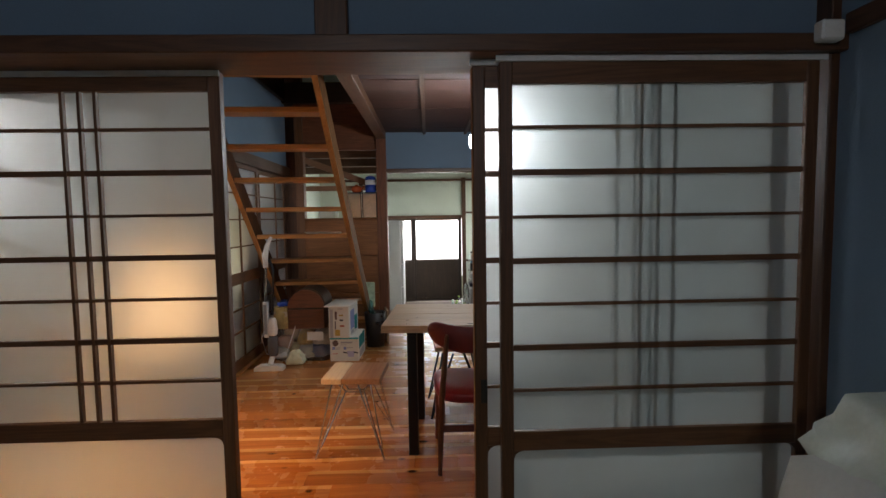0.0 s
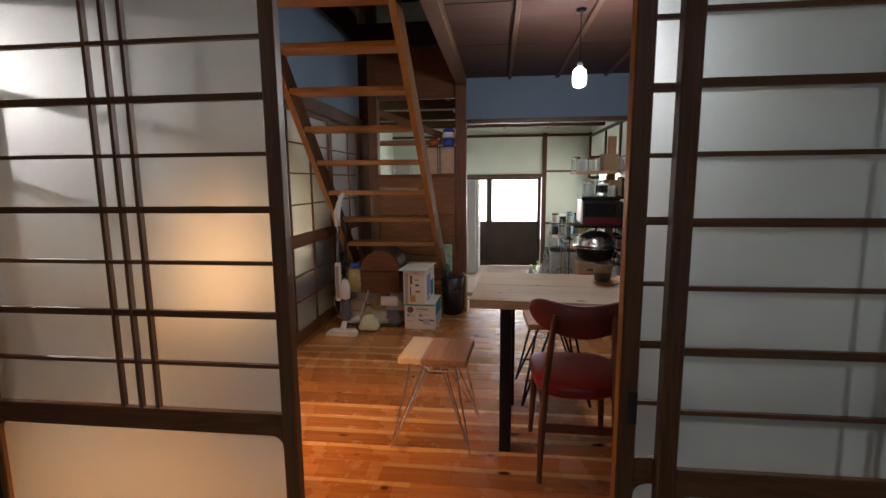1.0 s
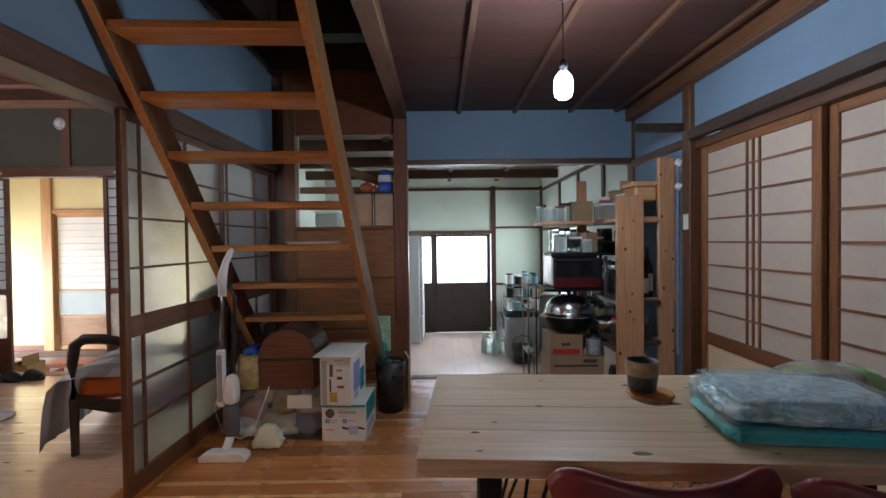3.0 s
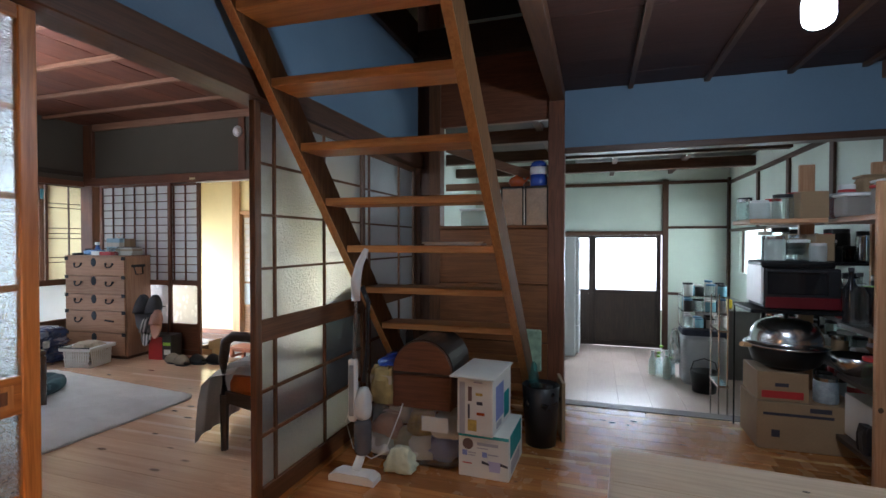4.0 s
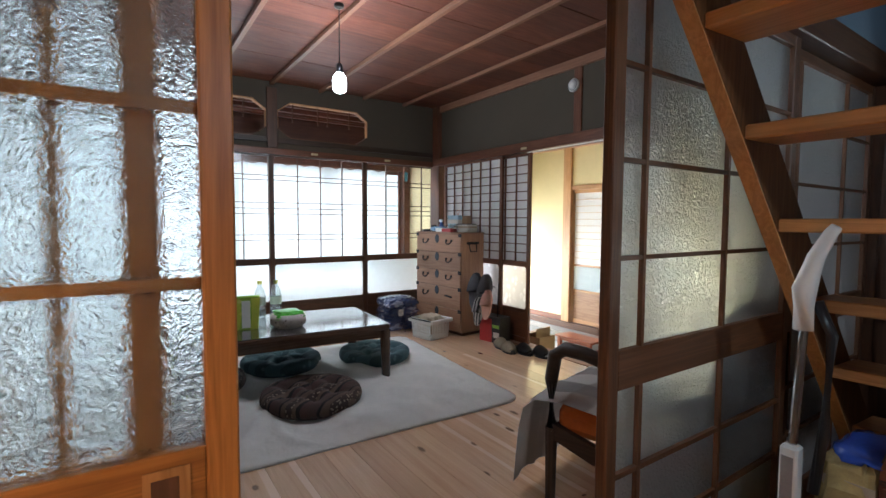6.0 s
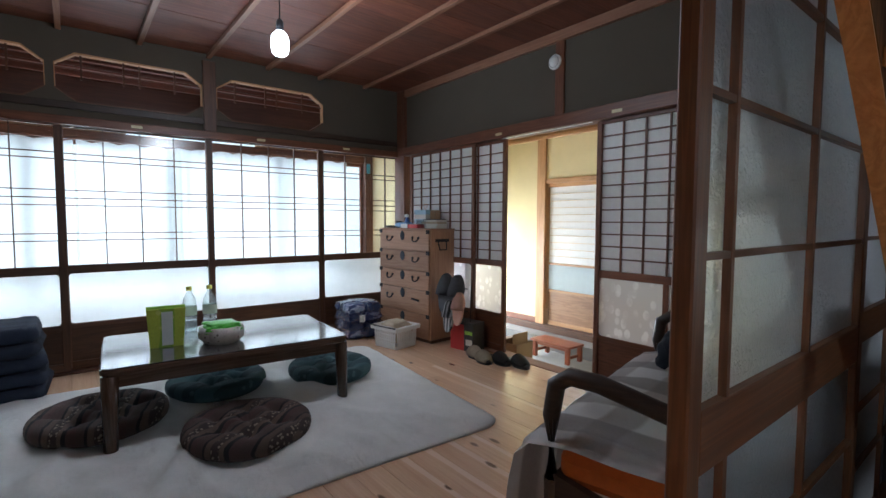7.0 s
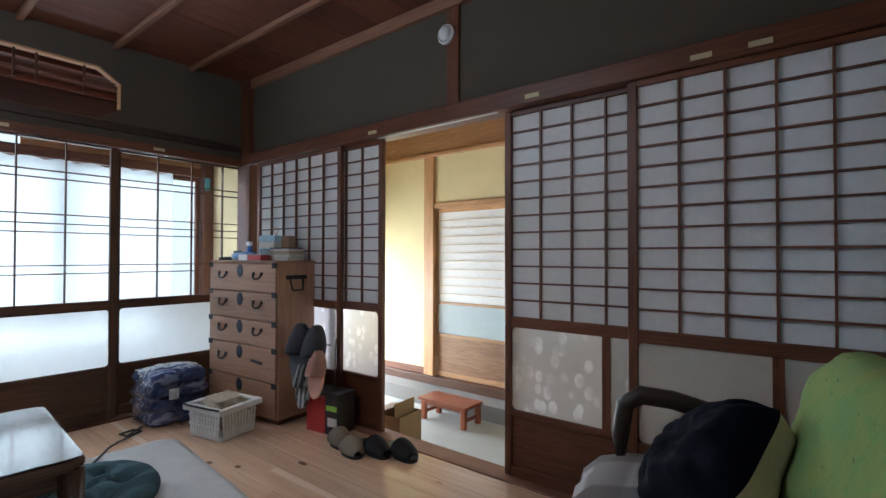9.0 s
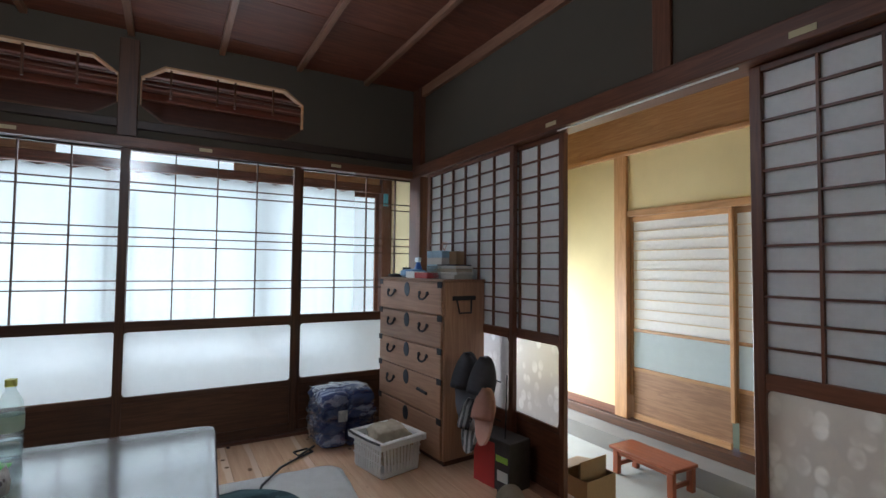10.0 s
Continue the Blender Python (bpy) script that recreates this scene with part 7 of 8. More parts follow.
def chest():
    c = thing("chest_of_drawers", "wooden chest with dark iron handles and lock plates", "chest", at=pose(-4.412, 6.205, 0, 0, 0, 4.2))
    W, D, H = 0.748, 0.30, 1.005
    part("body", box(B(), (0, 0.018, 0.03), (W, D, H), 0.004), wood("chest", "z"), c)
    part("plinth", box(B(), (0.01, 0.03, 0), (W - 0.01, D - 0.01, 0.03), 0.003), wood("stained", "x"), c)
    part("top_board", box(B(), (-0.006, 0.005, H), (W + 0.006, D, H + 0.012), 0.003), wood("chest", "x"), c)
    zs = [0.035, 0.255, 0.47, 0.635, 0.815, 1.0]
    for k, (z0, z1) in enumerate(zip(zs, zs[1:])):
        dr_ = part("drawer", box(B(), (0.008, 0.0, z0 + 0.004), (W - 0.008, 0.0175, z1 - 0.004), 0.003), wood("chest", "x"), c)
        zc = (z0 + z1) / 2 + 0.01
        for x in (0.17, W - 0.19):
            hd = B()
            if k == 1 and x > 0.3:
                rod(hd, (x - 0.05, -0.006, zc + 0.006), (x + 0.05, -0.006, zc - 0.002), 0.009, seg=8)
                part("handle", hd, IRON, dr_, "straight iron pull")
                continue
            if k == 0:
                continue
            tube(hd, [(x - 0.042, -0.004, zc + 0.016), (x - 0.036, -0.012, zc - 0.006), (x - 0.015, -0.016, zc - 0.018), (x + 0.015, -0.016, zc - 0.018), (x + 0.036, -0.012, zc - 0.006), (x + 0.042, -0.004, zc + 0.016)], 0.006, 6)
            for sx in (-1, 1):
                rod(hd, (x + sx * 0.042, 0.0, zc + 0.016), (x + sx * 0.042, -0.007, zc + 0.016), 0.012, seg=8)
            part("handle", hd, IRON, dr_, "dark iron drop handle")
        lp = B()
        lathe(lp, [(0.0, 0.0), (0.033, 0.0), (0.030, 0.003), (0.0, 0.004)], seg=14)
        for v in lp.verts:
            v.co = Vector((W / 2 - 0.01 + v.co.x * 1.0, -v.co.z, z1 - 0.05 + v.co.y * 1.35))
        part("lock_plate", lp, plain("iron_blue_%d" % k, (0.055, 0.065, 0.08), 0.4, 0.8), dr_, "dark iron lock plate")
        for x in (0.0, W - 0.045):
            part("corner_mount", box(B(), (x, -0.0025, z1 - 0.03), (x + 0.045, 0.001, z1 + 0.004)), IRON, c)
    ch_ = B()
    tube(ch_, [(W + 0.002, 0.10, 0.90), (W + 0.014, 0.11, 0.83), (W + 0.014, 0.19, 0.83), (W + 0.002, 0.20, 0.90)], 0.006, 6)
    box(ch_, (W - 0.001, 0.07, 0.90), (W + 0.004, 0.23, 0.925))
    part("carrying_handle", ch_, IRON, c, "iron carrying handle on the side")
    return c


chest()
CZ = 1.018


def on_chest(u, v):
    p = pose(-4.412, 6.205, 0, 0, 0, 4.2) @ Vector((u, v, 0))
    return p.x, p.y


def small_box(name, u, v, z, w, d, h, m_, label, cat, rot=0):
    x, y = on_chest(u, v)
    t = thing(name, label, cat, at=pose(x, y, z, 0, 0, 4.2 + rot))
    part(name + "_body", box(B(), (-w / 2, -d / 2, 0), (w / 2, d / 2, h), 0.003), m_, t)
    return t


zz = CZ
for k, (w, m_) in enumerate(((0.19, PAPERBACK), (0.20, PAPERBACK), (0.185, BEIGE_CL), (0.19, PAPERBACK), (0.17, INK))):
    h = (0.022, 0.018, 0.02, 0.016, 0.008)[k]
    small_box("book", 0.62 + 0.008 * (k % 2), 0.17, zz, w, 0.13, h, m_, "book lying in a stack on the chest", "book", 3 * (k % 3))
    zz += h
zz = CZ + 0.0
for k in range(4):
    small_box("book", 0.44, 0.20, zz, 0.16, 0.11, 0.042, PALE_BLUE_BOOK if k % 2 else PAPERBACK, "thick blue-white book stacked on the chest", "book", k)
    zz += 0.042
small_box("carton", 0.53, 0.235, CZ + 0.0, 0.13, 0.06, 0.165, CARD, "brown carton behind the books", "box")
small_box("sweet_box", 0.44, 0.07, CZ, 0.22, 0.09, 0.035, RED_PRINT, "flat red box on the chest", "box")
small_box("tissue_pack", 0.36, 0.06, CZ, 0.10, 0.08, 0.04, WHITE_PL, "white tissue pack on the chest", "pack")
small_box("wrap_box", 0.53, 0.10, CZ + 0.0, 0.10, 0.07, 0.075, CLEAR_FILM, "clear plastic case on the chest", "case")
x, y = on_chest(0.27, 0.10)
bc = thing("cloth_bundle", "crumpled blue and white bag on the chest", "bag")
part("bag_body", soft_bag(B(), x, y, CZ, 0.20, 0.13, 0.055, 3, 0.3, 5, 3), plain("blue_packaging", (0.12, 0.26, 0.48), 0.4, var=0.4, scale=20), bc, smooth=True)
x, y = on_chest(0.23, 0.16)
spb = thing("spray_bottle", "blue and white spray bottle on the chest", "bottle", at=pose(x, y, CZ))
part("bottle_body", lathe(B(), [(0.0, 0.0), (0.026, 0.0), (0.028, 0.05), (0.016, 0.085), (0.012, 0.10), (0.0, 0.10)], seg=16), plain("spray_blue", (0.05, 0.13, 0.42), 0.3), spb, smooth=True)
part("trigger_head", box(B(), (-0.03, -0.012, 0.10), (0.02, 0.012, 0.13), 0.004), WHITE_PL, spb)
x, y = on_chest(0.165, 0.11)
mg = thing("mug", "dark mug on the chest", "mug", at=pose(x, y, CZ))
part("mug_body", lathe(B(), [(0.0, 0.0), (0.026, 0.0), (0.028, 0.065), (0.025, 0.065), (0.023, 0.01), (0.0, 0.01)], seg=18), IRON, mg, smooth=True)
x, y = on_chest(0.085, 0.07)
pd = thing("round_tin", "flat dark round tin on the chest", "tin", at=pose(x, y, CZ))
part("tin_body", lathe(B(), [(0.0, 0.0), (0.045, 0.0), (0.048, 0.02), (0.0, 0.024)], seg=20), BLACK_PL, pd, smooth=True)
x, y = on_chest(0.40, 0.25)
ht = thing("wire_ornament", "pink heart-shaped wire ornament on the chest", "ornament", at=pose(x, y, CZ))
pts = [(0.0, 0.0, 0.0), (0.0, 0.0, 0.17)] + [(0.028 * math.sin(a) ** 3 * 1.0, 0, 0.205 + 0.026 * (13 * math.cos(a) - 5 * math.cos(2 * a) - 2 * math.cos(3 * a)) / 13) for a in [math.pi + 2 * math.pi * k / 16 for k in range(17)]]
part("wire", tube(B(), pts, 0.0025, 6), PINK_CL, ht)

bbag = thing("laundry_bag", "clear plastic bag stuffed with blue and white cloth", "bag")
FOLDED = patterned("folded_striped_cloth", (0.012, 0.020, 0.075), (0.05, 0.07, 0.15), (0.012, 0.020, 0.075), 34)
FOLDED_PALE = patterned("folded_pale_cloth", (0.06, 0.08, 0.19), (0.30, 0.33, 0.44), (0.06, 0.08, 0.19), 34)
pr = random.Random(8)
for row in range(4):
    for col in range(2):
        for lay_ in range(2):
            x, y, z = -4.40 + 0.13 * lay_ + pr.uniform(-0.01, 0.01), 5.84 + 0.165 * col + pr.uniform(-0.015, 0.015), 0.004 + 0.078 * row
            part("folded_packet", soft_bag(B(), x, y, z, 0.155, 0.175, 0.092, row * 7 + col * 3 + lay_, 0.28, 6, 3, 0.9), (FOLDED, FOLDED_PALE, FOLDED)[(row + col + lay_) % 3], bbag, smooth=True)
part("film", soft_bag(B(), -4.335, 5.925, 0.0, 0.32, 0.38, 0.350, 4, 0.22, 17, 5, 0.92), thin_clear("bag_film", (0.90, 0.93, 0.98), 0.75), bbag, "glossy clear film", smooth=True)
part("paper_label", box(B(), (-4.19, 5.86, 0.16), (-4.186, 5.915, 0.225)), PAPERBACK, bbag, "white paper label")


def laundry_basket():
    k_ = thing("laundry_basket", "white slatted plastic basket with folded cloth in it", "basket", at=pose(-3.835, 6.02, 0, 0, 0, 12))
    w, d, h = 0.26, 0.24, 0.19
    for sx in (-1, 1):
        for j in range(11):
            u = -d / 2 + 0.02 + j * (d - 0.04) / 10
            part("slat", prism(B(), [(u - 0.006, 0.02), (u + 0.006, 0.02), (u * 1.12 + 0.007, h - 0.03), (u * 1.12 - 0.007, h - 0.03)], sx * (w / 2 + 0.006) - 0.0025, sx * (w / 2 + 0.006) + 0.0025, "x"), WHITE_PL, k_)
            u = -w / 2 + 0.02 + j * (w - 0.04) / 10
            part("slat", prism(B(), [(u - 0.006, 0.02), (u + 0.006, 0.02), (u * 1.1 + 0.007, h - 0.03), (u * 1.1 - 0.007, h - 0.03)], sx * (d / 2 + 0.006) - 0.0025, sx * (d / 2 + 0.006) + 0.0025, "y"), WHITE_PL, k_)
    part("base", box(B(), (-w / 2, -d / 2, 0.0), (w / 2, d / 2, 0.03), 0.006), WHITE_PL, k_)
    rim = B()
    for (x0, x1, y0, y1) in ((-w / 2 - 0.03, w / 2 + 0.03, -d / 2 - 0.03, -d / 2 + 0.002), (-w / 2 - 0.03, w / 2 + 0.03, d / 2 - 0.002, d / 2 + 0.03), (-w / 2 - 0.03, -w / 2 + 0.002, -d / 2, d / 2), (w / 2 - 0.002, w / 2 + 0.03, -d / 2, d / 2)):
        box(rim, (x0, y0, h - 0.035), (x1, y1, h), 0.005)
    part("rim", rim, WHITE_PL, k_)
    for z in (0.075, 0.12):
        for sx in (-1, 1):
            part("hoop", box(B(), (-w / 2, sx * (d / 2 + 0.007) - 0.003, z), (w / 2, sx * (d / 2 + 0.007) + 0.003, z + 0.008)), WHITE_PL, k_)
    part("handle", tube(B(), [(-w / 2 - 0.02, -d / 2 - 0.03, h), (-0.08, -d / 2 - 0.045, h + 0.004), (0.08, -d / 2 - 0.045, h + 0.004), (w / 2 + 0.02, -d / 2 - 0.03, h)], 0.006, 6), BLACK_PL, k_, "dark folded handle")
    return k_


laundry_basket()
lc = thing("folded_cloth", "cream cloth heaped in the basket", "cloth")
part("cloth", soft_bag(B(), -3.835, 6.025, 0.032, 0.235, 0.215, 0.195, 14, 0.30, 5, 5, 0.80), BEIGE_CL, lc, smooth=True)


def slipper(m, mat_, label, group="", sole=None):
    s = thing("slipper", label, "slipper", group, at=m)
    n = 20
    out = []
    for k in range(n):
        a = 2 * math.pi * k / n
        wx = 0.056 if math.sin(a) > 0 else 0.047
        out.append((wx * math.cos(a), 0.125 * math.sin(a)))
    part("sole", prism(B(), out, 0.0, 0.018, "z"), sole or BLACK_PL, s)
    bm = B()
    rows = []
    for i in range(8):
        v = -0.01 + 0.13 * i / 7
        half = 0.057 * math.sqrt(max(0.02, 1 - (max(0, v) / 0.127) ** 2))
        hh = 0.058 - 0.038 * (i / 7) ** 1.5
        rows.append([bm.verts.new((half * math.cos(math.pi * k / 8), v, 0.014 + hh * math.sin(math.pi * k / 8))) for k in range(9)])
    for a, b in zip(rows, rows[1:]):
        for k in range(8):
            bm.faces.new((a[k], b[k], b[k + 1], a[k + 1]))
    bmesh.ops.solidify(bm, geom=bm.faces[:], thickness=0.006)
    part("upper", bm, mat_, s, smooth=True)
    return s


BLK = plain("black_rubber", (0.02, 0.02, 0.022), 0.55)
for k, (x, y, r, m_, lab) in enumerate(((-3.19, 6.36, 246, BEIGE_CL, "beige house slipper on the floor"), (-3.05, 6.325, 245, BEIGE_CL, "beige house slipper on the floor"),
                                        (-2.94, 6.40, 252, BLK, "black rubber sandal by the sill"), (-2.80, 6.46, 250, BLK, "black rubber sandal by the sill"))):
    slipper(pose(x, y, 0.0, 0, 0, r) @ Matrix.Scale(1.15, 4), m_, lab, "footwear by the sill")
sr = thing("slipper_stand", "iron wire stand holding upright slippers", "stand")
for x in (-3.50, -3.32):
    part("upright", rod(B(), (x, 6.42, 0.0), (x, 6.44, 0.55), 0.004, seg=6), IRON, sr)
for z in (0.12, 0.33, 0.52):
    part("bar", rod(B(), (-3.50, 6.40, z), (-3.32, 6.40, z), 0.004, seg=6), IRON, sr)
ZEBRA = patterned("striped_felt", (0.08, 0.08, 0.08), (0.45, 0.44, 0.42), (0.3, 0.3, 0.3), 40)
for k, (x, y, z, m_, lab) in enumerate(((-3.555, 6.36, 0.46, GREY_CL, "dark grey slipper standing upright"), (-3.415, 6.37, 0.46, GREY_CL, "grey slipper standing upright"),
                                        (-3.47, 6.33, 0.28, ZEBRA, "striped slipper standing upright"), (-3.345, 6.33, 0.36, PINK_CL, "pink felt slipper standing upright"))):
    slipper(pose(x, y, z, 82, 0, 12) @ Matrix.Scale(1.4 if k < 2 else 1.12, 4), m_, lab, "slippers on the stand", sole=m_)
carton("shoe_box", -3.49, 6.36, 0.0, 0.25, 0.15, 0.24, "red and dark printed cardboard box by the chest", plain("dark_print", (0.03, 0.025, 0.025), 0.45, var=0.5, scale=20), 8, False,
       [((0.0, -0.002, 0.0), (0.15, 0.0, 0.22), RED_PRINT), ((0.17, -0.002, 0.05), (0.24, 0.0, 0.10), PAPERBACK), ((0.16, -0.002, 0.14), (0.24, 0.0, 0.17), GREEN_PRINT)])
cab = B()
tube(cab, [(-3.60, 5.30, 0.035), (-3.85, 5.38, 0.03), (-4.02, 5.50, 0.03), (-4.15, 5.62, 0.012), (-4.22, 5.72, 0.006), (-4.28, 5.70, 0.006), (-4.26, 5.62, 0.006), (-4.18, 5.63, 0.010), (-4.30, 5.75, 0.006)], 0.006, 6)
tagged(part("power_cable", cab, BLACK_PL), "black power cable curling on the floor by the rug", "cable")


# sofa
def sofa():
    m = pose(-1.285, 4.93, 0, 0, 0, 13)
    s = thing("sofa", "dark wooden armchair sofa under a grey checked fleece blanket", "sofa", at=m)
    L, D = 1.21, 0.62          # along y, and towards +x

    def arm(y):
        part("arm", tube(B(), [(0.02, y, 0.30), (0.015, y, 0.50), (0.03, y, 0.60), (0.075, y, 0.632), (0.16, y, 0.628), (0.35, y, 0.585), (0.52, y, 0.56)], [0.024, 0.026, 0.028, 0.028, 0.027, 0.026, 0.025], 10), wood("dark", "x"), s, smooth=True)
        part("leg", tube(B(), [(0.02, y, 0.0), (0.02, y, 0.31)], [0.020, 0.025], 8), wood("dark", "z"), s)
        part("leg", tube(B(), [(D - 0.06, y, 0.0), (D - 0.08, y, 0.56), (D - 0.04, y, 0.66)], [0.020, 0.026, 0.022], 8), wood("dark", "z"), s)
        part("side_rail", prism(B(), [(0.02, 0.27), (0.2, 0.22), (D - 0.07, 0.22), (D - 0.07, 0.285), (0.2, 0.29), (0.02, 0.33)], y - 0.014, y + 0.014, "y"), wood("dark", "x"), s)

    arm(0.02)
    arm(L - 0.02)
    part("front_rail", box(B(), (0.01, 0.03, 0.24), (0.04, L - 0.03, 0.31), 0.006), wood("dark", "y"), s)
    part("seat_cushion", rounded(B(), 0.30, L / 2, 0.285, 0.405, 0.54, L - 0.09, 0.05, 0.02), ORANGE_CL, s, "orange seat cushion beneath the blanket")
    part("backrest", box(B(), (D - 0.10, 0.04, 0.30), (D - 0.04, L - 0.04, 0.60), 0.02, 2), wood("dark", "y"), s)
    # blanket over seat, hanging over the front edge
    bm = B()
    prof = [(0.50, 0.462), (0.40, 0.455), (0.25, 0.455), (0.10, 0.457), (0.03, 0.450), (-0.03, 0.432), (-0.075, 0.385), (-0.098, 0.29), (-0.112, 0.17), (-0.122, 0.06)]
    N = 46
    g_ = []
    for j in range(N + 1):
        y = -0.03 + (L + 0.06) * j / N
        row = []
        for i, (u, z) in enumerate(prof):
            f = noise.noise(Vector((u * 5, y * 6, 2.0)))
            fold = 0.022 * math.sin(y * 22 + 3 * f) * (i > 4)
            end = 0.0 if 0.03 < y < L - 0.03 else -0.02
            f2 = noise.noise(Vector((u * 14, y * 15, 7.0)))
            row.append(bm.verts.new((u + 0.018 * f + 0.006 * f2 - abs(fold), y, z + 0.018 * f + 0.007 * f2 + end)))
        g_.append(row)
    for a, b in zip(g_, g_[1:]):
        for k in range(len(prof) - 1):
            bm.faces.new((a[k], a[k + 1], b[k + 1], b[k]))
    bmesh.ops.solidify(bm, geom=bm.faces[:], thickness=0.016)
    bmesh.ops.recalc_face_normals(bm, faces=bm.faces[:])
    part("blanket", bm, BLANKET, s, "grey and white checked fleece", smooth=True)


sofa()


def pillow(name, m, w, h, t, mat_, label, seed=0, back=None, lump=0.05):
    p_ = thing(name, label, "cushion", at=m)
    N = 40
    whole = B()
    for side, mt in ((1, mat_), (-1, back or mat_)):
        bm = B() if back else whole
        g_ = {}
        for i in range(N + 1):
            for j in range(N + 1):
                u, v = 2 * i / N - 1, 2 * j / N - 1
                q4 = max(abs(u), abs(v)) / max(1e-6, (u ** 4 + v ** 4) ** 0.25)
                e = (max(0.0, 1 - u ** 4) * max(0.0, 1 - v ** 4)) ** 0.5
                pin = 1 - 0.05 * ((1 - u * u) * abs(v) ** 6 + (1 - v * v) * abs(u) ** 6)
                f = 1 + lump * noise.noise(Vector((u * 2.2 + seed, v * 2.2, side)))
                fine = 0.005 * noise.noise(Vector((u * 9 + seed, v * 9, side * 3.0))) + 0.004 * noise.noise(Vector((u * 20 + seed, v * 20, side * 5.0)))
                g_[i, j] = bm.verts.new((u * q4 * w / 2 * pin, side * (t / 2 * e * f + fine * e), v * q4 * h / 2 * pin))
        for i in range(N):
            for j in range(N):
                q = (g_[i, j], g_[i + 1, j], g_[i + 1, j + 1], g_[i, j + 1])
                bm.faces.new(q if side < 0 else q[::-1])
        if back:
            part("cover" if side > 0 else "back_cover", bm, mt, p_, smooth=True)
    if not back:
        bmesh.ops.remove_doubles(whole, verts=whole.verts[:], dist=0.0005)
        part("cover", whole, mat_, p_, smooth=True)
    return p_


pillow("cushion", pose(-1.265, 5.84, 0.575, -46, -30, -46), 0.43, 0.27, 0.17, LINEN, "navy velvet cushion with a cream back on the sofa", 3, NAVY, 0.30)
pillow("cushion", pose(-0.974, 5.585, 0.640, -15, 1, -77), 0.90, 0.48, 0.17, GREEN_CL, "large lime green brushed cushion leaning on the sofa", 5, None, 0.22)
bsk = thing("handled_basket", "dark basket with an arched handle in the corner behind the sofa", "basket")
part("basket_body", rounded(B(), -0.83, 6.33, 0.0, 0.49, 0.24, 0.22, 0.05, 0.03), wood("black", "x"), bsk)
part("handle", tube(B(), [(-0.92, 6.33, 0.46), (-0.925, 6.33, 0.55), (-0.89, 6.33, 0.605), (-0.85, 6.33, 0.615), (-0.81, 6.33, 0.595), (-0.775, 6.33, 0.53), (-0.77, 6.33, 0.46)], 0.009, 8), BLACK_PL, bsk, smooth=True)

det = thing("smoke_detector", "round white smoke detector on the wall strut", "detector", at=pose(-2.567, 6.549, 2.203, 90, 0, 0))
part("base", lathe(B(), [(0.0, 0.0), (0.052, 0.0), (0.052, 0.012), (0.046, 0.02), (0.0, 0.02)], seg=28), WHITE_PL, det, smooth=True)
part("dome", lathe(B(), [(0.034, 0.018), (0.030, 0.032), (0.0, 0.036)], seg=24), WHITE_PL, det, smooth=True)
part("vent_ring", lathe(B(), [(0.037, 0.0202), (0.040, 0.0225), (0.043, 0.0202)], seg=24), GREY_PL, det)
for x in (-3.14, -2.10, -1.42, -1.24):
    tg = thing("paper_tag", "small yellowed paper tag on the lintel", "tag", "paper tags on the lintel")
    part("tag", box(B(), (x, 6.526, 1.765), (x + 0.07, 6.5279, 1.785)), CREAM, tg)
for y in (3.1, 4.2, 5.1, 5.9):
    tg = thing("paper_tag", "small yellowed paper tag on the lintel", "tag", "paper tags on the lintel")
    part("tag", box(B(), (XW + 0.0301, y, 1.762), (XW + 0.032, y + 0.07, 1.782)), CREAM, tg)

# ---------------- veranda and entrance hall ----------------
LACE = lace_mat()


def curtain(y0, y1, label, seed, x=-5.50, top=1.765, low=0.60, fold=None):
    c = thing("curtain", label, "curtain", "veranda curtains")
    bm = B()
    n = int((y1 - y0) / 0.012)
    rows = []
    for i in range(n + 1):
        y = y0 + (y1 - y0) * i / n
        sc = 0.018 * abs(math.sin(math.pi * y / 0.19))
        dx = 0.024 * math.sin(y * 37 + 4.0 * noise.noise(Vector((y * 2.6, seed, 0)))) * (0.5 + noise.noise(Vector((y * 1.7, seed, 9)))) + 0.02 * noise.noise(Vector((y * 3, seed, 4)))
        if fold:
            dx += 0.03 * math.sin(y * 95) * math.exp(-((y - fold) / 0.09) ** 2)
        rows.append([bm.verts.new((x + dx * (0.35 + 0.65 * k / 6), y, top - 0.02 + sc * (k == 0) + (low - top) * k / 6)) for k in range(7)])
    for a, b in zip(rows, rows[1:]):
        for k in range(6):
            bm.faces.new((a[k], a[k + 1], b[k + 1], b[k]))
    part("lace", bm, LACE, c, smooth=True)
    return c


curtain(2.55, 3.86, "white lace curtain drawn across the veranda window", 1)
curtain(3.88, 4.74, "white lace curtain gathered at its free edge", 2, fold=4.66)
curtain(4.72, 6.385, "white lace curtain ending short of the veranda corner", 3, x=-5.47)
cr = thing("curtain_rail", "slim wooden curtain rail of the veranda", "rail")
part("rail", box(B(), (-5.515, 2.5, 1.765), (-5.485, 6.55, 1.79), 0.003), wood("redbrown", "y"), cr)
tm = thing("thermometer", "small light blue hanging charm by the veranda post", "ornament")
part("charm", box(B(), (-5.568, 6.70, 1.66), (-5.556, 6.75, 1.78), 0.006), plain("sky_blue_plastic", (0.10, 0.42, 0.60), 0.4), tm)

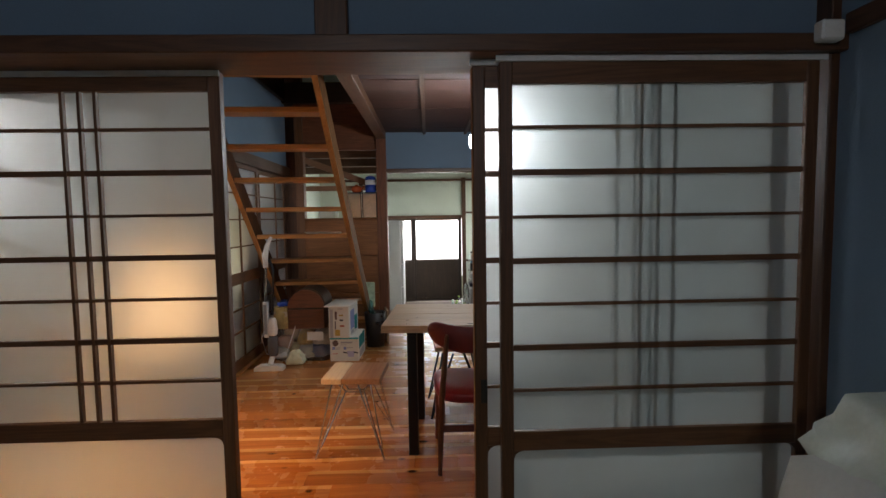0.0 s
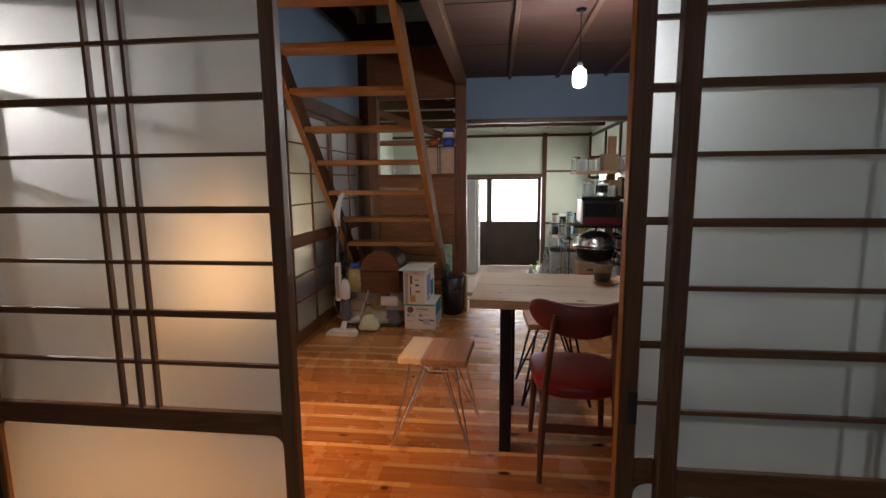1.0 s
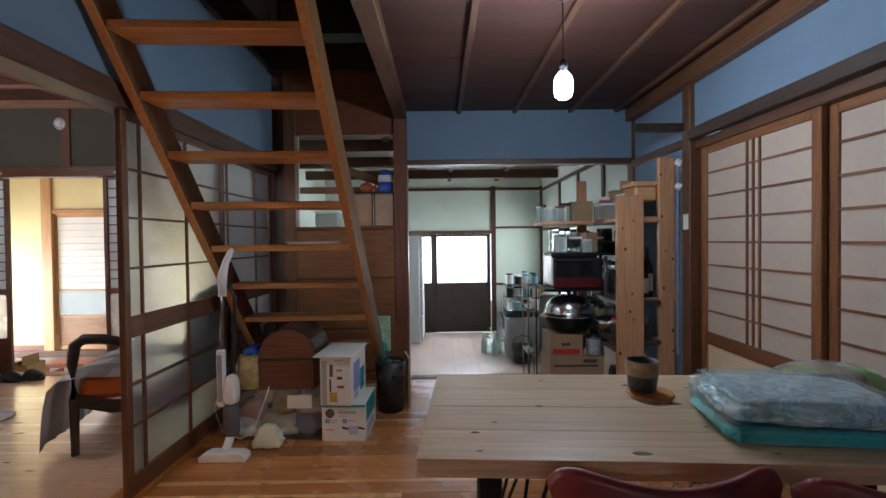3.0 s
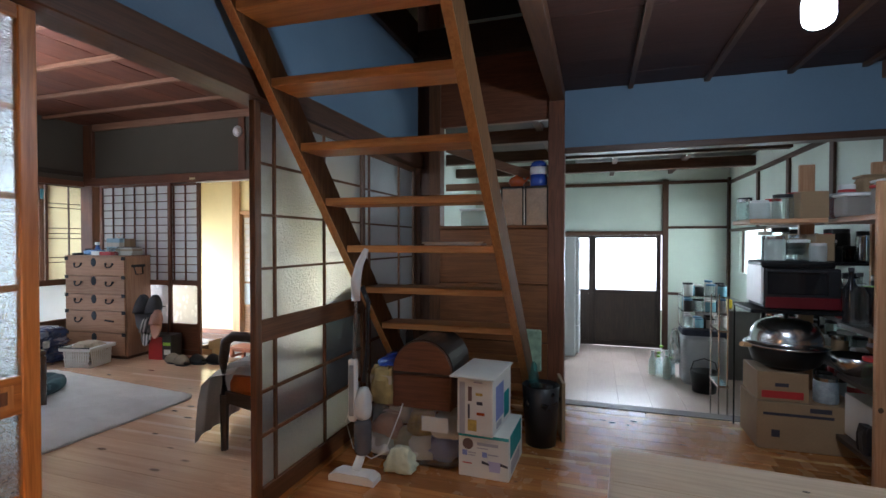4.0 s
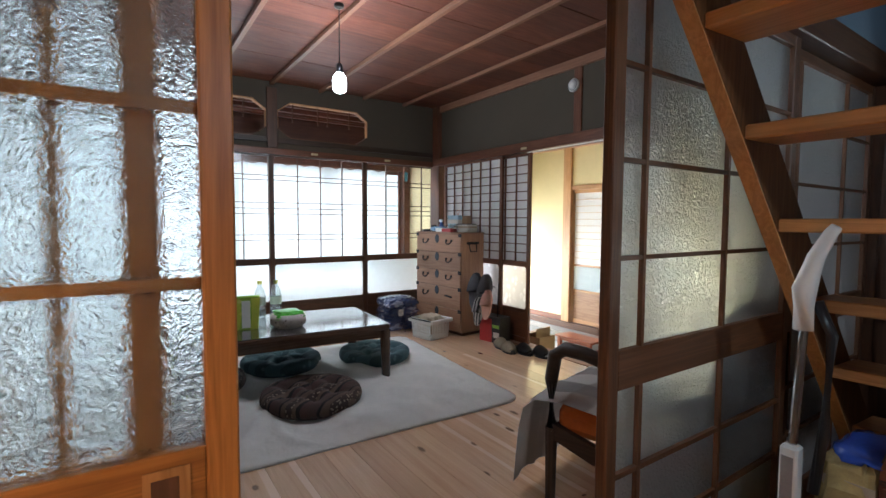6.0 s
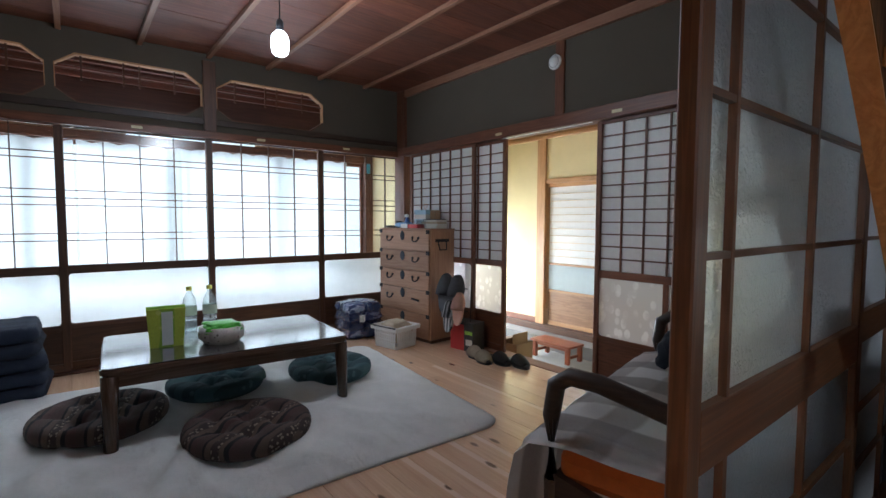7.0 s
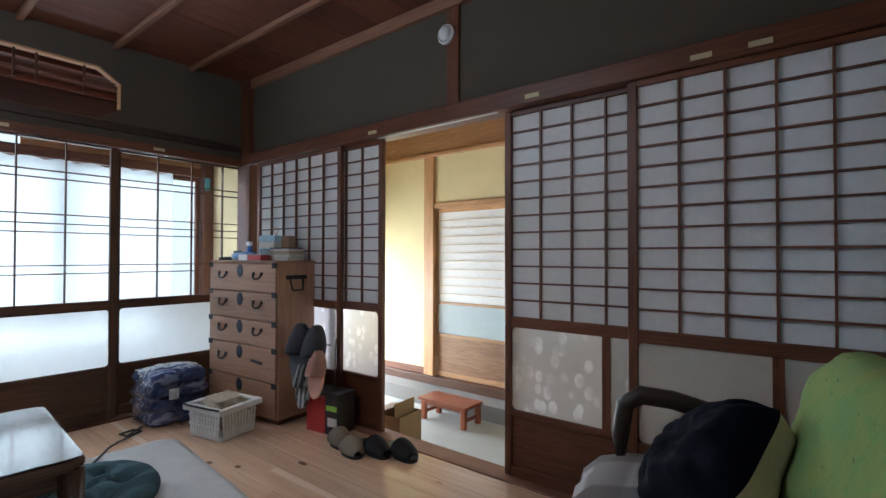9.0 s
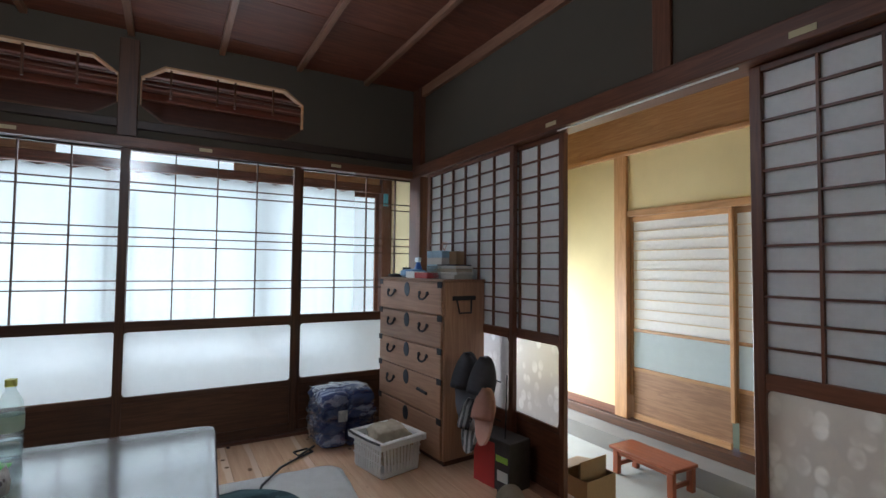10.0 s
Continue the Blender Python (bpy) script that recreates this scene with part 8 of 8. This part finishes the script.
bn = thing("step_bench", "low reddish wooden step bench on the hall floor", "bench", at=pose(-3.91, 7.85, ZK, 0, 0, -1))
part("bench_top", box(B(), (0, 0, 0.17), (0.54, 0.26, 0.195), 0.005), wood("redbench", "x"), bn)
for x in (0.03, 0.475):
    for y in (0.01, 0.215):
        part("leg", box(B(), (x, y, 0), (x + 0.05, y + 0.04, 0.17), 0.006), wood("redbench", "z"), bn)
    part("end_rail", box(B(), (x + 0.008, 0.045, 0.05), (x + 0.027, 0.215, 0.08), 0.002), wood("redbench", "y"), bn)
part("apron", box(B(), (0.065, 0.018, 0.14), (0.475, 0.034, 0.17), 0.002), wood("redbench", "x"), bn)
obx = thing("open_box", "open brown cardboard box on the hall floor", "box", at=pose(-3.36, 6.76, ZK, 0, 0, 4) @ Matrix.Diagonal((0.88, 0.88, 1.0, 1.0)))
for lo, hi in (((0, 0, 0), (0.28, 0.006, 0.45)), ((0, 0.25, 0), (0.28, 0.256, 0.45)), ((0, 0.006, 0), (0.006, 0.25, 0.45)), ((0.274, 0.006, 0), (0.28, 0.25, 0.45))):
    part("side", box(B(), lo, hi), CARD, obx)
part("flap", prism(B(), [(0.0, 0.45), (0.13, 0.47), (0.13, 0.476), (0.0, 0.456)], 0.0, 0.25, "y"), CARD, obx)
part("flap", prism(B(), [(0.22, 0.0), (0.225, 0.0), (0.225, 0.53), (0.22, 0.53)], 0.01, 0.24, "y"), CARD, obx)
slab = B()
box(slab, (-5.05, 7.35, ZK), (-4.35, 7.85, ZK + 0.03), 0.008)
tagged(part("door_mat", slab, plain("pale_mat", (0.50, 0.50, 0.47), 0.9, bumpy=0.3)), "pale flat mat on the concrete hall floor", "mat")

# ---------------- front room ----------------
fb = thing("bedding_bag", "tall white bag of bedding with a pale green top", "bag")
part("bag_body", soft_bag(B(), 1.90, 1.70, 0.0, 0.62, 0.52, 0.82, 6, 0.08, 3, 4, 0.85), plain("white_sheeting", (0.44, 0.50, 0.50), 0.7, var=0.08, scale=6), fb, smooth=True)
part("bag_top", soft_bag(B(), 1.94, 1.71, 0.62, 0.54, 0.47, 0.29, 9, 0.16, 4, 4, 0.7), plain("pale_green_sheeting", (0.42, 0.52, 0.48), 0.45, var=0.15, scale=6), fb, "pale green film on top", smooth=True)

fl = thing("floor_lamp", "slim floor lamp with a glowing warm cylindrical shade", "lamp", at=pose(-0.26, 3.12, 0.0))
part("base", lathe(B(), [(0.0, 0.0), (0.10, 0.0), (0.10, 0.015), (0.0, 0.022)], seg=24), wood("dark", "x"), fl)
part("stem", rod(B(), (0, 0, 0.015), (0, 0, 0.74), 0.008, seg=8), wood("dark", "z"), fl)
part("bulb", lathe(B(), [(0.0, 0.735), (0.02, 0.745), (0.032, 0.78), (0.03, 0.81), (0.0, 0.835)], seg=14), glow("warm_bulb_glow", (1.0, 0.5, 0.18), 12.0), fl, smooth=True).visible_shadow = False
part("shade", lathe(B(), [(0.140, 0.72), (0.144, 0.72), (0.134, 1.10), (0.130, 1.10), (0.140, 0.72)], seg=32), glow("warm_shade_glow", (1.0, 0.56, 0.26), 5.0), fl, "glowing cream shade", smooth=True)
# glowing disc out of view, added along with the front room's fill lamp
fc = thing("ceiling_lamp", "unseen round glowing disc added to light the front room", "lamp", at=pose(0.6, -0.7, 2.4))
part("fill_disc", lathe(B(), [(0.0, -0.09), (0.14, -0.08), (0.2, -0.04), (0.2, 0.0), (0.0, 0.0)], seg=28), glow("fill_disc_glow", (1.0, 0.9, 0.78), 3.0), fc, smooth=True).visible_shadow = False

# ---------------- floor planks ----------------
floor = bpy.data.objects["floor"]
rnd = random.Random(4)


def plank_wood(name, dark, light, sap, gloss, width, amount, vary, coat):
    """Cedar boards, grain along x: heartwood, paler sapwood along some edges, dark knots."""
    m, n, l, p = base_mat(name, gloss)
    c = n.new("ShaderNodeTexCoord")
    info = n.new("ShaderNodeObjectInfo")
    comb = n.new("ShaderNodeCombineXYZ")
    for k in range(3):
        l.new(info.outputs["Random"], comb.inputs[k])
    add = n.new("ShaderNodeVectorMath")
    add.operation = "MULTIPLY_ADD"
    add.inputs[1].default_value = (37.0, 11.3, 9.7)
    l.new(comb.outputs[0], add.inputs[0])
    l.new(c.outputs["Object"], add.inputs[2])

    def mapped(scale):
        mp = n.new("ShaderNodeMapping")
        mp.inputs["Scale"].default_value = scale
        l.new(add.outputs[0], mp.inputs["Vector"])
        return mp.outputs["Vector"]

    grain = noise_tex(n, l, mapped((0.5, 14, 14)), 2.0, 4, 0.6, 1.2)
    fine = noise_tex(n, l, mapped((2.0, 90, 90)), 3.0, 3, 0.7)
    g = mixc(n, l, 0.35, grain, fine)
    heart = ramp(n, l, g, [(0.28, dark), (0.66, light)])
    sep = n.new("ShaderNodeSeparateXYZ")
    l.new(c.outputs["Object"], sep.inputs[0])
    wav = noise_tex(n, l, mapped((0.8, 0.0, 0.0)), 1.0, 2)
    off = n.new("ShaderNodeMath")
    off.operation = "MULTIPLY_ADD"
    l.new(wav, off.inputs[0])
    off.inputs[1].default_value = width * 0.5
    l.new(sep.outputs[1], off.inputs[2])
    edge = n.new("ShaderNodeMapRange")
    edge.inputs[1].default_value, edge.inputs[2].default_value = width * 0.98, width * 1.02
    l.new(off.outputs[0], edge.inputs[0])
    some = n.new("ShaderNodeMath")
    some.operation = "LESS_THAN"
    some.inputs[1].default_value = amount
    l.new(info.outputs["Random"], some.inputs[0])
    msk = n.new("ShaderNodeMath")
    msk.operation = "MULTIPLY"
    l.new(edge.outputs[0], msk.inputs[0]), l.new(some.outputs[0], msk.inputs[1])
    col = mixc(n, l, msk.outputs[0], heart, sap)
    vo = n.new("ShaderNodeTexVoronoi")
    vo.inputs["Scale"].default_value = 1.0
    l.new(mapped((3.0, 8.0, 8.0)), vo.inputs["Vector"])
    knot = ramp(n, l, vo.outputs["Distance"], [(0.075, (1, 1, 1)), (0.13, (0, 0, 0))])
    col = mixc(n, l, knot, col, shade(dark, 0.35))
    hue = n.new("ShaderNodeHueSaturation")
    rng = n.new("ShaderNodeMapRange")
    rng.inputs[3].default_value, rng.inputs[4].default_value = 1 - vary, 1 + 0.8 * vary
    sc = n.new("ShaderNodeMath")
    sc.operation = "FRACT"
    ml = n.new("ShaderNodeMath")
    ml.operation = "MULTIPLY"
    ml.inputs[1].default_value = 7.31
    l.new(info.outputs["Random"], ml.inputs[0]), l.new(ml.outputs[0], sc.inputs[0])
    l.new(sc.outputs[0], rng.inputs[0]), l.new(rng.outputs[0], hue.inputs["Value"]), l.new(col, hue.inputs["Color"])
    l.new(hue.outputs[0], p.inputs["Base Color"])
    wear = noise_tex(n, l, coords(n, l), 3.5, 5)
    rr = n.new("ShaderNodeMapRange")
    rr.inputs[3].default_value, rr.inputs[4].default_value = gloss * 0.75, gloss * 1.5
    l.new(wear, rr.inputs[0]), l.new(rr.outputs[0], p.inputs["Roughness"])
    p.inputs["Coat Weight"].default_value, p.inputs["Coat Roughness"].default_value = coat, 0.24
    bump(n, l, p, g, 0.10, 0.002)
    return m


def plank_mesh(name, L, W, material, along):
    bm = B()
    if along == "x":
        box(bm, (0, 0.0004, -0.022), (L, W - 0.0004, 0.0), 0.001)
    else:
        box(bm, (0.0003, 0, -0.022), (W - 0.0003, L, 0.0), 0.0006)
    me = bpy.data.meshes.new(name)
    bm.to_mesh(me)
    bm.free()
    me.materials.append(material)
    return me


def lay(parent, x0, x1, y0, y1, width, length, kind, along="x", z=0.0):
    mesh = plank_mesh("plank", length, width, wood(kind, along) if isinstance(kind, str) else kind, along)
    a0, a1, c0, c1 = (x0, x1, y0, y1) if along == "x" else (y0, y1, x0, x1)
    c = c0
    while c < c1 - 1e-4:
        w = min(width, c1 - c)
        a = a0
        first = rnd.uniform(0.35, 1.0) * length
        while a < a1 - 1e-4:
            L = min(first if a == a0 else length, a1 - a)
            ob = new("plank", mesh)
            ob.parent = parent
            if along == "x":
                ob.location, ob.scale = (a, c, z), (L / length, w / width, 1)
            else:
                ob.location, ob.scale = (c, a, z), (w / width, L / length, 1)
            a += L
        c += w


CEDAR = plank_wood("cedar_planks", (0.25, 0.082, 0.024), (0.50, 0.215, 0.065), (0.64, 0.38, 0.155), 0.24, 0.128, 0.45, 0.24, 0.25)
CEDAR_PALE = plank_wood("pale_cedar_planks", (0.58, 0.35, 0.21), (0.78, 0.52, 0.335), (0.82, 0.59, 0.42), 0.20, 0.135, 0.3, 0.10, 0.85)
lay(floor, -0.63, XR - 0.02, 2.60, YK - 0.05, 0.128, 2.4, CEDAR)
lay(floor, XW + 0.06, WB - 0.09, 2.58, YS - 0.055, 0.135, 2.4, CEDAR_PALE)
lay(bpy.data.objects["floor_veranda"], VX + 0.06, XW - 0.07, 2.48, 6.789, 0.09, 1.9, "floor_pale", "y")
lay(bpy.data.objects["floor_kitchen"], -1.2, XKE, YK + 0.061, YKB, 0.30, 2.1, "floor_grey", "y", ZK)
